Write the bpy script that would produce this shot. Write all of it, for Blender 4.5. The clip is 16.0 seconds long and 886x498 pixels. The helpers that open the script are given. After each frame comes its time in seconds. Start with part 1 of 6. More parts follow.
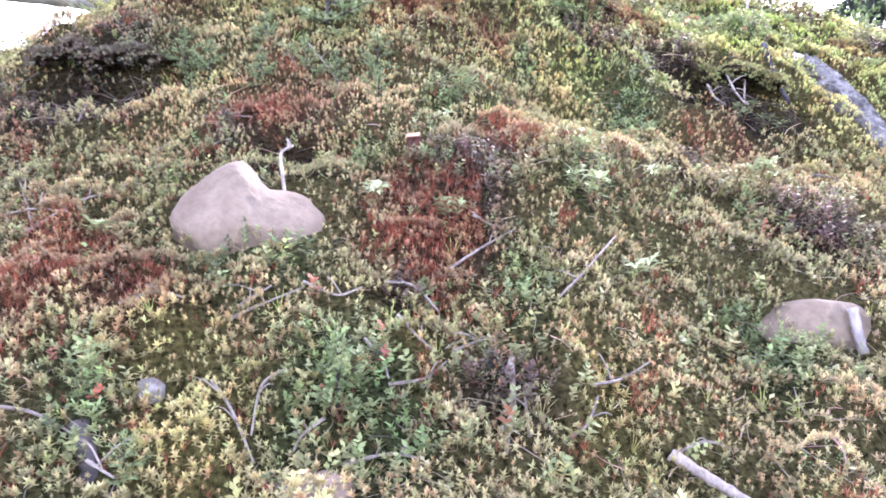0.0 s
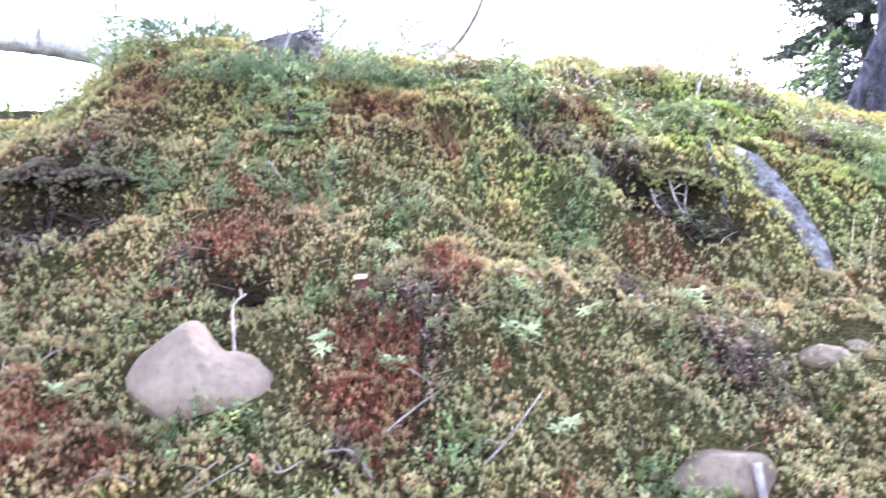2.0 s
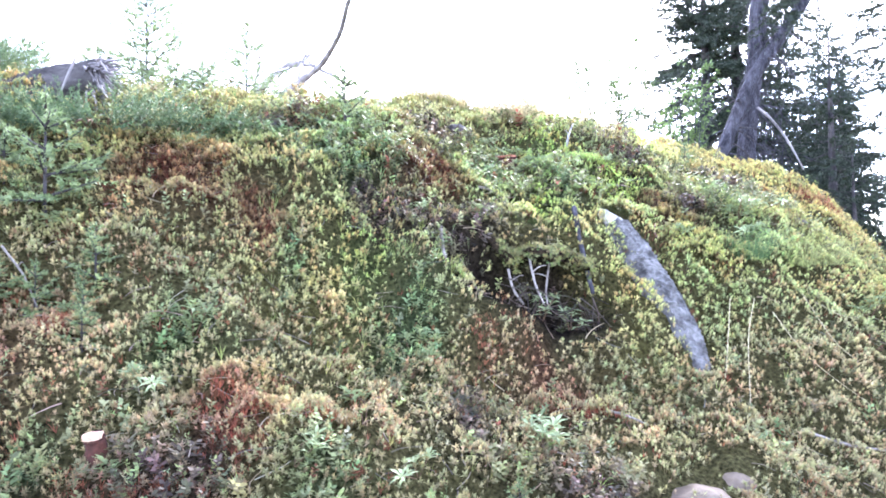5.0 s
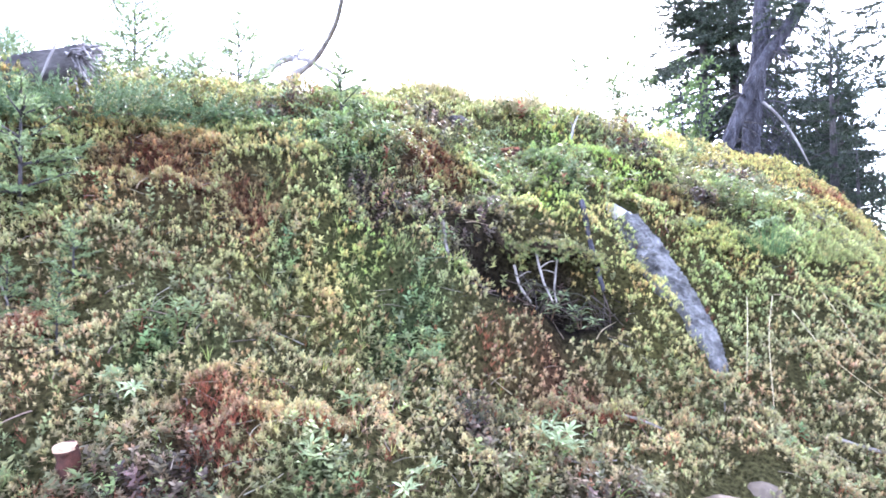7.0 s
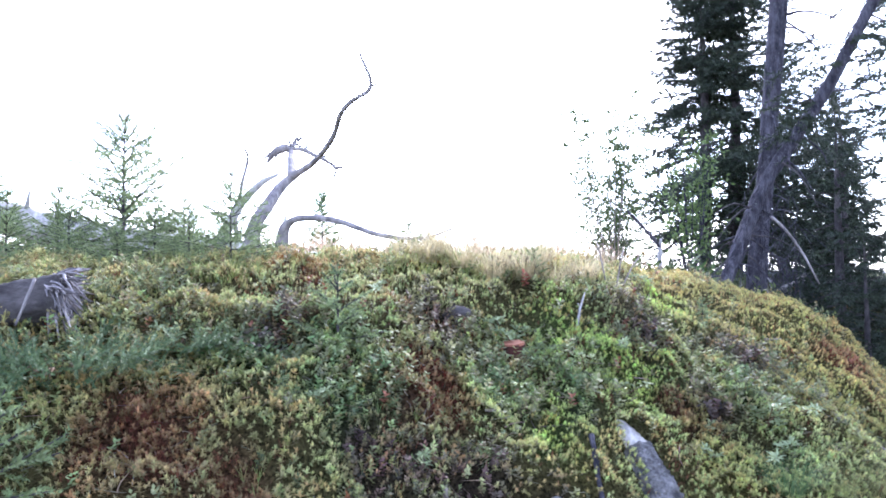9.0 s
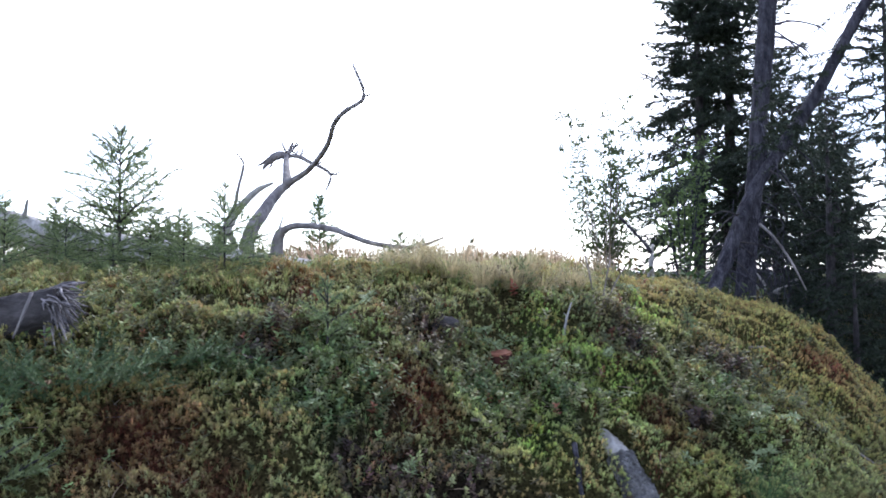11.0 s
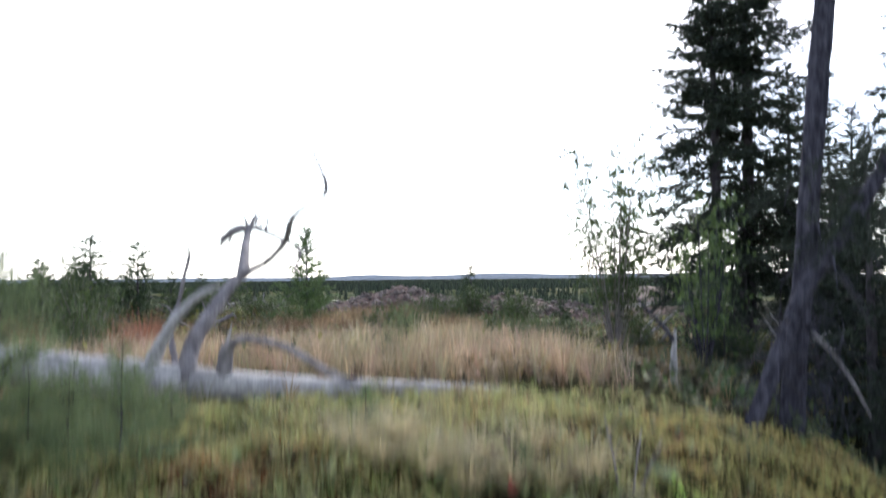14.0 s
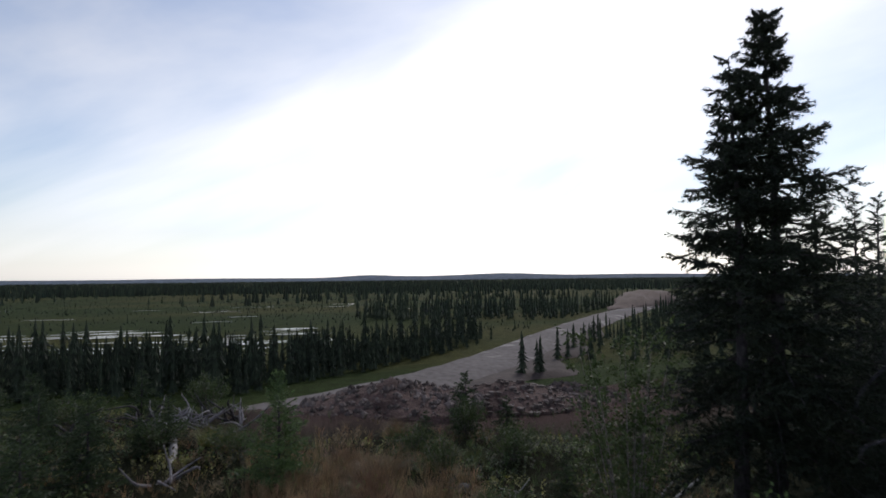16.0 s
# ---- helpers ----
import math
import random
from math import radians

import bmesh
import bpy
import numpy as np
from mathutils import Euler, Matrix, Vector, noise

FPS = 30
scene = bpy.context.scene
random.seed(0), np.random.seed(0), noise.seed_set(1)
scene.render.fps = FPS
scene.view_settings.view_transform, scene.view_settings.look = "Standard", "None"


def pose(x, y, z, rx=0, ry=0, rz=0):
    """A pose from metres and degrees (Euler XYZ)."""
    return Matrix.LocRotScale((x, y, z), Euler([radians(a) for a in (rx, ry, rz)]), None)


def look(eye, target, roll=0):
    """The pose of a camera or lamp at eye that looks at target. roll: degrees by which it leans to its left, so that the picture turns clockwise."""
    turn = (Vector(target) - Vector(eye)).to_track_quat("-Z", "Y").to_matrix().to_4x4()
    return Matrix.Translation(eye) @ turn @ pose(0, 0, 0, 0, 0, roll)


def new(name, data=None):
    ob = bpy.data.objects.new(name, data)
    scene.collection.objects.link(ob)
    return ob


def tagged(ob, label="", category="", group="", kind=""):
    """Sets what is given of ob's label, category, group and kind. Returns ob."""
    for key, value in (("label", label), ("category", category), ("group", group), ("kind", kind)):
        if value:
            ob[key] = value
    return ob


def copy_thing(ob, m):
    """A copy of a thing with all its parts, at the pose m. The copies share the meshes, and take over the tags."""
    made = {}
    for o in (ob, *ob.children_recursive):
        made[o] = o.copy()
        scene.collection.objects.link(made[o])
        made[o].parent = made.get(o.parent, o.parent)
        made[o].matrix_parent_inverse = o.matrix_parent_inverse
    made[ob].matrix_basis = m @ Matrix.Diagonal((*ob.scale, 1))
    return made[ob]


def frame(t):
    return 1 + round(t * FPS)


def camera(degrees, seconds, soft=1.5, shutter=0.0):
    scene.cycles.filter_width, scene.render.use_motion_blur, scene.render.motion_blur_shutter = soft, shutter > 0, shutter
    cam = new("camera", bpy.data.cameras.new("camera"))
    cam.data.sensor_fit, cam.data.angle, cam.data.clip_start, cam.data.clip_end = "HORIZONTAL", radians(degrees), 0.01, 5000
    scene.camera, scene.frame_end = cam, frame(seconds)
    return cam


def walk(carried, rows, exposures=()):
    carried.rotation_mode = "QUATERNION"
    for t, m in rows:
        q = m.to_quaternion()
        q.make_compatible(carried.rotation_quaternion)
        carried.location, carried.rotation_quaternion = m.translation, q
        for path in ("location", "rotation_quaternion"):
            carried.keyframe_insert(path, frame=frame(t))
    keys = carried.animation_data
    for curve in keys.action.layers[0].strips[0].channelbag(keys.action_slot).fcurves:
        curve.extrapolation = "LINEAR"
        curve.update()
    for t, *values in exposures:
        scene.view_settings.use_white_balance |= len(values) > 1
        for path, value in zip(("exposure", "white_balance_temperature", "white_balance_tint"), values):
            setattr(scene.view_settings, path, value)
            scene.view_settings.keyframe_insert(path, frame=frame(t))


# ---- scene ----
cam = camera(65.8, 16.0, soft=1.7, shutter=0.5)
PATH = [
    (0, (0.0, 0.0, 1.0), (-0.041, 9.994, 1.352), -0.26),
    (0.5, (0.004, -0.044, 1.028), (-0.139, 9.948, 1.385), -0.31),
    (1, (0.027, -0.087, 1.088), (-0.104, 9.906, 1.451), -0.35),
    (1.5, (0.063, -0.125, 1.25), (-0.044, 9.868, 1.609), -0.32),
    (2, (0.121, -0.141, 1.402), (0.297, 9.851, 1.753), -0.35),
    (2.5, (0.181, -0.11, 1.478), (1.166, 9.835, 1.834), -0.49),
    (3, (0.227, -0.016, 1.55), (1.61, 9.881, 1.92), -0.59),
    (3.5, (0.301, 0.126, 1.597), (1.834, 10.0, 1.979), -0.67),
    (4, (0.368, 0.301, 1.707), (2.036, 10.153, 2.105), -0.75),
    (4.2, (0.388, 0.326, 1.731), (2.06, 10.177, 2.133), -0.77),
    (6.5, (0.415, 0.353, 1.709), (2.144, 10.193, 2.123), -0.91),
    (7, (0.405, 0.474, 1.714), (2.157, 10.311, 2.124), -0.88),
    (7.2, (0.413, 0.496, 1.722), (2.17, 10.333, 2.129), -0.85),
    (7.3, (0.417, 0.508, 1.791), (2.176, 10.344, 2.197), -0.83),
    (7.4, (0.422, 0.519, 1.946), (2.183, 10.355, 2.35), -0.81),
    (7.5, (0.424, 0.57, 2.141), (2.196, 10.404, 2.532), -0.79),
    (7.6, (0.43, 0.542, 2.299), (2.196, 10.377, 2.699), -0.77),
    (7.7, (0.434, 0.553, 2.428), (2.202, 10.388, 2.826), -0.75),
    (7.8, (0.439, 0.564, 2.514), (2.209, 10.399, 2.91), -0.74),
    (7.9, (0.443, 0.576, 2.557), (2.215, 10.41, 2.951), -0.72),
    (8, (0.447, 0.587, 2.574), (2.222, 10.421, 2.967), -0.70),
    (8.5, (0.432, 0.57, 2.566), (2.223, 10.401, 2.963), -0.69),
    (9, (0.415, 0.58, 2.586), (2.214, 10.409, 2.984), -0.69),
    (11.5, (0.458, 0.494, 2.635), (2.273, 10.32, 3.038), -0.73),
    (12, (0.469, 0.498, 2.615), (2.279, 10.325, 3.028), -0.74),
    (12.5, (0.5, 0.617, 2.6), (2.324, 10.441, 3.024), -0.76),
    (13, (0.559, 0.877, 2.598), (2.397, 10.697, 3.033), -0.74),
    (13.5, (0.646, 1.276, 2.619), (2.476, 11.097, 3.049), -0.62),
    (13.7, (0.674, 1.359, 2.728), (2.522, 11.178, 3.152), -0.58),
    (13.8, (0.68, 1.385, 2.874), (2.546, 11.201, 3.295), -0.56),
    (13.9, (0.709, 1.364, 3.081), (2.513, 11.191, 3.499), -0.55),
    (14, (0.713, 1.35, 3.363), (2.516, 11.177, 3.779), -0.55),
    (14.1, (0.717, 1.352, 3.728), (2.518, 11.179, 4.141), -0.55),
    (14.2, (0.72, 1.308, 4.147), (2.522, 11.136, 4.558), -0.55),
    (14.3, (0.728, 1.254, 4.57), (2.53, 11.082, 4.979), -0.56),
    (14.4, (0.755, 1.216, 4.939), (2.558, 11.044, 5.346), -0.57),
    (14.5, (0.757, 1.205, 5.23), (2.556, 11.034, 5.636), -0.58),
    (14.6, (0.804, 1.218, 5.466), (2.607, 11.046, 5.871), -0.59),
    (14.7, (0.817, 1.264, 5.657), (2.62, 11.092, 6.061), -0.60),
    (14.8, (0.833, 1.265, 5.788), (2.636, 11.093, 6.192), -0.61),
    (15, (0.866, 1.34, 5.87), (2.672, 11.167, 6.274), -0.63),
    (15.5, (0.97, 1.699, 5.887), (2.769, 11.527, 6.297), -0.62),
    (16, (1.169, 2.608, 5.923), (2.97, 12.436, 6.337), -0.61),
]
EXPOSURES = [
    (0.0, 3.52, 6350, 30),
    (2.0, 3.47, 6150, 22),
    (3.5, 3.4, 5950, 17),
    (7.0, 3.38, 5950, 19),
    (8.0, 3.2, 5750, 18),
    (9.0, 2.35, 5750, 19),
    (11.5, 1.1, 6100, 13),
    (13.5, 1.0, 6300, 14),
    (14.0, 1.05, 6400, 11),
    (14.5, 0.3, 6450, 12),
    (15.0, -0.15, 6450, 12),
    (16.0, -0.6, 6450, 13),
]
walk(cam, [(t, look(eye, target, roll)) for t, eye, target, roll in PATH], EXPOSURES)

# ---------------------------------------------------------------- world and sun
SUN_AZ, SUN_EL = radians(28), radians(36)      # azimuth from +y towards +x
world = bpy.data.worlds.new("sky")
scene.world = world
world.use_nodes = True
wn, wl = world.node_tree.nodes, world.node_tree.links
wn.clear()
w_out = wn.new("ShaderNodeOutputWorld")
w_bg = wn.new("ShaderNodeBackground")
w_sky = wn.new("ShaderNodeTexSky")
w_sky.sky_type = 'NISHITA'
w_sky.sun_disc = False
w_sky.sun_elevation = SUN_EL
w_sky.sun_rotation = SUN_AZ
w_sky.air_density, w_sky.dust_density, w_sky.ozone_density = 1.0, 0.5, 1.0
w_co = wn.new("ShaderNodeTexCoord")
w_map = wn.new("ShaderNodeMapping")
w_map.vector_type = 'TEXTURE'
w_map.inputs["Rotation"].default_value = (0, radians(-21), 0)
w_map.inputs["Scale"].default_value = (1.0, 0.9, 0.30)
w_noise = wn.new("ShaderNodeTexNoise")
w_noise.inputs["Scale"].default_value = 1.1
w_noise.inputs["Detail"].default_value = 6.0
w_noise.inputs["Roughness"].default_value = 0.52
w_noise.inputs["Distortion"].default_value = 0.35
w_ramp = wn.new("ShaderNodeValToRGB")
w_ramp.color_ramp.elements[0].position, w_ramp.color_ramp.elements[1].position = 0.41, 0.71
w_ramp.color_ramp.elements[0].color = (0.14, 0.14, 0.14, 1)
w_ramp.color_ramp.elements[1].color = (1, 1, 1, 1)
w_gain = wn.new("ShaderNodeMix")
w_gain.data_type, w_gain.blend_type = 'RGBA', 'MULTIPLY'
w_gain.inputs[0].default_value = 1.0
w_gain.inputs[7].default_value = (0.108, 0.115, 0.128, 1)
w_mix = wn.new("ShaderNodeMix")
w_mix.data_type = 'RGBA'
w_cloud = wn.new("ShaderNodeHueSaturation")
w_cloud.inputs["Saturation"].default_value, w_cloud.inputs["Value"].default_value = 0.12, 1.38
wl.new(w_gain.outputs[2], w_cloud.inputs["Color"])
wl.new(w_cloud.outputs["Color"], w_mix.inputs[7])
wl.new(w_co.outputs["Generated"], w_map.inputs["Vector"])
wl.new(w_map.outputs["Vector"], w_noise.inputs["Vector"])
wl.new(w_noise.outputs["Fac"], w_ramp.inputs["Fac"])
wl.new(w_sky.outputs["Color"], w_gain.inputs[6])
# the cloud closes up towards the horizon
w_sep = wn.new("ShaderNodeSeparateXYZ")
w_low = wn.new("ShaderNodeMapRange")
w_low.inputs["From Min"].default_value, w_low.inputs["From Max"].default_value = 0.0, 0.16
w_low.inputs["To Min"].default_value, w_low.inputs["To Max"].default_value = 0.8, 0.0
w_max = wn.new("ShaderNodeMath")
w_max.operation = 'MAXIMUM'
wl.new(w_co.outputs["Generated"], w_sep.inputs["Vector"])
wl.new(w_sep.outputs["Z"], w_low.inputs["Value"])
wl.new(w_low.outputs["Result"], w_max.inputs[0])
wl.new(w_ramp.outputs["Color"], w_max.inputs[1])
wl.new(w_max.outputs["Value"], w_mix.inputs[0])
w_clear = wn.new("ShaderNodeHueSaturation")
w_clear.inputs["Saturation"].default_value, w_clear.inputs["Value"].default_value = 1.0, 1.0
wl.new(w_gain.outputs[2], w_clear.inputs["Color"])
wl.new(w_clear.outputs["Color"], w_mix.inputs[6])
wl.new(w_mix.outputs[2], w_bg.inputs["Color"])
w_bg.inputs["Strength"].default_value = 1.2
wl.new(w_bg.outputs["Background"], w_out.inputs["Surface"])

sun_data = bpy.data.lights.new("sun", 'SUN')
sun_data.energy, sun_data.angle, sun_data.color = 1.8, radians(10), (1.0, 0.95, 0.87)
sun = new("sun", sun_data)
sun_way = Vector((math.sin(SUN_AZ) * math.cos(SUN_EL), math.cos(SUN_AZ) * math.cos(SUN_EL), math.sin(SUN_EL)))
sun.matrix_world = look(sun_way * 60, (0, 0, 0))

# ---------------------------------------------------------------- materials
def material(name, base, other, scale=8.0, fine=60.0, rough=0.85, bump=0.4, bump_size=0.01, spots=None, stretch=(1, 1, 1), spec=0.3, use_col=False, thin=0.0, rnd=0.0, metal=0.0, swing=(0.72, 1.28)):
    """Two-scale procedural surface. use_col: the mesh's own colour layer is the base; thin: share of light let through; rnd: change from piece to piece."""
    m = bpy.data.materials.new(name)
    m.use_nodes = True
    n, l = m.node_tree.nodes, m.node_tree.links
    n.clear()
    out = n.new("ShaderNodeOutputMaterial")
    p = n.new("ShaderNodeBsdfPrincipled")
    p.inputs["Roughness"].default_value = rough
    p.inputs["Metallic"].default_value = metal
    p.inputs["Specular IOR Level"].default_value = spec
    co = n.new("ShaderNodeTexCoord")
    mp = n.new("ShaderNodeMapping")
    mp.inputs["Scale"].default_value = stretch
    l.new(co.outputs["Object"], mp.inputs["Vector"])
    big = n.new("ShaderNodeTexNoise")
    big.inputs["Scale"].default_value, big.inputs["Detail"].default_value = scale, 5.0
    small = n.new("ShaderNodeTexNoise")
    small.inputs["Scale"].default_value, small.inputs["Detail"].default_value = fine, 4.0
    for t in (big, small):
        l.new(mp.outputs["Vector"], t.inputs["Vector"])
    ramp = n.new("ShaderNodeValToRGB")
    ramp.color_ramp.elements[0].position, ramp.color_ramp.elements[1].position = 0.32, 0.68
    mix = n.new("ShaderNodeMix")
    mix.data_type = 'RGBA'
    if use_col:
        at = n.new("ShaderNodeAttribute")
        at.attribute_name = "Col"
        mul = n.new("ShaderNodeMix")
        mul.data_type, mul.blend_type = 'RGBA', 'MULTIPLY'
        mul.inputs[0].default_value = 1.0
        l.new(at.outputs["Color"], mul.inputs[6])
        ramp.color_ramp.elements[0].color = (*base, 1)
        ramp.color_ramp.elements[1].color = (*other, 1)
        l.new(big.outputs["Fac"], ramp.inputs["Fac"])
        l.new(ramp.outputs["Color"], mul.inputs[7])
        first = mul.outputs[2]
    else:
        ramp.color_ramp.elements[0].color = (*base, 1)
        ramp.color_ramp.elements[1].color = (*other, 1)
        l.new(big.outputs["Fac"], ramp.inputs["Fac"])
        first = ramp.outputs["Color"]
    hsv = n.new("ShaderNodeHueSaturation")
    vary = n.new("ShaderNodeMapRange")
    vary.inputs["To Min"].default_value, vary.inputs["To Max"].default_value = swing
    vary.inputs["From Min"].default_value, vary.inputs["From Max"].default_value = 0.3, 0.7
    l.new(small.outputs["Fac"], vary.inputs["Value"])
    l.new(vary.outputs["Result"], hsv.inputs["Value"])
    l.new(first, hsv.inputs["Color"])
    colour = hsv.outputs["Color"]
    if rnd:
        geo = n.new("ShaderNodeNewGeometry")
        h2 = n.new("ShaderNodeHueSaturation")
        mr = n.new("ShaderNodeMapRange")
        mr.inputs["To Min"].default_value, mr.inputs["To Max"].default_value = 1 - rnd, 1 + rnd
        l.new(geo.outputs["Random Per Island"], mr.inputs["Value"])
        l.new(mr.outputs["Result"], h2.inputs["Value"])
        l.new(colour, h2.inputs["Color"])
        colour = h2.outputs["Color"]
    if spots:
        sp_n = n.new("ShaderNodeTexNoise")
        sp_n.inputs["Scale"].default_value, sp_n.inputs["Detail"].default_value = spots[1], 3.0
        l.new(co.outputs["Object"], sp_n.inputs["Vector"])
        sr = n.new("ShaderNodeValToRGB")
        sr.color_ramp.elements[0].position, sr.color_ramp.elements[1].position = spots[2], spots[2] + 0.06
        l.new(sp_n.outputs["Fac"], sr.inputs["Fac"])
        sm = n.new("ShaderNodeMix")
        sm.data_type = 'RGBA'
        sm.inputs[7].default_value = (*spots[0], 1)
        l.new(sr.outputs["Color"], sm.inputs[0])
        l.new(colour, sm.inputs[6])
        colour = sm.outputs[2]
    l.new(colour, p.inputs["Base Color"])
    if bump:
        b = n.new("ShaderNodeBump")
        b.inputs["Strength"].default_value, b.inputs["Distance"].default_value = bump, bump_size
        add = n.new("ShaderNodeMath")
        add.operation = 'ADD'
        l.new(big.outputs["Fac"], add.inputs[0])
        l.new(small.outputs["Fac"], add.inputs[1])
        l.new(add.outputs["Value"], b.inputs["Height"])
        l.new(b.outputs["Normal"], p.inputs["Normal"])
    if thin:
        tr = n.new("ShaderNodeBsdfTranslucent")
        l.new(colour, tr.inputs["Color"])
        ms = n.new("ShaderNodeMixShader")
        ms.inputs["Fac"].default_value = thin
        l.new(p.outputs["BSDF"], ms.inputs[1])
        l.new(tr.outputs["BSDF"], ms.inputs[2])
        l.new(ms.outputs["Shader"], out.inputs["Surface"])
    else:
        l.new(p.outputs["BSDF"], out.inputs["Surface"])
    return m


M_GROUND = material("ground_soil", (0.75, 0.75, 0.75), (1.2, 1.2, 1.2), 0.35, 85.0, 0.95, 1.0, 0.03, use_col=True, spec=0.03, swing=(0.15, 1.9))
M_PLANT = material("leafy_plants", (0.8, 0.85, 0.8), (1.2, 1.15, 1.1), 3.0, 40.0, 0.6, 0.0, use_col=True, thin=0.4, rnd=0.2)
M_NEEDLE = material("spruce_needles", (0.017, 0.026, 0.018), (0.038, 0.05, 0.03), 2.5, 30.0, 0.6, 0.0, thin=0.15, rnd=0.4)
M_SAPLING = material("young_spruce_needles", (0.15, 0.21, 0.095), (0.24, 0.29, 0.14), 5.0, 40.0, 0.55, 0.0, thin=0.35, rnd=0.3)
M_LEAF = material("alder_leaves", (0.085, 0.135, 0.045), (0.15, 0.21, 0.075), 4.0, 40.0, 0.5, 0.0, thin=0.4, rnd=0.3)
M_DULL = material("dull_bush_leaves", (0.05, 0.08, 0.03), (0.095, 0.125, 0.045), 4.0, 40.0, 0.55, 0.0, thin=0.3, rnd=0.35)
M_FIR = material("plateau_spruce_needles", (0.035, 0.058, 0.028), (0.07, 0.098, 0.045), 2.5, 30.0, 0.6, 0.0, thin=0.25, rnd=0.4)
M_LARCH = material("larch_needles", (0.08, 0.135, 0.05), (0.14, 0.20, 0.075), 4.0, 40.0, 0.55, 0.0, thin=0.3, rnd=0.3)
M_BARK = material("grey_spruce_bark", (0.026, 0.025, 0.033), (0.095, 0.09, 0.112), 22.0, 90.0, 0.9, 1.0, 0.015, spots=((0.12, 0.125, 0.13), 65.0, 0.65), stretch=(1, 1, 0.35), spec=0.08)
M_TRUNK = material("dark_spruce_trunk", (0.03, 0.026, 0.03), (0.085, 0.075, 0.08), 18.0, 80.0, 0.9, 1.0, 0.015, stretch=(1, 1, 0.4))
M_SILVER = material("silvered_dead_wood", (0.25, 0.235, 0.235), (0.47, 0.445, 0.43), 7.0, 60.0, 0.8, 0.7, 0.006, stretch=(1, 1, 0.4))
M_LIMB = material("grey_bare_limbs", (0.13, 0.115, 0.12), (0.30, 0.275, 0.28), 12.0, 70.0, 0.85, 0.8, 0.008, stretch=(1, 1, 0.5))
M_DARKWOOD = material("weathered_log", (0.02, 0.017, 0.019), (0.105, 0.094, 0.098), 9.0, 80.0, 0.85, 0.8, 0.008, stretch=(0.35, 1, 1))
M_SLAB = material("cracked_log_bark", (0.045, 0.043, 0.046), (0.215, 0.208, 0.217), 20.0, 90.0, 0.9, 1.0, 0.012)
M_TWIG = material("dry_twigs", (0.12, 0.10, 0.092), (0.29, 0.255, 0.235), 20.0, 120.0, 0.85, 0.4, 0.003)
M_STRAW = material("straw_stalks", (0.36, 0.30, 0.18), (0.52, 0.45, 0.30), 20.0, 120.0, 0.7, 0.2, 0.002)
M_CUT = material("fresh_cut_wood", (0.42, 0.27, 0.19), (0.58, 0.40, 0.29), 25.0, 140.0, 0.7, 0.3, 0.002)
M_CUTRED = material("reddened_cut_wood", (0.21, 0.075, 0.045), (0.31, 0.13, 0.08), 30.0, 140.0, 0.75, 0.3, 0.002)
M_STUMP = material("red_brown_stump_bark", (0.035, 0.014, 0.012), (0.08, 0.027, 0.02), 30.0, 140.0, 0.85, 0.7, 0.004)
M_ROCK = material("tan_boulder", (0.115, 0.085, 0.066), (0.185, 0.145, 0.115), 5.0, 45.0, 0.85, 0.6, 0.012, spots=((0.125, 0.10, 0.082), 7.0, 0.62), swing=(0.88, 1.12))
M_STONE = material("grey_stone", (0.11, 0.105, 0.10), (0.19, 0.18, 0.175), 9.0, 70.0, 0.85, 0.5, 0.006)
M_GRAVEL = material("reddish_gravel", (0.07, 0.043, 0.037), (0.145, 0.095, 0.082), 1.3, 16.0, 0.95, 0.9, 0.05, rnd=0.4)
M_STONES = material("loose_stones", (0.07, 0.05, 0.044), (0.21, 0.17, 0.152), 1.3, 16.0, 0.9, 0.4, 0.02, rnd=0.5)
M_SAND = material("bare_sand_bank", (0.12, 0.086, 0.07), (0.19, 0.142, 0.12), 0.08, 1.2, 0.95, 0.3, 0.03)
M_ROAD = material("gravel_road", (0.115, 0.098, 0.093), (0.165, 0.143, 0.135), 0.06, 0.9, 0.95, 0.2, 0.02, spots=((0.29, 0.265, 0.245), 0.11, 0.60), stretch=(1, 0.5, 1))
M_VERGE = material("gravel_verge", (0.05, 0.036, 0.031), (0.088, 0.066, 0.058), 0.15, 1.5, 0.95, 0.3, 0.03)
M_WATER = material("bog_water", (0.02, 0.025, 0.025), (0.03, 0.035, 0.03), 0.3, 3.0, 0.08, 0.03, 0.01, spec=0.6)
# the blue of distance haze is put into the hills' own colour
M_FAR = material("haze_blue_hills", (0.10, 0.13, 0.17), (0.13, 0.16, 0.20), 0.004, 0.03, 1.0, 0.0)
M_WOODS = material("black_spruce_woods", (0.022, 0.034, 0.022), (0.05, 0.062, 0.034), 0.02, 0.6, 0.8, 0.0, rnd=0.45)

# ---------------------------------------------------------------- mesh helpers
rng = np.random.default_rng(7)


def vnoise(x, y, freq, seed=0):
    """Smooth value noise in the plane, 0 to 1."""
    u, v = np.asarray(x, float) * freq + seed * 17.13, np.asarray(y, float) * freq - seed * 9.71
    i, j = np.floor(u), np.floor(v)
    f, g = u - i, v - j
    f, g = f * f * (3 - 2 * f), g * g * (3 - 2 * g)
    h = lambda a, b: np.modf(np.abs(np.sin(a * 127.1 + b * 311.7 + seed * 74.7) * 43758.5453))[0]
    return (h(i, j) * (1 - f) + h(i + 1, j) * f) * (1 - g) + (h(i, j + 1) * (1 - f) + h(i + 1, j + 1) * f) * g


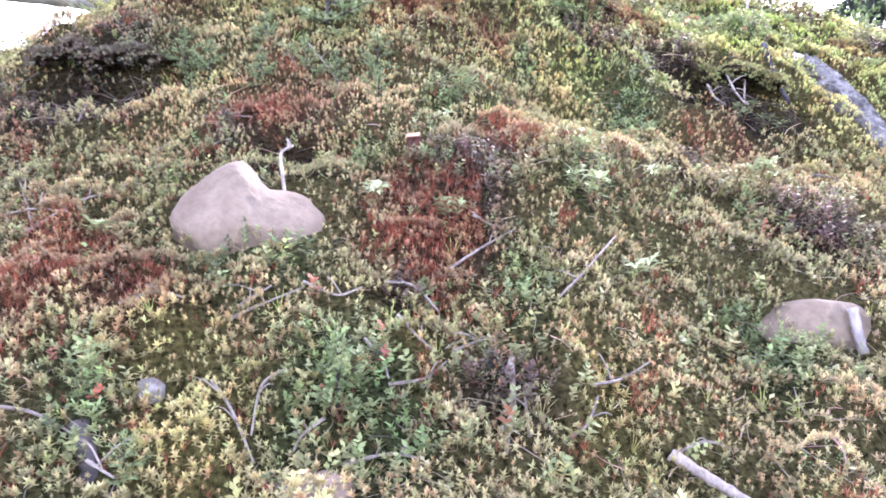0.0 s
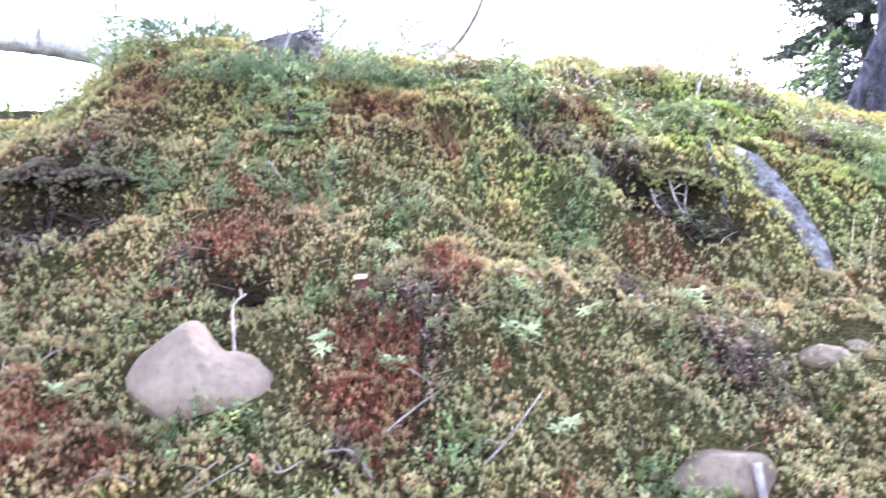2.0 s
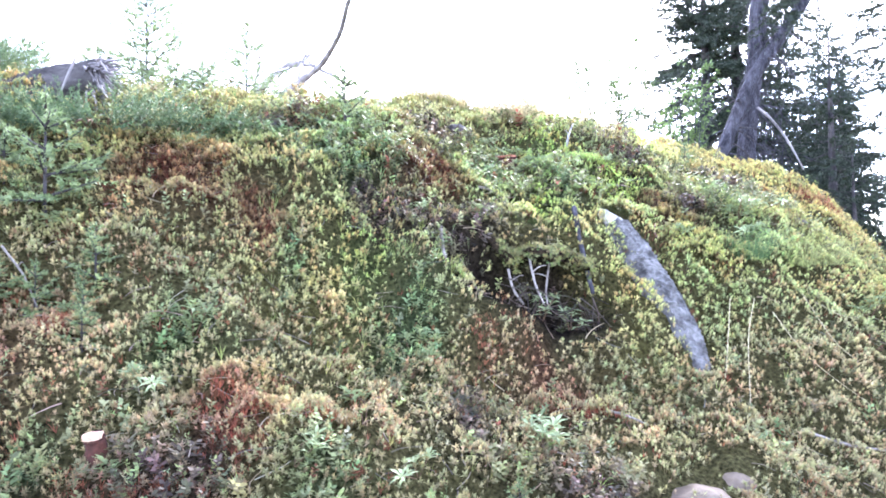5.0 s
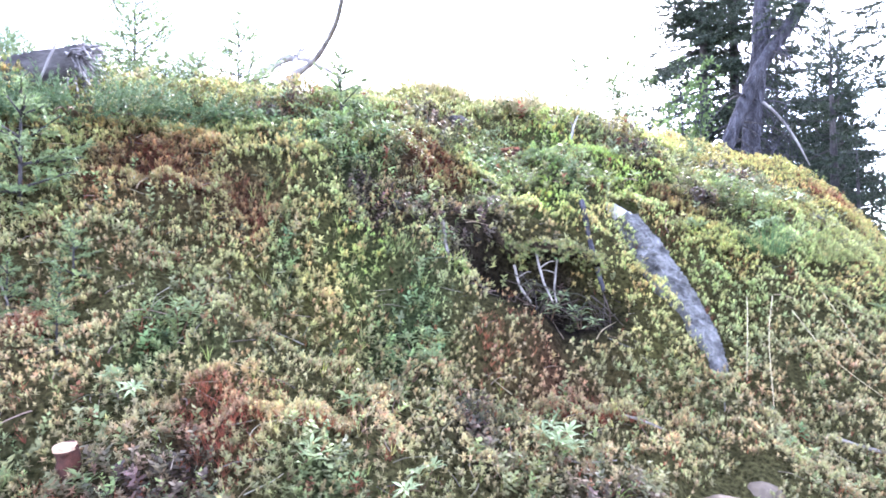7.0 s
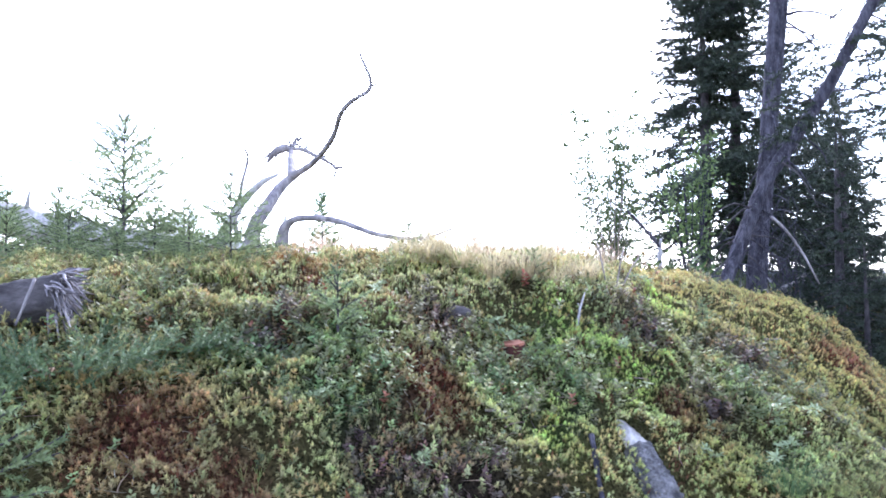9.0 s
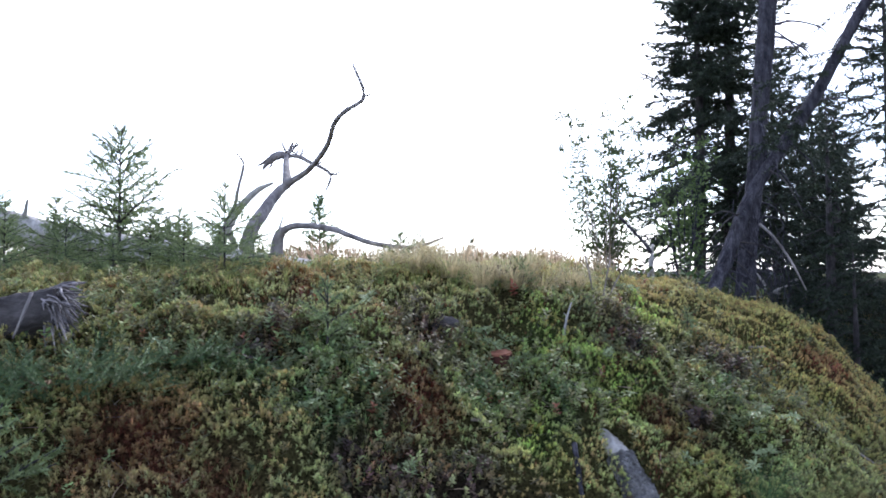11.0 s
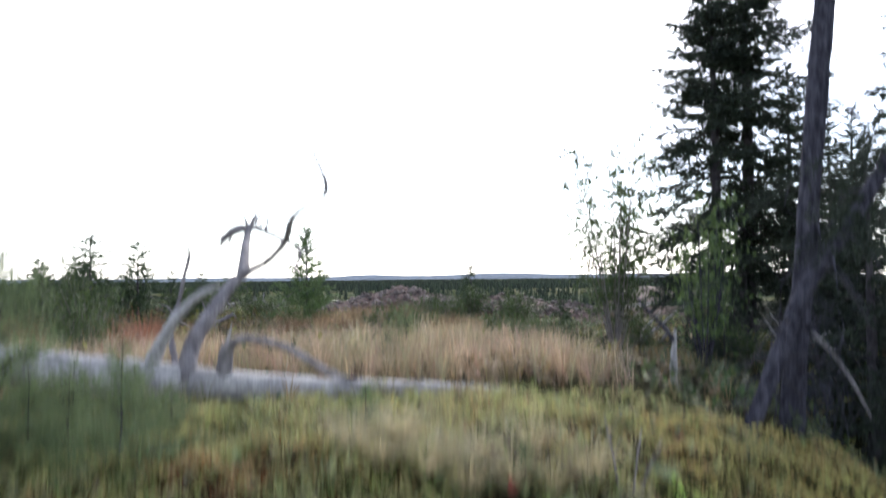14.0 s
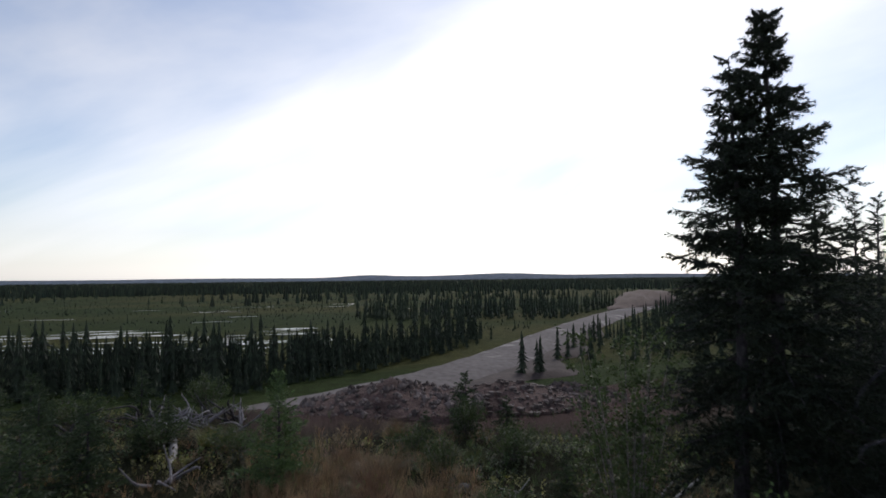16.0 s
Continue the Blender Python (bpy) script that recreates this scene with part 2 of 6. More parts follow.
def obj(name, verts, tris, mat, parent=None, col=None, smooth=False, label=""):
    """One mesh object from arrays of vertices and triangles."""
    verts, tris = np.asarray(verts, np.float32), np.asarray(tris, np.int32)
    me = bpy.data.meshes.new(name)
    me.vertices.add(len(verts))
    me.vertices.foreach_set("co", verts.ravel())
    me.loops.add(tris.size)
    me.loops.foreach_set("vertex_index", tris.ravel())
    me.polygons.add(len(tris))
    me.polygons.foreach_set("loop_start", np.arange(0, tris.size, 3, dtype=np.int32))
    me.polygons.foreach_set("use_smooth", np.full(len(tris), smooth))
    if col is not None:
        layer = me.attributes.new("Col", 'FLOAT_COLOR', 'POINT')
        layer.data.foreach_set("color", np.c_[np.asarray(col, np.float32), np.ones(len(verts), np.float32)].astype(np.float32).ravel())
    me.update(calc_edges=True)
    me.validate()
    me.materials.append(mat)
    ob = new(name, me)
    ob.parent = parent
    if label:
        ob["label"] = label
    return ob


def empty(name, place, label, category, group="", rz=0.0, s=1.0):
    ob = new(name)
    ob.empty_display_size = 0.1
    ob.matrix_basis = Matrix.LocRotScale(Vector(place), Euler((0, 0, rz)), (s, s, s))
    return tagged(ob, label, category, group)


def join(parts):
    """Joins (verts, tris) pairs into one."""
    vs, ts, k = [], [], 0
    for v, t in parts:
        vs.append(np.asarray(v, float)), ts.append(np.asarray(t) + k)
        k += len(v)
    return np.concatenate(vs), np.concatenate(ts)


def curve(points, n):
    """A smooth line of n points through the given ones."""
    p = np.array(points, float)
    if len(p) == 2:
        return p[0] + np.linspace(0, 1, n)[:, None] * (p[1] - p[0])
    q = np.vstack([2 * p[0] - p[1], p, 2 * p[-1] - p[-2]])
    s = np.linspace(0, len(p) - 1 - 1e-6, n)
    i = s.astype(int)
    t = (s - i)[:, None]
    a, b, c, d = q[i], q[i + 1], q[i + 2], q[i + 3]
    return 0.5 * (2 * b + (c - a) * t + (2 * a - 5 * b + 4 * c - d) * t ** 2 + (3 * b - a - 3 * c + d) * t ** 3)


def tube(points, radii, sides=8, n=None, rough=0.08, seed=0, flat=1.0, ridge=0.0):
    """A closed, uneven, tapered limb along a smooth line through the points."""
    r = np.random.default_rng(seed)
    n = n or max(4, 5 * len(points))
    c = curve(points, n)
    rad = np.interp(np.linspace(0, 1, n), np.linspace(0, 1, len(radii)), radii)
    d = np.gradient(c, axis=0)
    d /= np.linalg.norm(d, axis=1, keepdims=True) + 1e-9
    up = np.array([0.0, 0, 1]) if abs(d[0, 2]) < 0.9 else np.array([0.0, 1, 0])
    a = np.cross(d, up)
    a /= np.linalg.norm(a, axis=1, keepdims=True) + 1e-9
    b = np.cross(a, d)
    th = np.linspace(0, 2 * np.pi, sides, endpoint=False)
    k = 1 + rough * r.standard_normal((n, sides))
    if ridge:
        k += ridge * np.sin(th * 5 + r.random() * 6)[None] * (0.6 + 0.4 * np.sin(np.linspace(0, 9, n)))[:, None]
    ring = (np.cos(th)[None, :, None] * a[:, None] + flat * np.sin(th)[None, :, None] * b[:, None]) * (rad[:, None] * k)[..., None]
    v = (c[:, None] + ring).reshape(-1, 3)
    i, j = np.meshgrid(np.arange(n - 1), np.arange(sides), indexing="ij")
    p0, p1 = i * sides + j, i * sides + (j + 1) % sides
    t = np.concatenate([np.stack([p0, p1, p1 + sides], -1).reshape(-1, 3), np.stack([p0, p1 + sides, p0 + sides], -1).reshape(-1, 3)])
    v = np.vstack([v, c[0], c[-1]])
    m = n * sides
    jj = np.arange(sides)
    caps = np.concatenate([np.stack([np.full(sides, m), (jj + 1) % sides, jj], -1), np.stack([np.full(sides, m + 1), m - sides + jj, m - sides + (jj + 1) % sides], -1)])
    return v, np.concatenate([t, caps])


def scatter(name, templates, place, up, size, colour, mat, label, category, spin=None, seed=0, foot=None):
    """Many small plants as ONE mesh: each place takes one of the templates, turned about its own upright. A template
    may carry a third array, the share of the tip colour at each vertex; foot is the brown of the stem, painted darker
    still for the shade between plants.
    """
    r = np.random.default_rng(seed)
    which = r.integers(0, len(templates), len(place))
    vs, ts, cs, k = [], [], [], 0
    for w, tpl in enumerate(templates):
        tv, tt = tpl[0], tpl[1]
        s = which == w
        if not s.any():
            continue
        p, u, z, c = place[s], up[s], size[s], colour[s]
        u = u + r.normal(0, 0.16, u.shape)
        u /= np.linalg.norm(u, axis=1, keepdims=True)
        a = np.cross(u, np.array([0.31, 0.93, 0.2]))
        a /= np.linalg.norm(a, axis=1, keepdims=True)
        b = np.cross(u, a)
        th = r.random(len(p)) * 2 * np.pi if spin is None else spin[s]
        ca, sa = np.cos(th)[:, None], np.sin(th)[:, None]
        e1, e2 = a * ca + b * sa, b * ca - a * sa
        m = np.stack([e1, e2, u], -1) * z[:, None, None]
        v = np.einsum("nij,kj->nki", m, tv) + p[:, None]
        vs.append(v.reshape(-1, 3))
        ts.append((tt[None] + (np.arange(len(p)) * len(tv))[:, None, None]).reshape(-1, 3) + k)
        if foot is None:
            cs.append(np.repeat(c, len(tv), axis=0))
        else:
            # stem brown scaled down, so the low parts imitate shade under the tips
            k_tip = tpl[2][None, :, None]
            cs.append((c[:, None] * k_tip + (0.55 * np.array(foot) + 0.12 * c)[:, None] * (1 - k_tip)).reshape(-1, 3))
        k += len(p) * len(tv)
    ob = obj(name, np.concatenate(vs), np.concatenate(ts), mat, col=np.concatenate(cs))
    return tagged(ob, label, category, kind="stuff")


def blades(n, spread, width, seed, length=(0.7, 1.0), lift=0.0, bend=0.0):
    """A whorl of n narrow leaves that stand out from one point; bend adds a drooping tip."""
    r = np.random.default_rng(seed)
    v, t = [], []
    for i in range(n):
        a = 2 * np.pi * (i + 0.5 * r.random()) / n
        s = spread * (0.6 + 0.7 * r.random())
        l = r.uniform(*length)
        d = np.array([math.cos(a) * math.sin(s), math.sin(a) * math.sin(s), math.cos(s)])
        w = np.array([-math.sin(a), math.cos(a), 0]) * width
        o = np.array([0, 0, lift * r.random()])
        k = len(v)
        if bend:
            m, e = o + d * l * 0.6, o + d * l + np.array([d[0], d[1], -0.9]) * bend * l
            v += [o - w * 0.6, o + w * 0.6, m + w * 0.6, m - w * 0.6, e]
            t += [(k, k + 1, k + 2), (k, k + 2, k + 3), (k + 3, k + 2, k + 4)]
        else:
            v += [o - w, o + w, o + d * l]
            t += [(k, k + 1, k + 2)]
    return np.array(v), np.array(t)


def moss_shoot(seed, n=15, open_=1.0):
    """A star-moss shoot, 1 high: a stem with narrow pointed leaves, spread wide below and closing to a star at the top."""
    r = np.random.default_rng(seed)
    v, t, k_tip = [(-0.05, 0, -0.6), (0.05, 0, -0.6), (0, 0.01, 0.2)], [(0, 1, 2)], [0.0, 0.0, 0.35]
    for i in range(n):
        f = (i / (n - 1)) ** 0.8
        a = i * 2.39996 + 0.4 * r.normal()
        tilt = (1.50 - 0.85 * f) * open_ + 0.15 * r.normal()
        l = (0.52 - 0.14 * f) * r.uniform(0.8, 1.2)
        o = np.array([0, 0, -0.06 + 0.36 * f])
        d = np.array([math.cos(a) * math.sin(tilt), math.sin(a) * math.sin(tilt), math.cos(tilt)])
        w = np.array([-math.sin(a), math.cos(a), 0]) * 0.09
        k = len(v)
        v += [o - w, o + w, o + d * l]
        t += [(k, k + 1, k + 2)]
        # leaf bases dark, tips brightened: shade between shoots put into the colour
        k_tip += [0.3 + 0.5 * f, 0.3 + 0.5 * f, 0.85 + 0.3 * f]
    return np.array(v), np.array(t), np.array(k_tip)


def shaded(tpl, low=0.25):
    """Adds the share of leaf colour to a template: woody brown with painted shade below, full colour above."""
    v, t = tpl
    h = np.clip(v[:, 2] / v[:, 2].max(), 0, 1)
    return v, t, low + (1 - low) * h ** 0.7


def leafy(n, stem, leaf, wide, seed, droop=0.3, twist=2.4):
    """A sprig: a thin stem with n small oval leaves round it."""
    r = np.random.default_rng(seed)
    v, t = [], []
    lean = np.array([0.25 * r.normal(), 0.25 * r.normal(), 0])
    k = 0
    v += [np.array([-0.012, 0, 0]), np.array([0.012, 0, 0]), np.array([0, 0, stem]) + lean * stem]
    t += [(0, 1, 2)]
    for i in range(n):
        f = 0.2 + 0.8 * (i + 0.5) / n
        c = (np.array([0, 0, stem]) + lean * stem) * f
        a = i * twist + r.random()
        e = r.uniform(0.0, 0.9) - droop * (1 - f)
        d = np.array([math.cos(a) * math.cos(e), math.sin(a) * math.cos(e), math.sin(e)])
        w = np.cross(d, (0, 0, 1.0))
        w = w / (np.linalg.norm(w) + 1e-6) * wide
        l = leaf * r.uniform(0.7, 1.1)
        k = len(v)
        v += [c, c + d * l * 0.5 + w, c + d * l, c + d * l * 0.5 - w]
        t += [(k, k + 1, k + 2), (k, k + 2, k + 3)]
    return np.array(v), np.array(t)


# ---------------------------------------------------------------- the lie of the land
VALLEY = -12.0


def softplus(v, w):
    return w * np.logaddexp(0, v / w)


def step(v, a, b):
    u = np.clip((v - a) / (b - a), 0, 1)
    return u * u * (3 - 2 * u)


def dome(x, y, cx, cy, r, ry=None):
    return np.exp(-(((x - cx) / r) ** 2 + ((y - cy) / (ry or r)) ** 2) / 2)


def ground(x, y, detail=True):
    """Height of the ground: foot, mossy bank, plateau behind it, edge and valley floor."""
    x, y = np.asarray(x, float), np.asarray(y, float)
    xl, xr = np.clip(-0.9 - x, 0, 6), np.clip(x - 1.8, 0, 12)
    lin = 0.838 * (np.clip(y, -50, 50) - 0.411 - 0.186 * np.clip(x, -6, 6) - 0.3 * xl ** 2 / (1 + 0.6 * xl))
    z = 2.6 - softplus(2.6 - lin, 0.103)
    z = 0.02 + softplus(z - 0.02, 0.12) - 0.117 * xr ** 2 / (1 + 0.5 * xr) * (1 - 0.75 * step(y, 4.6, 8.0)) * (1 - step(x, 7, 14))
    # swellings and hollows of the bank
    z += 0.10 * dome(x, y, 0.30, 2.92, 0.22) - 0.10 * dome(x, y, -1.0, 1.95, 0.30) + 0.07 * dome(x, y, 0.25, 1.93, 0.22)
    z += -0.06 * dome(x, y, 2.3, 3.95, 0.35) + 0.05 * dome(x, y, 0.55, 3.42, 0.2) - 0.05 * dome(x, y, 1.2, 3.38, 0.2)
    z += 0.05 * dome(x, y, 0.74, 2.56, 0.15) - 0.06 * dome(x, y, 1.65, 2.62, 0.2) + 0.06 * dome(x, y, 0.9, 4.4, 1.0, 0.5)
    z += -0.36 * dome(x, y, 1.19, 2.72, 0.14, 0.055) - 0.10 * dome(x, y, 0.98, 2.74, 0.07, 0.04) + 0.05 * dome(x, y, 1.2, 2.87, 0.18, 0.06) - 0.10 * dome(x, y, 1.42, 3.84, 0.2, 0.06)
    z += -0.09 * dome(x, y, 2.45, 3.75, 0.55, 0.40) - 0.09 * dome(x, y, 3.1, 4.2, 0.45) - 0.17 * dome(x, y, 0.80, 2.42, 0.32, 0.13) - 0.09 * dome(x, y, 1.25, 2.38, 0.25, 0.12)
    z += -0.08 * dome(x, y, 0.1, 3.18, 0.16) - 0.04 * dome(x, y, 1.26, 3.5, 0.14) + 0.11 * dome(x, y, 2.36, 3.08, 0.22) - 0.06 * dome(x, y, 1.72, 3.4, 0.15) - 0.05 * dome(x, y, 1.6, 2.45, 0.2)
    z += -0.06 * dome(x, y, -0.42, 2.48, 0.1) - 0.05 * dome(x, y, 0.58, 1.62, 0.2) - 0.05 * dome(x, y, -0.05, 1.64, 0.12)
    z += -0.42 * dome(x, y, -1.17, 2.27, 0.17, 0.06) - 0.13 * dome(x, y, -0.45, 1.98, 0.11, 0.06) - 0.07 * dome(x, y, 1.08, 1.88, 0.14, 0.08)
    z -= 0.45 * step(-x, 1.15, 1.95) * step(z, 1.5, 2.4) * (1 - step(y, 3.7, 4.9))
    z -= 0.08 * dome(x, y, 0.15, 3.55, 0.9, 0.22)
    side = x - 3.2 - 0.35 * (np.clip(y, 1.5, 9) - 3.6)
    z -= np.minimum(0.95 * softplus(side, 0.12), 1.5) * (1 - step(y, 6.2, 10)) * (1 - step(x, 8, 13)) * step(z, 0.3, 1.6)
    # plateau, its edge, and the valley
    z += -0.25 * step(y, 6.5, 11) + 0.28 * (vnoise(x, y, 0.35, 3) - 0.5) * step(y, 7, 10)
    edge = 20.3 + 1.6 * vnoise(x, x * 0, 0.3, 5) + 2.2 * step(x, 1.5, 4.0) - 0.002 * x ** 2 * (x < 0)
    down = np.maximum.reduce([step(y, edge, edge + 34), step(-y, 8, 70), step(np.abs(x), 26, 90)])
    z = z * (1 - down) + VALLEY * down
    if detail:
        near = 1 - step(np.hypot(x - 0.5, y - 3), 14, 30)
        z += near * (0.085 * (vnoise(x, y, 5.5, 1) - 0.5) + 0.05 * (vnoise(x, y, 9, 6) - 0.5) + 0.05 * (vnoise(x, y, 15, 2) - 0.5))
        z += (1 - near) * 0.5 * (vnoise(x, y, 0.05, 4) - 0.5)
    return z


def graded(lo, hi, fine, near, far_lo, far_hi, grow):
    a = list(np.arange(lo, hi, fine))
    s, v = near, a[-1]
    while v < far_hi:
        s *= grow
        v += s
        a.append(min(v, far_hi))
    s, v = near, a[0]
    while v > far_lo:
        s *= grow
        v -= s
        a.insert(0, max(v, far_lo))
    return np.array(a)


# ---------------------------------------------------------------- patches of the plant cover: x, y, radius
RED = [(-0.44, 2.19, 0.17), (-0.57, 2.1, 0.11), (-1.07, 2.72, 0.12), (-0.11, 2.86, 0.2), (0.16, 1.97, 0.12), (1.06, 2.41, 0.12), (1.2, 2.4, 0.1), (-1.2, 1.96, 0.09), (-0.8, 1.47, 0.14), (-0.83, 1.31, 0.07), (-0.65, 1.42, 0.09), (-0.13, 1.77, 0.09), (-0.02, 1.7, 0.1), (0.8, 3.18, 0.14), (-0.07, 2.77, 0.12), (0.12, 2.67, 0.1), (-0.3, 2.82, 0.08), (0.82, 3.09, 0.11), (1.06, 2.48, 0.11), (0.18, 2.03, 0.07), (-0.32, 2.36, 0.07), (1.84, 3.15, 0.08), (-0.25, 2.78, 0.1), (0.69, 3.54, 0.08), (0.4, 3.45, 0.07), (0.5, 4.05, 0.14), (3.19, 3.87, 0.12), (-1.09, 2.85, 0.2), (0.42, 3.95, 0.16), (0.25, 4.0, 0.14)]
YELLOW = [(-1.35, 2.36, 0.12), (-0.76, 2.29, 0.08), (0.46, 2.52, 0.17), (-0.34, 1.17, 0.09), (-0.45, 1.2, 0.07), (0.24, 2.03, 0.14), (0.34, 1.32, 0.09), (0.33, 1.43, 0.09), (1.52, 2.66, 0.14), (-0.1, 1.41, 0.09), (-0.55, 1.3, 0.08), (0.18, 2.51, 0.09), (0.39, 2.49, 0.1), (1.73, 3.34, 0.14), (1.31, 2.87, 0.11), (1.87, 2.9, 0.12), (0.48, 2.33, 0.1), (1.42, 2.5, 0.1), (2.96, 4.08, 0.28), (3.23, 4.06, 0.25), (2.96, 3.55, 0.22), (1.38, 2.99, 0.13), (1.17, 2.85, 0.12), (1.94, 3.04, 0.14)]
LIME = [(1.77, 3.3, 0.15), (1.3, 3.08, 0.11), (1.68, 3.43, 0.12), (1.48, 3.52, 0.15), (2.16, 3.85, 0.14), (0.53, 2.69, 0.09), (0.76, 2.7, 0.09), (1.9, 3.45, 0.11)]
GREEN = [(-0.44, 1.52, 0.08), (-0.34, 1.52, 0.07), (-0.17, 1.27, 0.09), (-0.1, 1.22, 0.1), (-0.24, 1.91, 0.08), (0.42, 1.91, 0.08), (0.75, 1.54, 0.09), (-0.65, 1.22, 0.07), (0.19, 1.58, 0.07), (0.26, 2.59, 0.08), (0.04, 2.25, 0.08), (0.65, 2.5, 0.1), (0.73, 2.76, 0.08), (0.24, 3.15, 0.14), (0.5, 3.22, 0.12), (0.68, 3.08, 0.14), (1.45, 3.18, 0.12), (2.3, 3.36, 0.17), (0.5, 2.98, 0.11), (1.13, 3.26, 0.12), (0.04, 3.21, 0.1)]
# dark heath; patches over burrow and hollow also paint in their shade
DARK = [(-1.23, 2.35, 0.17), (-1.28, 2.03, 0.11), (0.11, 1.86, 0.11), (-0.0, 1.82, 0.1), (0.1, 1.73, 0.09), (-0.59, 1.98, 0.07), (1.04, 1.97, 0.13), (1.09, 1.92, 0.13), (0.13, 1.37, 0.07), (0.95, 2.82, 0.12), (0.67, 2.85, 0.15), (-0.11, 1.57, 0.07), (0.27, 3.33, 0.13), (0.87, 3.46, 0.13), (0.57, 2.92, 0.09), (0.75, 2.86, 0.13), (2.01, 3.19, 0.09), (1.9, 3.62, 0.14), (2.39, 3.57, 0.15), (1.41, 3.99, 0.09), (1.2, 2.8, 0.1), (0.8, 2.18, 0.09)]


def field(patches, x, y):
    f = np.zeros_like(x)
    wx, wy = x + 0.16 * (vnoise(x, y, 6, 21) - 0.5), y + 0.16 * (vnoise(x, y, 6, 22) - 0.5)
    for cx, cy, r in patches:
        f = np.maximum(f, np.exp(-((wx - cx) ** 2 + (wy - cy) ** 2) / (1.1 * r * r)))
    return f


gx = graded(-2.2, 4.2, 0.04, 0.055, -4700, 4700, 1.12)
gy = graded(0.6, 5.2, 0.04, 0.055, -4700, 4850, 1.105)
GX, GY = np.meshgrid(gx, gy, indexing="ij")
GZ = ground(GX, GY)
ii, jj = np.meshgrid(np.arange(len(gx) - 1), np.arange(len(gy) - 1), indexing="ij")
q = ii * len(gy) + jj
tris = np.concatenate([np.stack([q, q + len(gy), q + len(gy) + 1], -1).reshape(-1, 3), np.stack([q, q + len(gy) + 1, q + 1], -1).reshape(-1, 3)])
soil, moor, stony, bog = np.array([0.032, 0.028, 0.017]), np.array([0.024, 0.025, 0.013]), np.array([0.085, 0.057, 0.05]), np.array([0.032, 0.046, 0.015])
w_moor = np.maximum.reduce([step(GY, 4.8, 7), step(-GX, 1.9, 3), step(GX, 3.8, 5), step(-GY, -0.9, 0.3)])[..., None]
w_stony = (step(GY, 17.5, 20) * (1 - step(GY, 26, 31)) * step(GX, -2.5, 0.5) * (1 - step(GX, 11, 15)))[..., None]
w_bog = step(-GZ, 5.0, 11.0)[..., None]
under = np.tile(np.array([0.06, 0.055, 0.022]), GX.shape + (1,))
for patches, tone in ((YELLOW, (0.075, 0.068, 0.022)), (LIME, (0.045, 0.065, 0.018)), (GREEN, (0.03, 0.045, 0.018)), (RED, (0.06, 0.024, 0.015)), (DARK, (0.025, 0.018, 0.014))):
    f = np.clip(field(patches, GX, GY) * 1.1, 0, 1)[..., None]
    under = under * (1 - f) + np.array(tone) * f
soil = 0.3 * soil + 0.62 * under
gcol = soil * (1 - w_moor) + moor * w_moor
gcol = gcol * (1 - w_stony) + stony * w_stony
# dark peat in the hollows, blackened further to paint in their shade
shaded_peat = np.clip(1.6 * dome(GX, GY, 1.19, 2.67, 0.15, 0.09) + dome(GX, GY, 0.98, 2.73, 0.07, 0.05) + dome(GX, GY, -1.19, 2.23, 0.18, 0.11) + dome(GX, GY, -0.45, 1.98, 0.13, 0.08), 0, 1)[..., None]
gcol = gcol * (1 - shaded_peat) + np.array([0.007, 0.005, 0.0045]) * shaded_peat
dry = step(vnoise(GX * 0.3, GY, 0.03, 8), 0.4, 0.65)[..., None] * np.array([0.025, 0.012, 0.004])
gcol = gcol * (1 - w_bog) + (bog + dry) * w_bog
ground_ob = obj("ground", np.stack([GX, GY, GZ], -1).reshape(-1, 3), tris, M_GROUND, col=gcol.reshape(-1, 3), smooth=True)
tagged(ground_ob, "dark peaty soil bank with shade painted into its hollows, stony plateau and green bog valley", "ground", kind="structure")


def uphill(x, y, e=0.04, lean=0.9):
    """Upright of small plants: between the ground's normal and straight up."""
    n = np.stack([-(ground(x + e, y, False) - ground(x - e, y, False)) / (2 * e), -(ground(x, y + e, False) - ground(x, y - e, False)) / (2 * e), np.ones_like(x)], -1)
    n /= np.linalg.norm(n, axis=1, keepdims=True)
    n = n + np.array([0, 0, lean])
    return n / np.linalg.norm(n, axis=1, keepdims=True)


def sample(n, box, keep=None, seed=0):
    r = np.random.default_rng(seed)
    x, y = r.uniform(box[0], box[1], n), r.uniform(box[2], box[3], n)
    if keep is not None:
        s = r.random(n) < keep(x, y)
        x, y = x[s], y[s]
    return x, y


def bare(x, y):
    """Where the soil lies open: burrow, hollow, rocks and log."""
    d = 1.7 * dome(x, y, 1.19, 2.65, 0.15, 0.085) + 0.7 * dome(x, y, 0.98, 2.72, 0.05, 0.035) + 1.3 * dome(x, y, -1.20, 2.21, 0.15, 0.08) + dome(x, y, -0.47, 1.965, 0.08, 0.05)
    d += 0.7 * dome(x, y, 1.42, 3.83, 0.2, 0.05) + 0.35 * dome(x, y, 1.08, 1.86, 0.12, 0.05)
    d += 1.1 * dome(x, y, -0.455, 1.64, 0.15, 0.075) + 0.8 * dome(x, y, 0.90, 1.63, 0.11, 0.055)
    d += ((np.abs(x - (1.612 + 0.17 * (3.05 - y))) < 0.055) & (y > 2.5) & (y < 3.1)) * 1.0
    d += 0.9 * dome(x, y, 1.38, 2.02, 0.07, 0.045) + 0.8 * dome(x, y, 1.52, 2.08, 0.045, 0.035)
    return np.clip(2.2 * d - 0.35, 0, 1)


def tint(base, n, r, amount=0.22):
    return np.clip(np.array(base) * (1 + amount * r.standard_normal((n, 1))) * (1 + 0.09 * r.standard_normal((n, 3))), 0.004, 0.8)


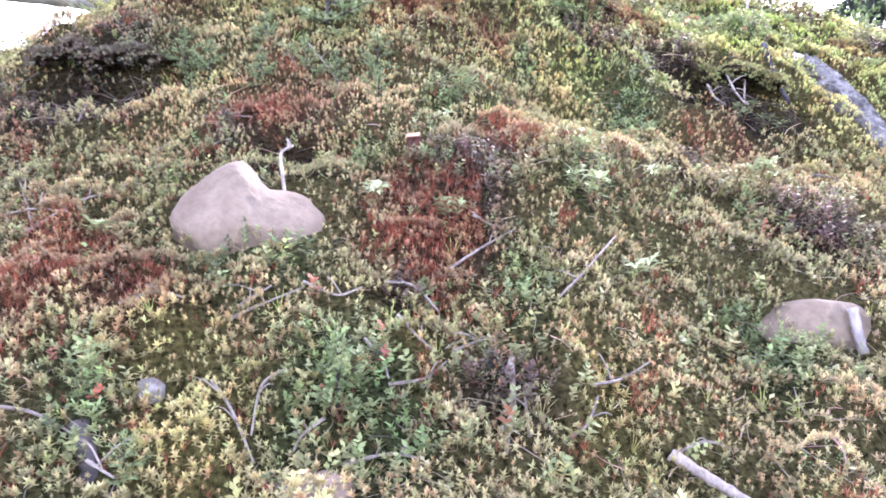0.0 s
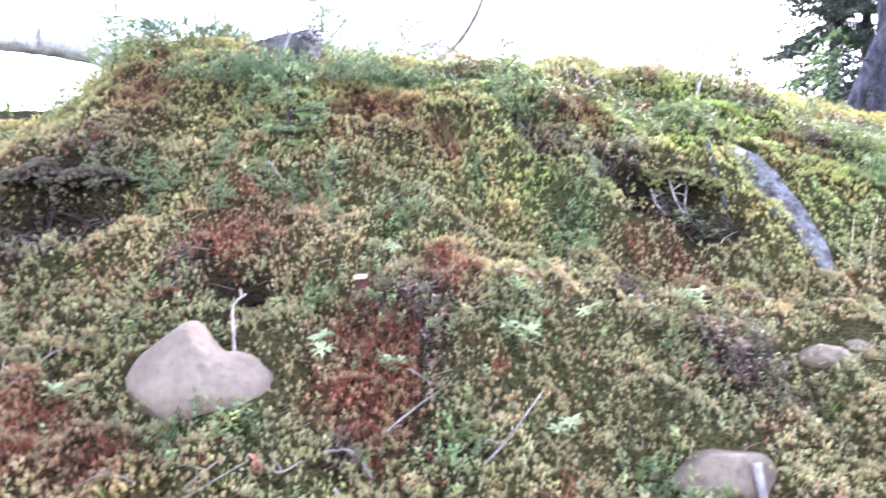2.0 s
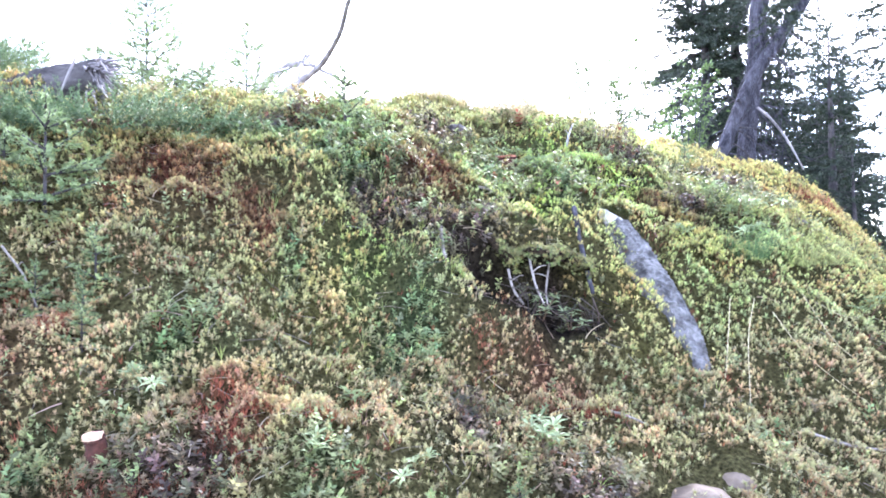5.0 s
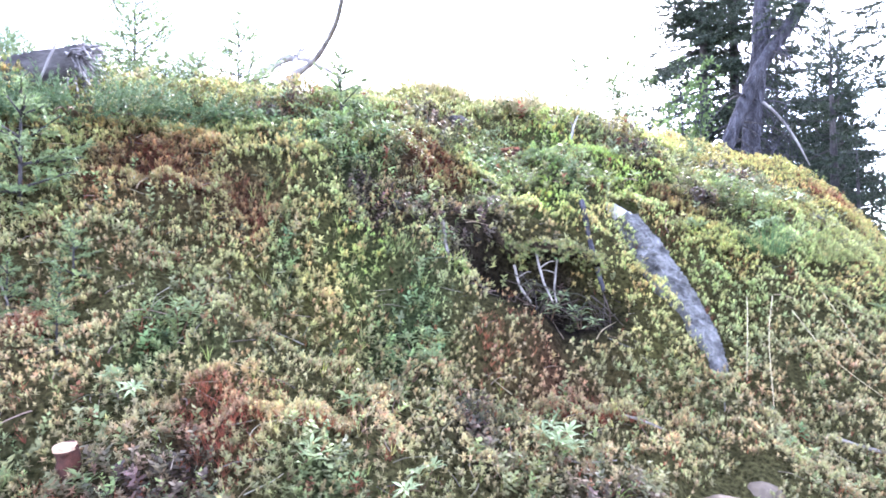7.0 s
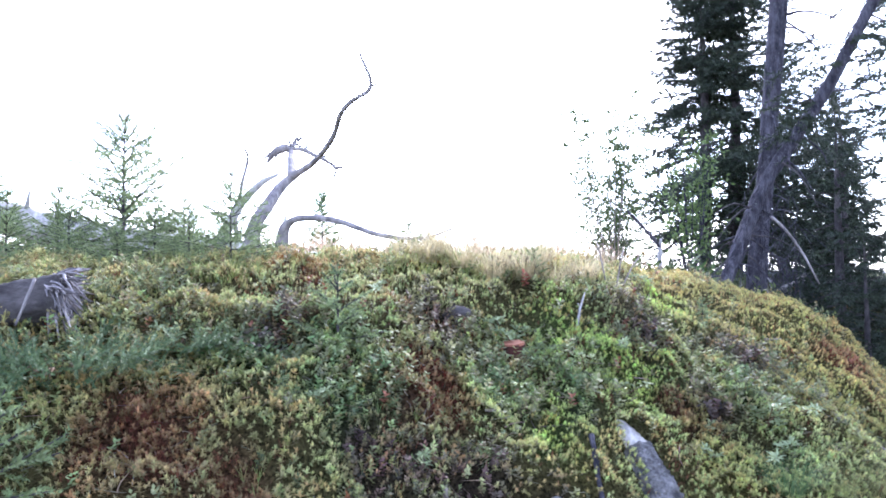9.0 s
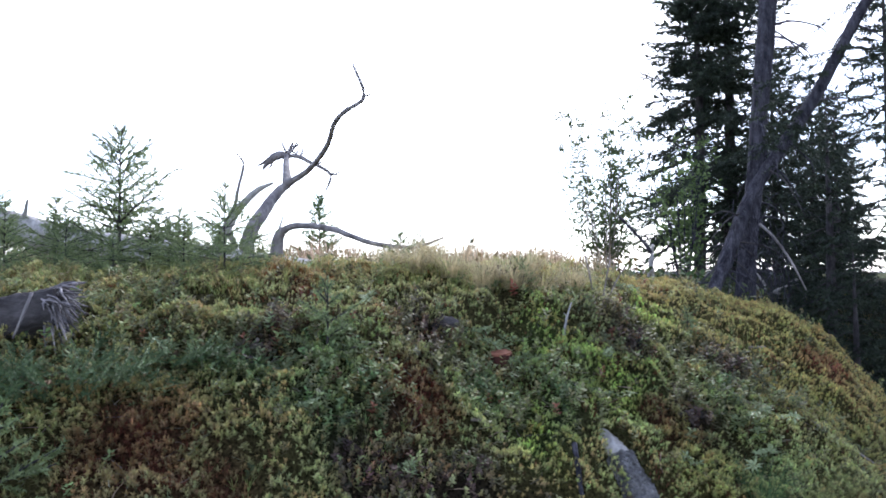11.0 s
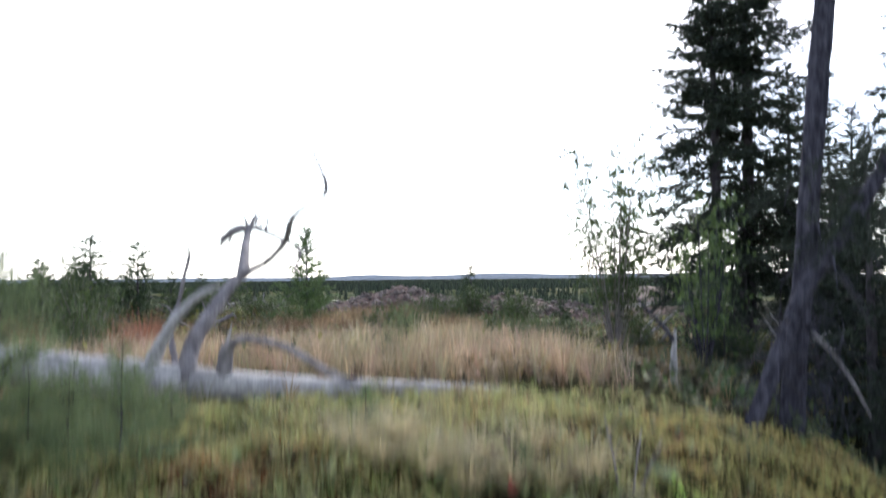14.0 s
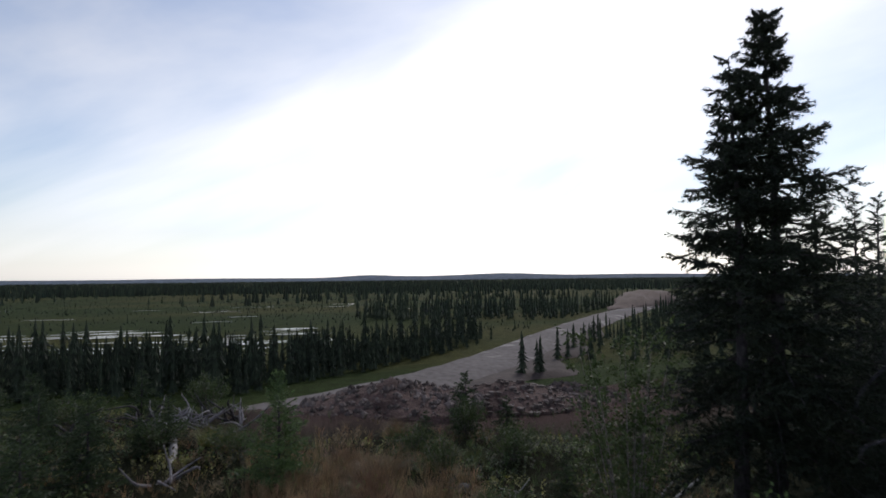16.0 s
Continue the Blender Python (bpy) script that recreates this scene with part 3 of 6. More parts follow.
def near_part(x, y):
    return np.where(y < 2.35, 1.0, np.where(y < 3.6, 0.85, 0.5)) * np.where((x < -0.3 - 0.55 * y) | (x > 0.4 + 1.0 * y), 0.12, 1.0)


BOX = (-2.1, 4.1, 0.85, 4.9)
# star moss carpet
x, y = sample(235000, BOX, lambda x, y: near_part(x, y) * (0.38 + 0.62 * step(vnoise(x, y, 22, 45), 0.25, 0.55)) * (1 - bare(x, y)) * (1 - 0.6 * field(DARK, x, y)) * (1 - 0.35 * field(GREEN, x, y)), 11)
r1 = np.random.default_rng(12)
n = len(x)
mix_n, mix_f = vnoise(x, y, 2.2, 31)[:, None], step(vnoise(x, y, 8, 34), 0.3, 0.7)[:, None]
c = tint((0.145, 0.172, 0.08), n, r1, 0.22) * (1 - mix_n) + tint((0.235, 0.215, 0.115), n, r1, 0.22) * mix_n
c = c * (1 - 0.45 * mix_f) + tint((0.28, 0.275, 0.14), n, r1, 0.2) * 0.45 * mix_f
lush = (0.8 * step(y, 2.4, 2.8) * (1 - step(y, 3.7, 4.1)) * step(x, -0.1, 0.4) * (1 - step(x, 2.5, 3.1)) * (0.4 + 0.6 * vnoise(x, y, 2.4, 38)))[:, None]
c = c * (1 - lush) + tint((0.18, 0.24, 0.115), n, r1) * lush
gold = (0.8 * step(x, 1.9, 2.6) * step(y, 3.0, 3.5) * (0.35 + 0.65 * vnoise(x, y, 3, 48)))[:, None]
c = c * (1 - gold) + tint((0.235, 0.195, 0.085), n, r1, 0.25) * gold
for patches, b, k in ((YELLOW, (0.255, 0.255, 0.105), 0.8), (LIME, (0.19, 0.28, 0.08), 0.88), (GREEN, (0.115, 0.19, 0.08), 0.8), (RED, (0.165, 0.085, 0.055), 0.75), (DARK, (0.12, 0.085, 0.065), 0.85)):
    f = (k * np.clip(field(patches, x, y) * 1.25 - 0.1 + 0.7 * (vnoise(x, y, 20, 33) - 0.5), 0, 1))[:, None]
    c = c * (1 - f) + tint(b, n, r1) * f
pick = r1.random(n)[:, None] < 0.04 + 0.55 * step(vnoise(x, y, 11, 35), 0.45, 0.85)[:, None]
c = np.where(pick, 0.6 * c + 0.4 * tint((0.22, 0.11, 0.06), n, r1), c)
# brighter up the bank (y 1.7 to 2.9): sky glare painted into the moss
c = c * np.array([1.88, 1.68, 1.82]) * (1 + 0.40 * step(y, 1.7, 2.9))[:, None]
upper = step(y, 2.4, 2.9)[:, None]
c = c * (1 - upper) + c * np.array([0.98, 1.03, 0.82]) * upper
c = c * (1 - 0.4 * field(RED, x, y) * step(y, 2.5, 2.7) * (1 - step(y, 3.3, 3.6)))[:, None]
pale = (0.6 * step(y, 3.4, 3.8) * (1 - step(x, 0.8, 1.5)) * (0.3 + 0.7 * vnoise(x, y, 4, 49)))[:, None]
c = c * (1 - pale) + tint((0.50, 0.48, 0.25), n, r1, 0.2) * pale
high = 0.045 * vnoise(x, y, 13, 37) + 0.03 * vnoise(x, y, 25, 45) + 0.010 * r1.random(n)
P = np.stack([x, y, ground(x, y) + 0.004 + high], -1)
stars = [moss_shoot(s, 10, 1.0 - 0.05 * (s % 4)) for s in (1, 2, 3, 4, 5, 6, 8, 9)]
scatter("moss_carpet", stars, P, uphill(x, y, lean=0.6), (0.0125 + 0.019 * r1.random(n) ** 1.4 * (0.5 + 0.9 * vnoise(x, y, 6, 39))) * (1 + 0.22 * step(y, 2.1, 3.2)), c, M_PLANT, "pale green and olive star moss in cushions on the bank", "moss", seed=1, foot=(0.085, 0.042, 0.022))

# red moss stalks
x, y = sample(420000, BOX, lambda x, y: near_part(x, y) * np.clip(field(RED, x, y) * 0.9 - 0.3 + 1.3 * (vnoise(x, y, 12, 41) - 0.5), 0.014, 0.8) * (1 - bare(x, y)) * (1 - 0.7 * field(LIME, x, y)), 13)
r1 = np.random.default_rng(14)
m = vnoise(x, y, 3.0, 43)[:, None]
c = tint((0.27, 0.065, 0.045), len(x), r1, 0.35) * (1 - m) + tint((0.37, 0.15, 0.085), len(x), r1, 0.35) * m
crest = (step(y, 3.7, 3.9) * (1 - step(x, 1.0, 1.6)))[:, None]
c = c * (1 - crest) + tint((0.40, 0.17, 0.06), len(x), r1, 0.3) * crest
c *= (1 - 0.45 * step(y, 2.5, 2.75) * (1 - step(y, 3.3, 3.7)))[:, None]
P = np.stack([x, y, ground(x, y) + 0.012 + 0.03 * vnoise(x, y, 13, 37)], -1)
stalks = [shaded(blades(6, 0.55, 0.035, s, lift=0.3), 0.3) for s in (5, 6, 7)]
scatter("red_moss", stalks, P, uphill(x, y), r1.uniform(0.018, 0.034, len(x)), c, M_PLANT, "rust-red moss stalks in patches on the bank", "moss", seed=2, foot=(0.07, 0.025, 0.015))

# low heath with small oval leaves
x, y = sample(80000, BOX, lambda x, y: near_part(x, y) * np.clip((0.14 + 0.26 * step(y, 2.9, 3.2) * (1 - step(x, 1.2, 1.8))) * vnoise(x, y, 3.2, 51) ** 1.5 + 0.8 * field(GREEN, x, y) ** 1.5 + 0.75 * field(DARK, x, y), 0, 1) * (1 - 0.8 * bare(x, y)) * (1 - 0.8 * field(YELLOW, x, y)) * (1 - 0.9 * field(RED, x, y)) * (1 - 0.9 * field(LIME, x, y)), 15)
r1 = np.random.default_rng(16)
n = len(x)
g, d = field(GREEN, x, y)[:, None], np.clip(1.3 * field(DARK, x, y) - 0.1, 0, 1)[:, None]
c = tint((0.215, 0.225, 0.105), n, r1, 0.3)
c = c * (1 - g) + tint((0.135, 0.195, 0.085), n, r1, 0.35) * g
c = c * (1 - d) + tint((0.085, 0.058, 0.052), n, r1, 0.5) * d
pick = r1.random(n)[:, None]
c = np.where(pick < 0.025, tint((0.22, 0.09, 0.055), n, r1), np.where(pick > 0.86, tint((0.27, 0.30, 0.14), n, r1), c))
P = np.stack([x, y, ground(x, y) + 0.01], -1)
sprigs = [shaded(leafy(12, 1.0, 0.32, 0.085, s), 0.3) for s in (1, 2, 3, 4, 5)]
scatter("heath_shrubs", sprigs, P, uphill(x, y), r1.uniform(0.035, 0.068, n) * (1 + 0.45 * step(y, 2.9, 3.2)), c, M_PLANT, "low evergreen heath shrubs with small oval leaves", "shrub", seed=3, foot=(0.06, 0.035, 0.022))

# feathery crowberry and bog shoots
x, y = sample(36000, BOX, lambda x, y: near_part(x, y) * np.clip(0.4 * vnoise(x, y, 2.6, 61) ** 1.5 + 0.25 * field(DARK, x, y) + 0.3 * field(YELLOW, x, y), 0, 1) * (1 - bare(x, y)), 17)
r1 = np.random.default_rng(18)
yl = field(YELLOW, x, y)[:, None]
c = tint((0.20, 0.235, 0.11), len(x), r1, 0.3) * (1 - yl) + tint((0.33, 0.32, 0.14), len(x), r1, 0.25) * yl
P = np.stack([x, y, ground(x, y) + 0.012], -1)
shoots = [shaded(leafy(12, 1.0, 0.24, 0.035, s, twist=2.4), 0.3) for s in (11, 12, 13)]
scatter("crowberry_shoots", shoots, P, uphill(x, y), r1.uniform(0.03, 0.055, len(x)), c, M_PLANT, "short needle-leaved heath shoots among the moss", "shrub", seed=4, foot=(0.07, 0.04, 0.025))

# fine grass on the bank and its crest
x, y = sample(19000, (-2.4, 4.2, 0.9, 5.8), lambda x, y: np.clip(0.07 * vnoise(x, y, 2.0, 71) + 0.5 * dome(x, y, 0.62, 2.72, 0.22) + 0.95 * step(y, 3.5, 3.95) * (1 - 0.85 * step(x, 1.0, 1.6) * (1 - step(y, 4.3, 4.7))) * (1 - 0.8 * field(RED, x, y)) * (1 - step(x, 2.6, 3.6)), 0, 1) * (1 - bare(x, y)), 19)
r1 = np.random.default_rng(20)
s = step(y, 3.8, 4.4)[:, None] * (0.1 + 0.8 * vnoise(x, y, 1.7, 72)[:, None])
c = tint((0.30, 0.345, 0.13), len(x), r1, 0.25) * (1 - s) + tint((0.46, 0.41, 0.22), len(x), r1, 0.25) * s
P = np.stack([x, y, ground(x, y)], -1)
tufts = [blades(7, 0.42, 0.024, s, bend=0.12) for s in (21, 22, 23)]
scatter("bank_grass", tufts, P, uphill(x, y), r1.uniform(0.04, 0.08, len(x)) * (1 + 0.7 * step(y, 3.6, 4.1) * (1 - 0.7 * step(x, 1.6, 2.3))), c, M_PLANT, "thin green and straw grass on the crest of the bank", "grass", seed=5)

# rough grass, heath and low bushes of the plateau
PBOX = (-16, 16, 4.9, 27)
x, y = sample(9000, (-13, 10, 5.2, 23), lambda x, y: (0.25 + 0.75 * vnoise(x, y, 0.5, 81)) * (1 - 0.85 * step(y, 17.5, 20) * step(x, -2, 0.5)), 21)
r1 = np.random.default_rng(22)
s = np.clip(step(vnoise(x, y, 0.45, 82), 0.45, 0.62) + 0.6 * step(y, 6.3, 7.5) * (1 - step(y, 11, 14)), 0, 1)[:, None]
c = tint((0.085, 0.11, 0.045), len(x), r1, 0.3) * (1 - s) + tint((0.23, 0.165, 0.095), len(x), r1, 0.25) * s
st = (step(y, 5.9, 6.4) * (1 - step(y, 8, 9.5)) * step(x, -2.2, -1.2) * (1 - step(x, 2.6, 3.4)))[:, None]
c = c * (1 - st) + tint((0.36, 0.275, 0.18), len(x), r1, 0.25) * st
P = np.stack([x, y, ground(x, y)], -1)
long_tufts = [blades(8, 0.55, 0.02, s, bend=0.2) for s in (31, 32, 33)]
scatter("plateau_grass", long_tufts, P, np.tile([0.0, 0, 1], (len(x), 1)), r1.uniform(0.14, 0.36, len(x)), c, M_PLANT, "green and straw-brown tussock grass on the plateau", "grass", seed=6)
x, y = sample(3600, (-2.2, 3.0, 6.0, 9.0), lambda x, y: 0.3 + 0.7 * vnoise(x, y, 1.2, 84), 32)
r1 = np.random.default_rng(33)
P = np.stack([x, y, ground(x, y)], -1)
fine_tufts = [blades(9, 0.34, 0.006, s, bend=0.16) for s in (34, 35, 36)]
scatter("straw_grass", fine_tufts, P, np.tile([0.0, 0, 1], (len(x), 1)), r1.uniform(0.28, 0.55, len(x)), tint((0.42, 0.33, 0.23), len(x), r1, 0.25), M_PLANT, "fine pale straw grass behind the fallen tree", "grass", seed=11)
x, y = sample(5200, (-0.2, 3.9, 10.2, 17.2), lambda x, y: (0.15 + 0.85 * step(vnoise(x, y, 0.9, 88), 0.3, 0.6)) * dome(x, y, 1.9, 13.2, 1.5, 2.8), 34)
r1 = np.random.default_rng(35)
P = np.stack([x, y, ground(x, y)], -1)
scatter("straw_grass", fine_tufts, P, np.tile([0.0, 0, 1], (len(x), 1)), r1.uniform(0.25, 0.5, len(x)), tint((0.34, 0.235, 0.14), len(x), r1, 0.3), M_PLANT, "tan dry grass in a broad patch on the plateau", "grass", seed=12)
r1 = np.random.default_rng(24)
cx, cy = r1.uniform(-12, 9.5, 420), r1.uniform(5.6, 22.5, 420)
ok = ~((cy > 17.8) & (cx > -0.8)) & (r1.random(420) < 0.35 + 0.65 * vnoise(cx, cy, 0.5, 83)) & ((cy > 6.6) | (cx < -0.6) | (cx > 2.0))
cx, cy = cx[ok], cy[ok]
per, wide = 40, r1.uniform(0.22, 0.5, len(cx))
off = r1.normal(0, 1, (len(cx), per, 2)) * wide[:, None, None]
x, y = (cx[:, None] + off[..., 0]).ravel(), (cy[:, None] + off[..., 1]).ravel()
rise = (0.30 * wide[:, None] * np.exp(-(off ** 2).sum(-1) / (1.2 * wide[:, None] ** 2))).ravel()
kinds = np.array([(0.055, 0.095, 0.035), (0.11, 0.15, 0.05), (0.19, 0.19, 0.06), (0.15, 0.11, 0.06), (0.06, 0.075, 0.045)])[r1.integers(0, 5, len(cx))]
c = np.clip(np.repeat(kinds, per, axis=0) * (1 + 0.3 * r1.standard_normal((len(x), 1))), 0.01, 0.5)
P = np.stack([x, y, ground(x, y) + rise - 0.02], -1)
scatter("plateau_heath", [leafy(6, 1.0, 0.42, 0.12, s) for s in (41, 42, 43)], P, np.tile([0.0, 0, 1], (len(x), 1)), r1.uniform(0.09, 0.2, len(x)), c, M_PLANT, "mounded green and brown heath shrubs on the plateau", "shrub", seed=7)
# sparse heath round the bank
x, y = sample(5500, (-10, 12, -6, 5.2), lambda x, y: (0.35 + 0.65 * vnoise(x, y, 0.9, 85)) * ((x < -1.9) | (x > 3.8) | (y < 0.95)) * np.where(y < 0.5, 0.5, 1.0), 25)
r1 = np.random.default_rng(26)
m = vnoise(x, y, 0.8, 86)[:, None]
c = tint((0.085, 0.12, 0.04), len(x), r1, 0.3) * (1 - m) + tint((0.17, 0.14, 0.055), len(x), r1, 0.3) * m
P = np.stack([x, y, ground(x, y)], -1)
scatter("low_heath", [leafy(7, 1.0, 0.36, 0.10, s) for s in (44, 45, 46)], P, uphill(x, y), r1.uniform(0.07, 0.16, len(x)), c, M_PLANT, "low mixed heath round the foot of the bank", "shrub", seed=8)

# turf that overhangs the burrow and the hollow, with its moss and hanging heath
def turf_lip(x0, x1, y0, seed, colour, lip_label):
    r = np.random.default_rng(seed)
    xs = np.linspace(x0, x1, 9)
    zs = ground(xs, np.full(9, y0 + 0.07), False)
    ys = y0 + 0.022 * r.standard_normal(9)
    zs = zs + 0.02 * r.standard_normal(9)
    ys[0], ys[-1] = y0 + 0.07, y0 + 0.07
    pts = np.stack([xs, ys, zs - 0.03], -1)
    v, t = tube(pts, (0.015, 0.032, 0.036, 0.032, 0.015), 12, 40, 0.12, seed, flat=0.55)
    tagged(obj("turf_lip", v, t, M_GROUND, col=np.tile([0.03, 0.022, 0.015], (len(v), 1)), smooth=True), lip_label, "turf", kind="structure")
    n = 800
    c = curve(pts, 200)[r.integers(8, 192, n)]
    a = r.uniform(-0.5, 3.3, n)
    P = c + np.stack([r.normal(0, 0.008, n), -0.05 * np.cos(a), 0.026 * np.sin(a) - 0.05 * (a < 0.4) * r.random(n) ** 2], -1)
    up = np.stack([0 * a, -np.cos(a), np.sin(a) + 0.5], -1)
    scatter("lip_moss", [blades(12, 0.9, 0.085, s, (0.6, 1.0), lift=0.45) for s in (1, 2, 3)], P, up, r.uniform(0.010, 0.019, n), tint(colour, n, r, 0.35), M_PLANT, "moss fringe on the overhanging turf", "moss", seed=seed)


turf_lip(1.0, 1.40, 2.755, 61, (0.19, 0.19, 0.08), "overhanging turf above the dark burrow")
turf_lip(-1.45, -0.95, 2.34, 62, (0.13, 0.11, 0.08), "overhanging turf above the twiggy hollow")
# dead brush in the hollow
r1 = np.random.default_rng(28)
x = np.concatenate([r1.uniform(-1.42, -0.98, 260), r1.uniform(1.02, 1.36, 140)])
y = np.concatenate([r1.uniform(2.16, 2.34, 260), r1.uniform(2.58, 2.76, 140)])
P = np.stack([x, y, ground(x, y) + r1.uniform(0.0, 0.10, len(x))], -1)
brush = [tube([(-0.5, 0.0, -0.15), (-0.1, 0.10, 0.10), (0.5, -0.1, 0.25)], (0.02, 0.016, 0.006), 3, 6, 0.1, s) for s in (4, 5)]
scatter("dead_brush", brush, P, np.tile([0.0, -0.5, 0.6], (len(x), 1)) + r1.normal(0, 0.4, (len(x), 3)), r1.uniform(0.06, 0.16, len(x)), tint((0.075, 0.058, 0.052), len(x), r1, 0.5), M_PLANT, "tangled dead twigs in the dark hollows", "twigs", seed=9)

# fallen twigs lying about in the moss
x, y = sample(2600, (-1.3, 2.6, 0.95, 3.6), lambda x, y: 0.25 + 0.75 * step(vnoise(x, y, 2.6, 91), 0.4, 0.7), 29)
r1 = np.random.default_rng(30)
P = np.stack([x, y, ground(x, y) + r1.uniform(0.012, 0.04, len(x))], -1)
litter = [tube([(-0.5, 0.0, -0.05), (-0.1, 0.06, 0.04), (0.5, -0.05, 0.08)], (0.022, 0.018, 0.008), 3, 5, 0.1, s) for s in (1, 2)] + [tube([(-0.5, 0.05, 0.0), (0.1, -0.05, 0.03), (0.5, 0.1, -0.05)], (0.018, 0.018, 0.010), 3, 5, 0.1, 3)]
scatter("twig_litter", litter, P, uphill(x, y), r1.uniform(0.03, 0.10, len(x)), tint((0.24, 0.20, 0.175), len(x), r1, 0.4), M_PLANT, "short dry twigs scattered through the moss", "twigs", seed=10)


# ---------------------------------------------------------------- boulders and stones
def gz(x, y):
    return float(ground(np.array([x]), np.array([y]))[0])


def boulder(name, place, half, mat, label, lobes=(), turn=(0, 0, 0), seed=0, cut=0.0, category="boulder", fine=4, facet=1.0):
    """A worn stone: a ball pressed into shape, with lobes (u, width, rise) along its length and a few flattened sides."""
    bm = bmesh.new()
    bmesh.ops.create_icosphere(bm, subdivisions=fine, radius=1.0)
    r = random.Random(seed)
    flats = [(Vector((r.uniform(-1, 1), r.uniform(-1, 1), r.uniform(-0.4, 1))).normalized(), r.uniform(0.72, 0.9) * facet) for _ in range(7 if facet == 1.0 else 12)]
    for v in bm.verts:
        p = v.co.copy()
        for d, k in flats:
            over = p.dot(d) - k
            if over > 0:
                p -= d * over * 0.85
        p *= 1 + 0.10 * noise.noise(v.co * 1.3 + Vector((seed, 0, 0))) + 0.055 * noise.noise(v.co * 3.2 + Vector((0, seed, 0))) + 0.012 * noise.noise(v.co * 11)
        if cut and p.z > cut:
            p.z = cut + (p.z - cut) * 0.2
        for u, wd, rise in lobes:
            p.z += rise * math.exp(-((p.x - u) / wd) ** 2) * (0.5 + 0.5 * p.z)
        v.co = Vector((p.x * half[0], p.y * half[1], p.z * half[2]))
    for f in bm.faces:
        f.smooth = True
    me = bpy.data.meshes.new(name)
    bm.to_mesh(me)
    bm.free()
    me.materials.append(mat)
    ob = new(name, me)
    ob.matrix_basis = pose(*place, *turn)
    return tagged(ob, label, category)


boulder("boulder", (-0.48, 1.66, 1.122), (0.18, 0.12, 0.128), M_ROCK, "smooth tan boulder with a saddle-shaped top, sunk in the moss", lobes=((-0.34, 0.42, 0.34), (0.24, 0.30, -0.33)), turn=(-14, 6, 0), seed=4)
boulder("boulder", (0.885, 1.675, 0.88), (0.16, 0.105, 0.115), M_ROCK, "flat-topped tan boulder half sunk in the bank", turn=(-6, 1, 4), seed=9, cut=0.36, facet=0.82)
boulder("boulder", (-0.22, 1.135, 0.64), (0.07, 0.055, 0.042), M_ROCK, "small pale rounded stone at the foot of the bank", seed=12, category="stone")
boulder("boulder", (-0.54, 1.255, 0.787), (0.031, 0.026, 0.025), M_STONE, "small grey stone in the moss", seed=15, category="stone", fine=3)
boulder("boulder", (1.38, 2.03, 1.12), (0.095, 0.07, 0.048), M_ROCK, "low pale tan stone showing through the moss", turn=(-20, 8, -12), seed=17, category="stone")
boulder("boulder", (1.52, 2.09, 1.135), (0.06, 0.05, 0.042), M_ROCK, "pale tan stone beside a larger one in the moss", turn=(-20, 10, -20), seed=19, category="stone", fine=3)
boulder("boulder", (1.20, 2.80, 1.83), (0.026, 0.018, 0.014), M_STONE, "pale stone at the lip of the burrow", seed=23, category="stone", fine=3)

# ---------------------------------------------------------------- sticks and roots lying on the bank
def stick(points, r0, r1, label, mat=M_TWIG, name="stick", lift=0.012, side=(), seed=0):
    """A dry stick laid on the ground along (x, y) points, with short side twigs."""
    pts = [(p[0], p[1], (gz(p[0], p[1]) + lift) if len(p) == 2 else p[2]) for p in points]
    ob = empty(name, pts[0], label, name)
    o = np.array(pts[0])
    n = max(8, 6 * len(pts))
    v, t = tube(np.array(pts) - o, (r0, (r0 + r1) / 2, r1), 7, n, 0.12, seed)
    obj("stem", v, t, mat, ob, smooth=True)
    rr = random.Random(seed + 3)
    c = curve(np.array(pts) - o, n)
    for s in side:
        a = c[int(s * (n - 1))]
        d = np.array([rr.uniform(-1, 1), rr.uniform(-0.8, 0.4), rr.uniform(0.2, 1)]) * rr.uniform(0.03, 0.07)
        v, t = tube([a, a + d * 0.6, a + d + np.array([0, 0, -0.01])], (r1, r1 * 0.7, r1 * 0.4), 5, 6, 0.1, seed)
        obj("twig", v, t, mat, ob, smooth=True)
    return ob


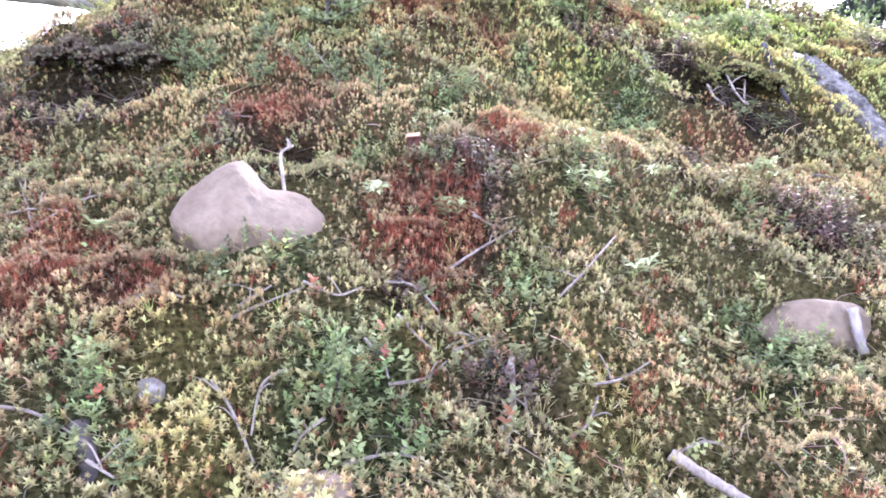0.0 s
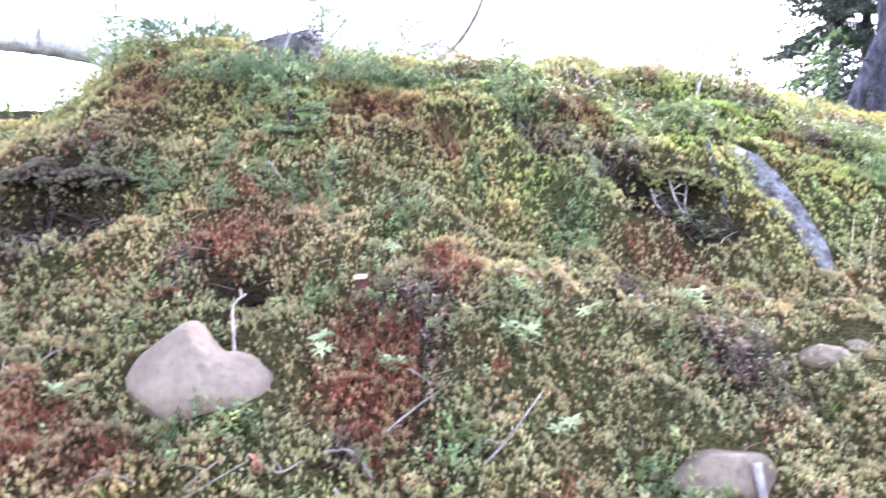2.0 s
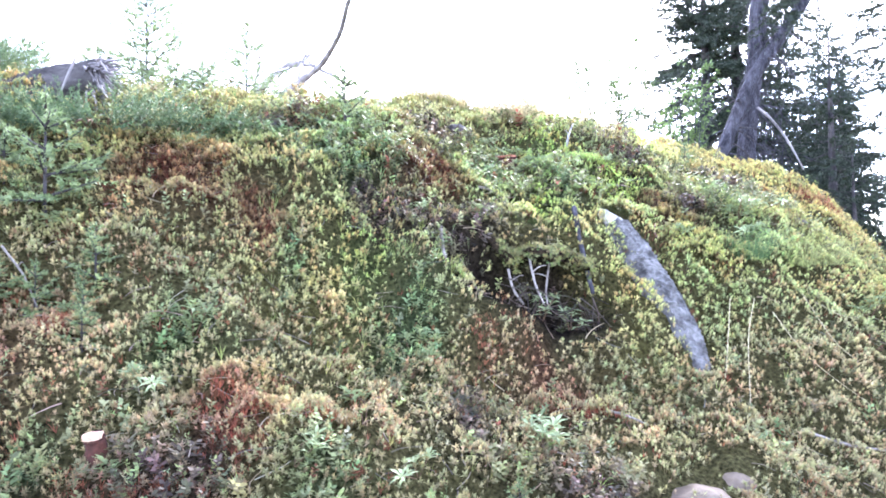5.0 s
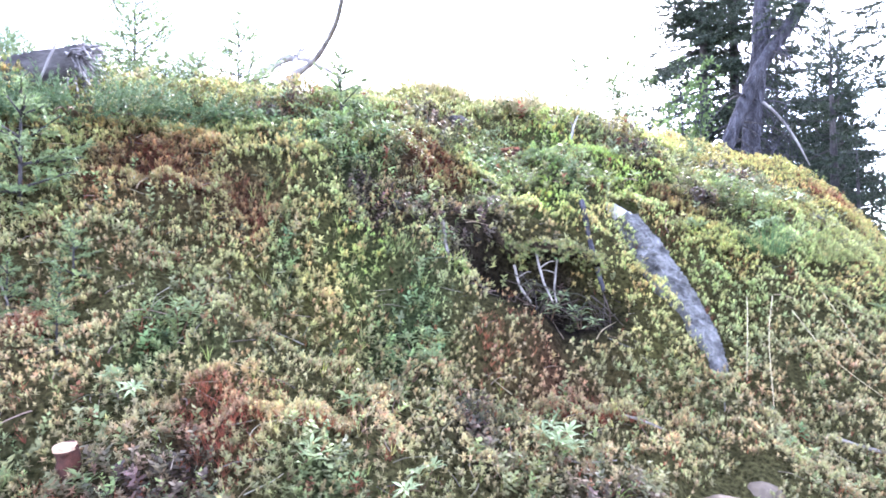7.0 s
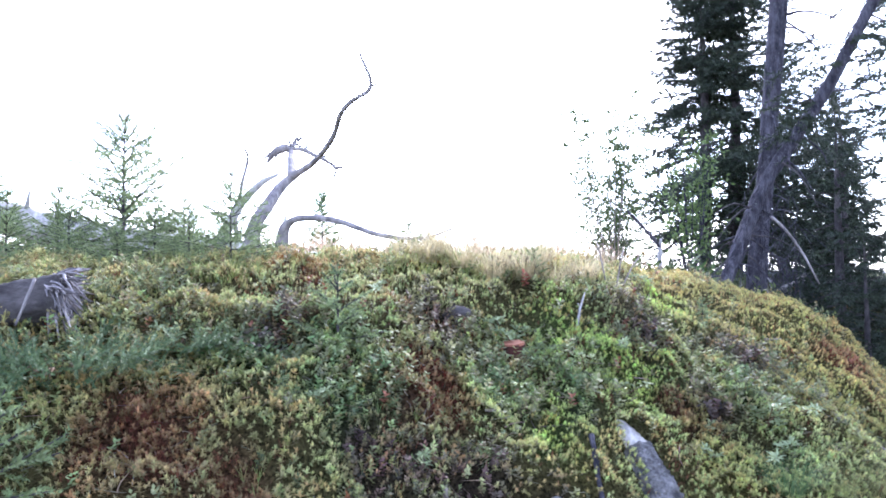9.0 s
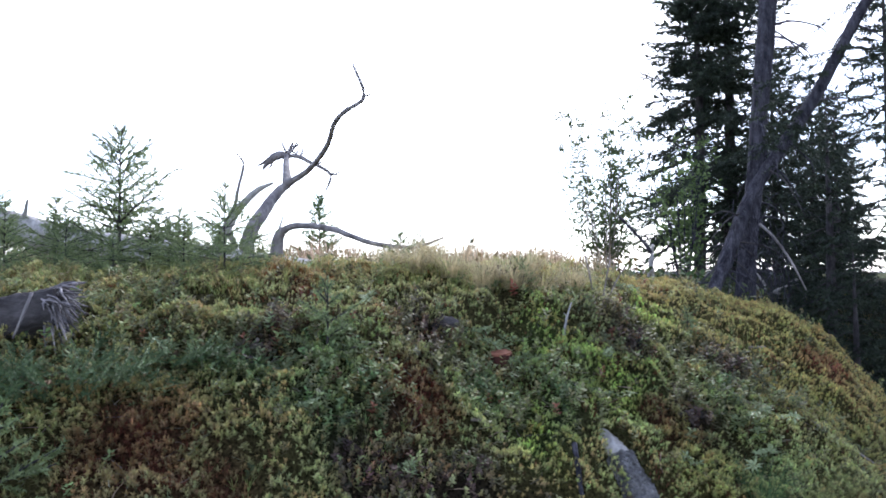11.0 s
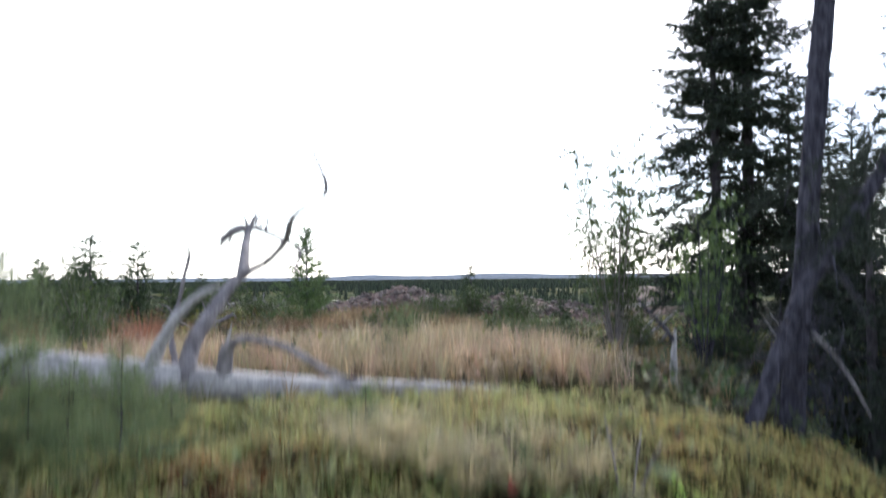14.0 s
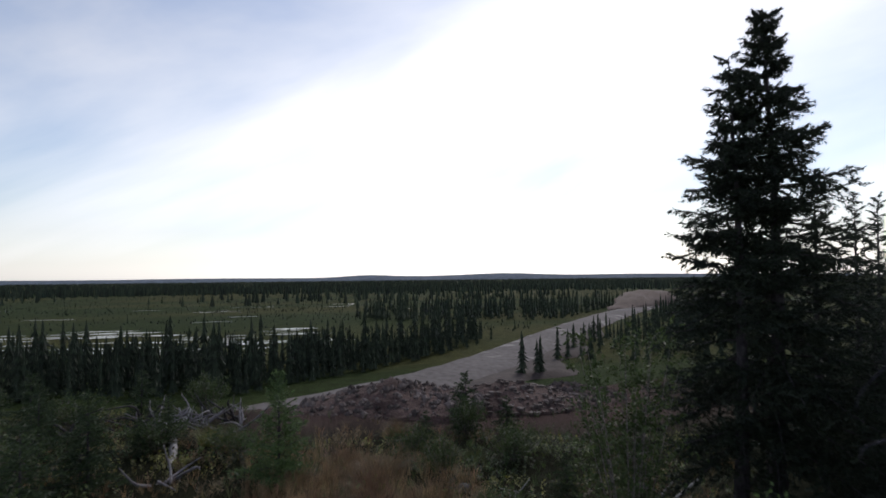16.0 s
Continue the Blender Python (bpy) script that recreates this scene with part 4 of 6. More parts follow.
STICKS = [
    ([(0.13, 1.375), (0.125, 1.30), (0.10, 1.235)], 0.0065, 0.005, ()),
    ([(1.22, 2.28), (1.27, 2.26), (1.34, 2.25)], 0.005, 0.003, ()),
    ([(0.94, 2.12), (1.02, 2.10), (1.12, 2.085)], 0.0035, 0.002, ()),
    ([(1.02, 3.06), (1.07, 3.06), (1.15, 3.04)], 0.006, 0.004, ()),
    ([(2.60, 3.22), (2.75, 3.22), (2.95, 3.23)], 0.007, 0.005, (0.4,)),
    ([(1.85, 2.26), (1.98, 2.22), (2.1, 2.2)], 0.006, 0.004, (0.5,)),
    ([(0.82, 2.80), (0.815, 2.73), (0.81, 2.66)], 0.008, 0.006, ()),
    ([(2.74, 3.86), (2.84, 3.86)], 0.008, 0.006, ()),
    ([[-0.437, 1.374, 0.908], [-0.386, 1.391, 0.934], [-0.305, 1.464, 0.971]], 0.0038, 0.0022, (0.6,)),
    ([[-0.422, 1.391, 0.935], [-0.369, 1.449, 0.976]], 0.0038, 0.0022, (0.4, 0.7)),
    ([[-0.307, 1.474, 0.984], [-0.228, 1.426, 0.956], [-0.179, 1.464, 0.971]], 0.0035, 0.0021, (0.6,)),
    ([[-0.426, 1.249, 0.808], [-0.382, 1.222, 0.76], [-0.326, 1.165, 0.683]], 0.0038, 0.0022, (0.4, 0.7)),
    ([[-0.298, 1.287, 0.823], [-0.339, 1.262, 0.795], [-0.341, 1.203, 0.719]], 0.0038, 0.0022, (0.6,)),
    ([[-0.219, 1.236, 0.742], [-0.253, 1.213, 0.717], [-0.267, 1.203, 0.692]], 0.0038, 0.0022, (0.4, 0.7)),
    ([[-0.101, 1.438, 0.914], [-0.058, 1.396, 0.872], [-0.016, 1.393, 0.837]], 0.0038, 0.0022, (0.6,)),
    ([[-0.134, 1.499, 0.982], [-0.072, 1.533, 0.972], [-0.016, 1.492, 0.917]], 0.0038, 0.0022, (0.4, 0.7)),
    ([[-0.776, 1.142, 0.785], [-0.691, 1.155, 0.768], [-0.582, 1.122, 0.724]], 0.0038, 0.0022, (0.6,)),
    ([[-0.573, 1.098, 0.705], [-0.521, 1.082, 0.682]], 0.0038, 0.0022, (0.4, 0.7)),
    ([[-0.737, 2.064, 1.479], [-0.688, 2.11, 1.494], [-0.594, 2.088, 1.483]], 0.0038, 0.0022, (0.6,)),
    ([[-0.734, 2.04, 1.448], [-0.69, 2.1, 1.486], [-0.664, 2.034, 1.436]], 0.0038, 0.0022, (0.4, 0.7)),
    ([[-0.853, 2.008, 1.368], [-0.821, 2.019, 1.385]], 0.006, 0.0036, (0.6,)),
    ([[-0.825, 1.942, 1.307], [-0.786, 1.945, 1.323]], 0.006, 0.0036, (0.4, 0.7)),
    ([[-0.587, 2.414, 1.821], [-0.506, 2.328, 1.709]], 0.0038, 0.0022, (0.6,)),
    ([[-0.492, 2.443, 1.83], [-0.425, 2.418, 1.746], [-0.366, 2.357, 1.659]], 0.0038, 0.0022, (0.4, 0.7)),
    ([[0.01, 1.576, 1.011], [0.091, 1.643, 1.064], [0.172, 1.696, 1.109]], 0.0038, 0.0022, (0.6,)),
    ([[0.067, 1.691, 1.144], [0.115, 1.68, 1.117]], 0.0038, 0.0022, (0.4, 0.7)),
    ([[0.104, 1.206, 0.685], [0.118, 1.288, 0.728], [0.127, 1.339, 0.783]], 0.0038, 0.0022, (0.6,)),
    ([[0.15, 1.248, 0.705], [0.15, 1.335, 0.773]], 0.0038, 0.0022, (0.4, 0.7)),
    ([[0.015, 1.394, 0.844], [0.114, 1.454, 0.873]], 0.0038, 0.0022, (0.6,)),
    ([[0.247, 1.515, 0.943], [0.315, 1.546, 1.006], [0.418, 1.686, 1.089]], 0.0038, 0.0022, (0.4, 0.7)),
    ([[-0.945, 1.519, 1.091], [-0.894, 1.669, 1.182], [-0.874, 1.842, 1.228]], 0.0038, 0.0022, (0.6,)),
    ([[-0.926, 1.53, 1.104], [-1.073, 1.726, 1.217], [-1.131, 1.79, 1.27]], 0.0038, 0.0022, (0.4, 0.7)),
    ([[-1.097, 1.646, 1.138], [-0.963, 1.587, 1.154], [-0.871, 1.57, 1.146]], 0.0038, 0.0022, (0.6,)),
    ([[0.285, 1.347, 0.781], [0.351, 1.385, 0.786], [0.415, 1.404, 0.818]], 0.0038, 0.0022, (0.4, 0.7)),
    ([[-0.11, 1.31, 0.789], [-0.044, 1.336, 0.796], [0.001, 1.381, 0.823]], 0.0038, 0.0022, (0.6,)),
    ([[-0.182, 1.192, 0.67], [-0.103, 1.225, 0.68], [-0.04, 1.197, 0.678]], 0.0038, 0.0022, (0.4, 0.7)),
    ([[0.408, 1.276, 0.655], [0.485, 1.311, 0.678], [0.539, 1.31, 0.667]], 0.0038, 0.0022, (0.6,)),
    ([[0.214, 1.267, 0.69], [0.263, 1.296, 0.715], [0.295, 1.341, 0.76]], 0.0038, 0.0022, (0.4, 0.7)),
    ([[-0.658, 1.377, 0.942], [-0.594, 1.395, 0.965], [-0.524, 1.369, 0.954]], 0.0038, 0.0022, (0.6,)),
    ([[-0.163, 1.378, 0.87], [-0.124, 1.336, 0.83], [-0.111, 1.322, 0.798]], 0.0038, 0.0022, (0.4, 0.7)),
]
for i, (pts, r0, r1, side) in enumerate(STICKS):
    tagged(stick(pts, r0, r1, "thin dry grey-brown stick lying on the moss", side=side, seed=i, lift=0.035), group="sticks on the bank")
stick([(-0.41, 1.83, 1.345), (-0.43, 1.78, 1.315), (-0.41, 1.71, 1.255), (-0.385, 1.64, 1.175)], 0.0035, 0.0055, "pale bare root stub hanging over the boulder", M_TWIG, "root", side=(0.1,), seed=41)
stick([(0.945, 1.60, 0.915), (0.95, 1.59, 0.86), (0.957, 1.58, 0.81)], 0.012, 0.011, "split grey stake leaning against the boulder", M_LIMB, "stake", seed=42)
stick([(0.415, 1.28, 0.665), (0.47, 1.245, 0.63), (0.55, 1.20, 0.585)], 0.011, 0.009, "pale barkless log at the foot of the bank", M_TWIG, "log", seed=43)
stick([(-0.62, 1.155, 0.75), (-0.58, 1.12, 0.69), (-0.545, 1.08, 0.62)], 0.016, 0.018, "dull brown stake in the moss", M_DARKWOOD, "stake", seed=44)
for i, (pts, r0) in enumerate([([(1.40, 2.98, 2.0), (1.37, 2.83, 1.83), (1.345, 2.665, 1.66)], 0.011), ([(1.13, 2.73, 1.80), (1.12, 2.63, 1.70), (1.125, 2.55, 1.63)], 0.005), ([(1.22, 2.76, 1.79), (1.17, 2.66, 1.68), (1.14, 2.56, 1.63)], 0.004), ([(1.05, 2.72, 1.75), (1.045, 2.64, 1.68), (1.06, 2.57, 1.63)], 0.005)]):
    tagged(stick(pts, r0, r0 * 0.7, "bare root hanging across the dark burrow", M_BARK if i == 0 else M_TWIG, "root", side=(0.3,), seed=50 + i), group="burrow roots")
for i, (x0, y0) in enumerate([(-1.24, 2.16), (-1.15, 2.13), (-1.08, 2.17), (-1.2, 2.2)]):
    tagged(stick([(x0, y0 + 0.05, gz(x0, y0) + 0.06), (x0 + 0.01, y0, gz(x0, y0) + 0.03), (x0 + 0.03, y0 - 0.06, gz(x0, y0 - 0.06) + 0.02)], 0.004, 0.002, "pale dead rootlet in the dark hollow", M_TWIG, "root", side=(0.4, 0.7), seed=60 + i), group="hollow roots")
for i, (a, b, cc) in enumerate([((1.58, 3.57), (1.66, 3.66), 2.50), ((1.90, 3.85), (2.02, 4.0), 2.72), ((1.86, 3.85), (1.85, 3.98), 2.80), ((1.92, 3.86), (2.10, 3.98), 2.68)]):
    tagged(stick([(a[0], a[1], gz(*a)), ((a[0] + b[0]) / 2, (a[1] + b[1]) / 2, (gz(*a) + cc) / 2 + 0.02), (b[0], b[1], cc)], 0.008 if i == 0 else 0.005, 0.003, "bare dead twig standing out of the heath", M_SILVER if i == 0 else M_TWIG, "dead_twig", side=(0.5, 0.75), seed=70 + i), group="dead twigs on the crest")

# ---------------------------------------------------------------- stumps and logs
def stump(place, r0, h, label, top_mat, lean=(0, 0)):
    ob = empty("tree_stump", place, label, "stump")
    v, t = tube([(0, 0, -0.03), (lean[0] * 0.4, lean[1] * 0.4, h * 0.5), (lean[0], lean[1], h)], (r0 * 1.15, r0, r0 * 0.95), 14, 9, 0.05, 5, ridge=0.05)
    obj("bark", v, t, M_STUMP, ob, smooth=True)
    v, t = tube([(lean[0], lean[1], h - 0.004), (lean[0] - 0.001, lean[1] - 0.001, h + 0.006)], (r0 * 1.02, r0 * 0.98), 14, 4, 0.03, 6)
    obj("cut_face", v, t, top_mat, ob)
    return ob


stump((1.25, 3.47, 2.205), 0.05, 0.085, "small cut stump with a rust-red sawn top among heath", M_CUTRED)
stump((-0.085, 1.95, 1.36), 0.022, 0.032, "thin cut stem with a pale sawn top", M_CUT, lean=(-0.006, -0.012))

slab = empty("fallen_log", (1.54, 3.07, 1.95), "grey log with cracked bark sunk in the moss slope", "log")
sp_pts = np.array([(1.575, 3.15, 1.99), (1.605, 3.04, 1.92), (1.625, 2.92, 1.80), (1.648, 2.79, 1.665), (1.675, 2.66, 1.51), (1.68, 2.52, 1.37)]) - np.array([1.54, 3.07, 1.95])
v, t = tube(sp_pts[1:], (0.055, 0.07, 0.072, 0.066, 0.034), 40, 120, 0.05, 8, 0.85, ridge=0.04)
crack = vnoise(v[:, 0] * 1.0 + v[:, 2] * 0.4, v[:, 1] + v[:, 2], 55, 91)
v = v + np.stack([0 * crack, -0.4 * (crack > 0.55) * 0.008, (crack > 0.55) * 0.007], -1)
obj("bark", v, t, M_SLAB, slab, smooth=False)
v, t = tube(sp_pts[:3] + np.array([0.002, 0, 0.004]), (0.028, 0.045, 0.042), 20, 30, 0.10, 9, 0.8, ridge=0.12)
obj("bare_wood", v, t, M_SILVER, slab, label="pale splintered bare wood", smooth=True)

# broken log with a frayed end on the crest
fray = empty("broken_log", (-0.47, 3.26, 2.535), "weathered dark log with a frayed splintered end", "log")
v, t = tube([(0.0, 0.0, 0.0), (-0.25, 0.03, -0.06), (-0.6, 0.08, -0.17), (-1.1, 0.15, -0.36)], (0.085, 0.095, 0.10, 0.10), 28, 60, 0.035, 31, ridge=0.07)
obj("trunk", v, t, M_DARKWOOD, fray, smooth=True)
M_FRAY = material("frayed_wood_fibres", (0.10, 0.09, 0.10), (0.30, 0.27, 0.28), 14.0, 90.0, 0.85, 0.4, 0.004, rnd=0.5)
bits = []
rr = np.random.default_rng(33)
for i in range(230):
    a, q = rr.random() * 6.28, 0.085 * math.sqrt(rr.random())
    p = np.array([-0.06 * rr.random(), q * math.cos(a), q * math.sin(a)])
    d = np.array([rr.uniform(0.02, 0.08), 0.7 * p[1] + rr.normal(0, 0.03), 0.5 * p[2] - 0.11 * rr.random() ** 1.5])
    bits.append(tube([p, p + d * 0.5, p + d + np.array([0, 0, -0.01])], (0.005, 0.004, 0.0015), 4, 5, 0.1, i))
v, t = join(bits)
obj("frayed_end", v, t, M_FRAY, fray, label="frayed dark wood fibres")
v, t = tube([(-0.08, -0.09, 0.06), (-0.10, -0.115, -0.02), (-0.13, -0.115, -0.10)], (0.006, 0.006, 0.004), 6, 10, 0.1, 34)
obj("bark_strip", v, t, M_LIMB, fray, label="loose strip of bark", smooth=True)

dead_stub = empty("tree_stump", (1.01, 3.53, 2.40), "low rotten dark stub in the heath", "stump")
v, t = tube([(-0.05, 0, 0.0), (0.0, 0, 0.03), (0.06, 0, 0.02)], (0.022, 0.028, 0.02), 10, 8, 0.12, 36)
obj("wood", v, t, M_DARKWOOD, dead_stub, smooth=True)

# ---------------------------------------------------------------- great fallen tree with its bare limbs
snag = empty("fallen_tree", (0.16, 5.75, 2.70), "silvered fallen dead tree with twisted bare limbs", "dead tree")
o = np.array([0.16, 5.75, 2.70])


def limb(name, pts, radii, sides=10, n=None, mat=M_SILVER, seed=0, parent=snag, origin=o, label=""):
    v, t = tube(np.array(pts) - origin, radii, sides, n, 0.05, seed, ridge=0.07)
    return obj(name, v, t, mat, parent, smooth=True, label=label)


limb("trunk", [(-3.9, 5.95, 3.55), (-3.0, 5.92, 3.42), (-2.2, 5.87, 3.18), (-1.3, 5.8, 2.92), (-0.26, 5.75, 2.76), (0.7, 5.75, 2.66), (1.7, 5.78, 2.60), (2.4, 5.8, 2.50), (3.4, 5.85, 2.34)], (0.12, 0.115, 0.115, 0.11, 0.115, 0.085, 0.06, 0.045, 0.03), 20, 90, seed=101)
limb("limb", [(-0.30, 5.75, 2.80), (-0.20, 5.70, 3.0), (-0.11, 5.65, 3.14), (0.02, 5.62, 3.27), (0.14, 5.60, 3.33)], (0.05, 0.038, 0.03, 0.022, 0.01), 10, 26, seed=102)
lb = limb("limb", [(-0.06, 5.68, 2.75), (-0.049, 5.8, 2.961), (0.039, 5.95, 3.143), (0.12, 6.1, 3.289), (0.224, 6.15, 3.401), (0.379, 5.95, 3.474), (0.518, 5.5, 3.573), (0.57, 5.2, 3.683), (0.64, 5.05, 3.74), (0.76, 5.0, 3.83), (0.69, 5.0, 4.04)], (0.0554, 0.0524, 0.046, 0.0413, 0.0304, 0.022, 0.0187, 0.0165, 0.0143, 0.0121, 0.0066), 10, 66, M_LIMB, 103)
limb("branch", [(0.213, 6.15, 3.388), (0.198, 6.45, 3.557), (0.186, 6.85, 3.744), (0.242, 6.9, 3.887)], (0.0385, 0.0319, 0.0225, 0.0076), 8, 18, M_LIMB, 104, lb)
limb("branch", [(0.184, 6.88, 3.75), (0.111, 6.88, 3.757), (0.032, 6.88, 3.711), (-0.034, 6.88, 3.618)], (0.0298, 0.0405, 0.0315, 0.0076), 8, 18, M_LIMB, 105, lb)
limb("branch", [(0.189, 6.88, 3.755), (0.292, 6.88, 3.748), (0.398, 6.88, 3.695), (0.492, 6.88, 3.653), (0.581, 6.88, 3.578), (0.533, 6.88, 3.429)], (0.0188, 0.021, 0.018, 0.015, 0.0134, 0.006), 8, 26, M_LIMB, 106, lb)
limb("branch", [(0.588, 6.88, 3.578), (0.642, 6.88, 3.591)], (0.0075, 0.0037), 5, 5, M_LIMB, 107, lb)
limb("branch", [(0.76, 5.0, 3.83), (0.82, 5.0, 3.85)], (0.008, 0.003), 5, 5, M_LIMB, 108, lb)
limb("branch", [(0.204, 6.88, 3.816), (0.268, 6.88, 3.782), (0.295, 6.88, 3.835)], (0.0112, 0.0088, 0.0037), 6, 10, M_LIMB, 109, lb)
for i, (a, d) in enumerate([((0.19, 6.86, 3.76), (0.10, 0, 0.16)), ((0.18, 6.86, 3.78), (-0.06, 0.02, 0.13)), ((0.06, 6.88, 3.74), (-0.05, 0, -0.12)), ((0.0, 6.88, 3.71), (-0.12, 0, -0.05)), ((0.30, 6.88, 3.75), (0.03, 0, 0.12)), ((0.42, 6.88, 3.68), (0.10, 0, 0.05)), ((0.55, 6.88, 3.60), (0.12, 0, 0.02)), ((0.22, 6.88, 3.84), (0.09, 0, 0.05))]):
    a, d = np.array(a), np.array(d)
    limb("twig", [a, a + d * 0.5 + (0.01, 0, -0.015), a + d], (0.013, 0.009, 0.003), 6, 9, M_LIMB, 320 + i, lb)
limb("limb", [(-0.10, 5.75, 2.72), (-0.22, 6.0, 3.05), (-0.19, 6.1, 3.19), (-0.16, 6.1, 3.35), (-0.12, 6.1, 3.54), (-0.17, 6.1, 3.63)], (0.024, 0.018, 0.014, 0.012, 0.010, 0.005), 8, 34, M_LIMB, 110)
limb("limb", [(0.15, 5.72, 2.75), (0.17, 5.68, 2.93), (0.24, 5.6, 3.0), (0.36, 5.5, 3.01), (0.56, 5.3, 2.97), (0.8, 5.0, 2.86), (1.04, 4.75, 2.82), (1.21, 4.6, 2.87)], (0.055, 0.04, 0.025, 0.022, 0.02, 0.016, 0.012, 0.006), 10, 46, M_LIMB, 111)
limb("branch", [(0.16, 5.66, 2.95), (0.19, 5.64, 3.03), (0.21, 5.62, 3.10)], (0.012, 0.008, 0.003), 6, 10, M_SILVER, 112)
for i, (x0, h) in enumerate([(-1.62, 0.16), (-2.75, -0.25), (-3.3, 0.14), (-2.3, 0.12)]):
    zz = 2.97 + (-1.5 - x0) * 0.25
    limb("branch", [(x0, 5.8, zz), (x0 + 0.05, 5.75, zz + h * 0.6), (x0 + 0.09, 5.7, zz + h * 1.3)], (0.03, 0.018, 0.006), 7, 12, M_SILVER, 120 + i)

# ---------------------------------------------------------------- trees
def needles(axes, length, width, every, r):
    """Spiky needle clusters along the given (start, end) twigs."""
    a, b = np.array([q[0] for q in axes]), np.array([q[1] for q in axes])
    L = np.linalg.norm(b - a, axis=1)
    n = np.maximum(2, (L / every).astype(int))
    k = np.repeat(np.arange(len(a)), n)
    f = r.random(len(k))
    d = ((b - a) / (L[:, None] + 1e-9))[k]
    p = a[k] + (b - a)[k] * f[:, None]
    s = r.standard_normal((len(k), 3))
    s -= (s * d).sum(1, keepdims=True) * d
    s /= np.linalg.norm(s, axis=1, keepdims=True) + 1e-9
    w = np.cross(d, s)
    ln = (length * r.uniform(0.7, 1.25, len(k)))[:, None]
    tip = p + ln * (0.62 * d + 0.70 * s)
    v = np.stack([p - w * width, p + w * width, tip], 1).reshape(-1, 3)
    return v, np.arange(len(v)).reshape(-1, 3)


def spruce_parts(seed, H, R, n_branch, clear=0.12, needle=0.05, wide=0.006, every=0.022, twigs=12, droop=0.25, trunk_r=0.09, thin_top=1.0, gap=0.1, rise=0.0, low_gap=0.0, lift=0.0, power=0.78, whorl=0):
    """Trunk, boughs and needles of a spruce that stands at the origin."""
    r = np.random.default_rng(seed)
    bend = [(0, 0, -0.1), (r.normal(0, 0.006) * H, r.normal(0, 0.006) * H, H * 0.5), (0, 0, H)]
    trunk = tube(bend, (trunk_r * 1.25, trunk_r * 0.7, trunk_r * 0.06), 12, 30, 0.06, seed)
    boughs, axes = [], []
    for i in range(n_branch):
        h = clear + (1 - clear) * (i + r.random()) / n_branch
        if whorl:
            h = clear + (1 - clear) * (i // whorl + 0.3 * r.random() + 0.2) * whorl / n_branch
        if r.random() < gap + low_gap * (h < 0.48):
            continue
        az = i * 2.39996 + r.normal(0, 0.3)
        L = R * (1.02 - h) ** power * thin_top * r.uniform(0.62, 1.18) + 0.02 * H
        pitch = rise - 0.35 + 0.95 * h ** 1.5 + r.normal(0, 0.2)
        out = np.array([math.cos(az), math.sin(az), 0])
        base = np.array([0, 0, H * h])
        s = np.linspace(0, 1, 7)
        pts = base + out * (L * s * math.cos(pitch))[:, None] + np.array([0, 0, 1.0]) * (L * (math.sin(pitch) * s - droop * s ** 2 + droop * 0.75 * s ** 3.2))[:, None]
        boughs.append(tube(pts, (trunk_r * 0.17 * (1.1 - h) + 0.003, 0.0025 * H ** 0.5), 4, 5, 0.1, i))
        for a, b in zip(pts[1:-1], pts[2:]):
            axes.append((a, b))
        side = np.array([-out[1], out[0], 0])
        for kk in range(twigs):
            f = 0.07 + 0.93 * (kk + r.random()) / twigs
            j = min(int(f * 6), 5)
            c = pts[j] + (pts[j + 1] - pts[j]) * (f * 6 - j)
            sg = 1 if kk % 2 else -1
            l = L * (0.36 * (1 - f) + 0.13) * r.uniform(0.6, 1.2)
            d = out * 0.75 + side * sg * r.uniform(0.5, 0.95) + np.array([0, 0, lift + r.uniform(-0.65, 0.4)])
            e = c + d / np.linalg.norm(d) * l
            axes.append((c, e))
            if l > 8 * every:
                for g in (0.35, 0.6):
                    m = c + (e - c) * g
                    d2 = d + side * r.normal(0, 0.8) + np.array([0, 0, r.normal(-0.2, 0.3)])
                    axes.append((m, m + d2 / np.linalg.norm(d2) * l * 0.5))
    axes += [(np.array([0, 0, H * f]), np.array([0, 0, H * (f + 0.05)])) for f in np.arange(0.6 if rise else 0.85, 0.99, 0.05)]
    return trunk, join(boughs), needles(axes, needle, wide, every, r)


def spruce(name, place, parts, label, category="spruce", group="", mat=M_NEEDLE, rz=0.0, s=1.0):
    ob = empty(name, place, label, category, group, rz, s)
    obj("trunk", *parts[0], M_TRUNK, ob, smooth=True)
    obj("bough_frame", *parts[1], M_TRUNK, ob, smooth=True)
    obj("crown", *parts[2], mat, ob)
    return ob


def at_ground(x, y, dz=0.0):
    return (x, y, gz(x, y) + dz)


tall = spruce("spruce_tree", at_ground(7.75, 11.7), spruce_parts(201, 7.75, 2.15, 180, power=0.9, clear=0.15, needle=0.058, wide=0.0085, every=0.0102, twigs=25, trunk_r=0.11, gap=0.05, low_gap=0.28, whorl=6, thin_top=1.03), "tall dark green spruce with drooping boughs", group="spruces behind the bank")
second = spruce("spruce_tree", at_ground(7.1, 11.6), spruce_parts(202, 6.9, 1.75, 135, power=0.95, clear=0.17, needle=0.058, wide=0.0085, every=0.0125, twigs=23, trunk_r=0.09, gap=0.06, low_gap=0.42, whorl=6, thin_top=1.03), "slimmer dark spruce close beside a taller one", group="spruces behind the bank")
third = spruce("spruce_tree", at_ground(6.4, 7.6), spruce_parts(203, 3.4, 1.15, 56, clear=0.02, needle=0.065, wide=0.010, every=0.017, twigs=14, trunk_r=0.06, gap=0.06), "low bushy spruce with boughs down to the ground", group="spruces behind the bank")
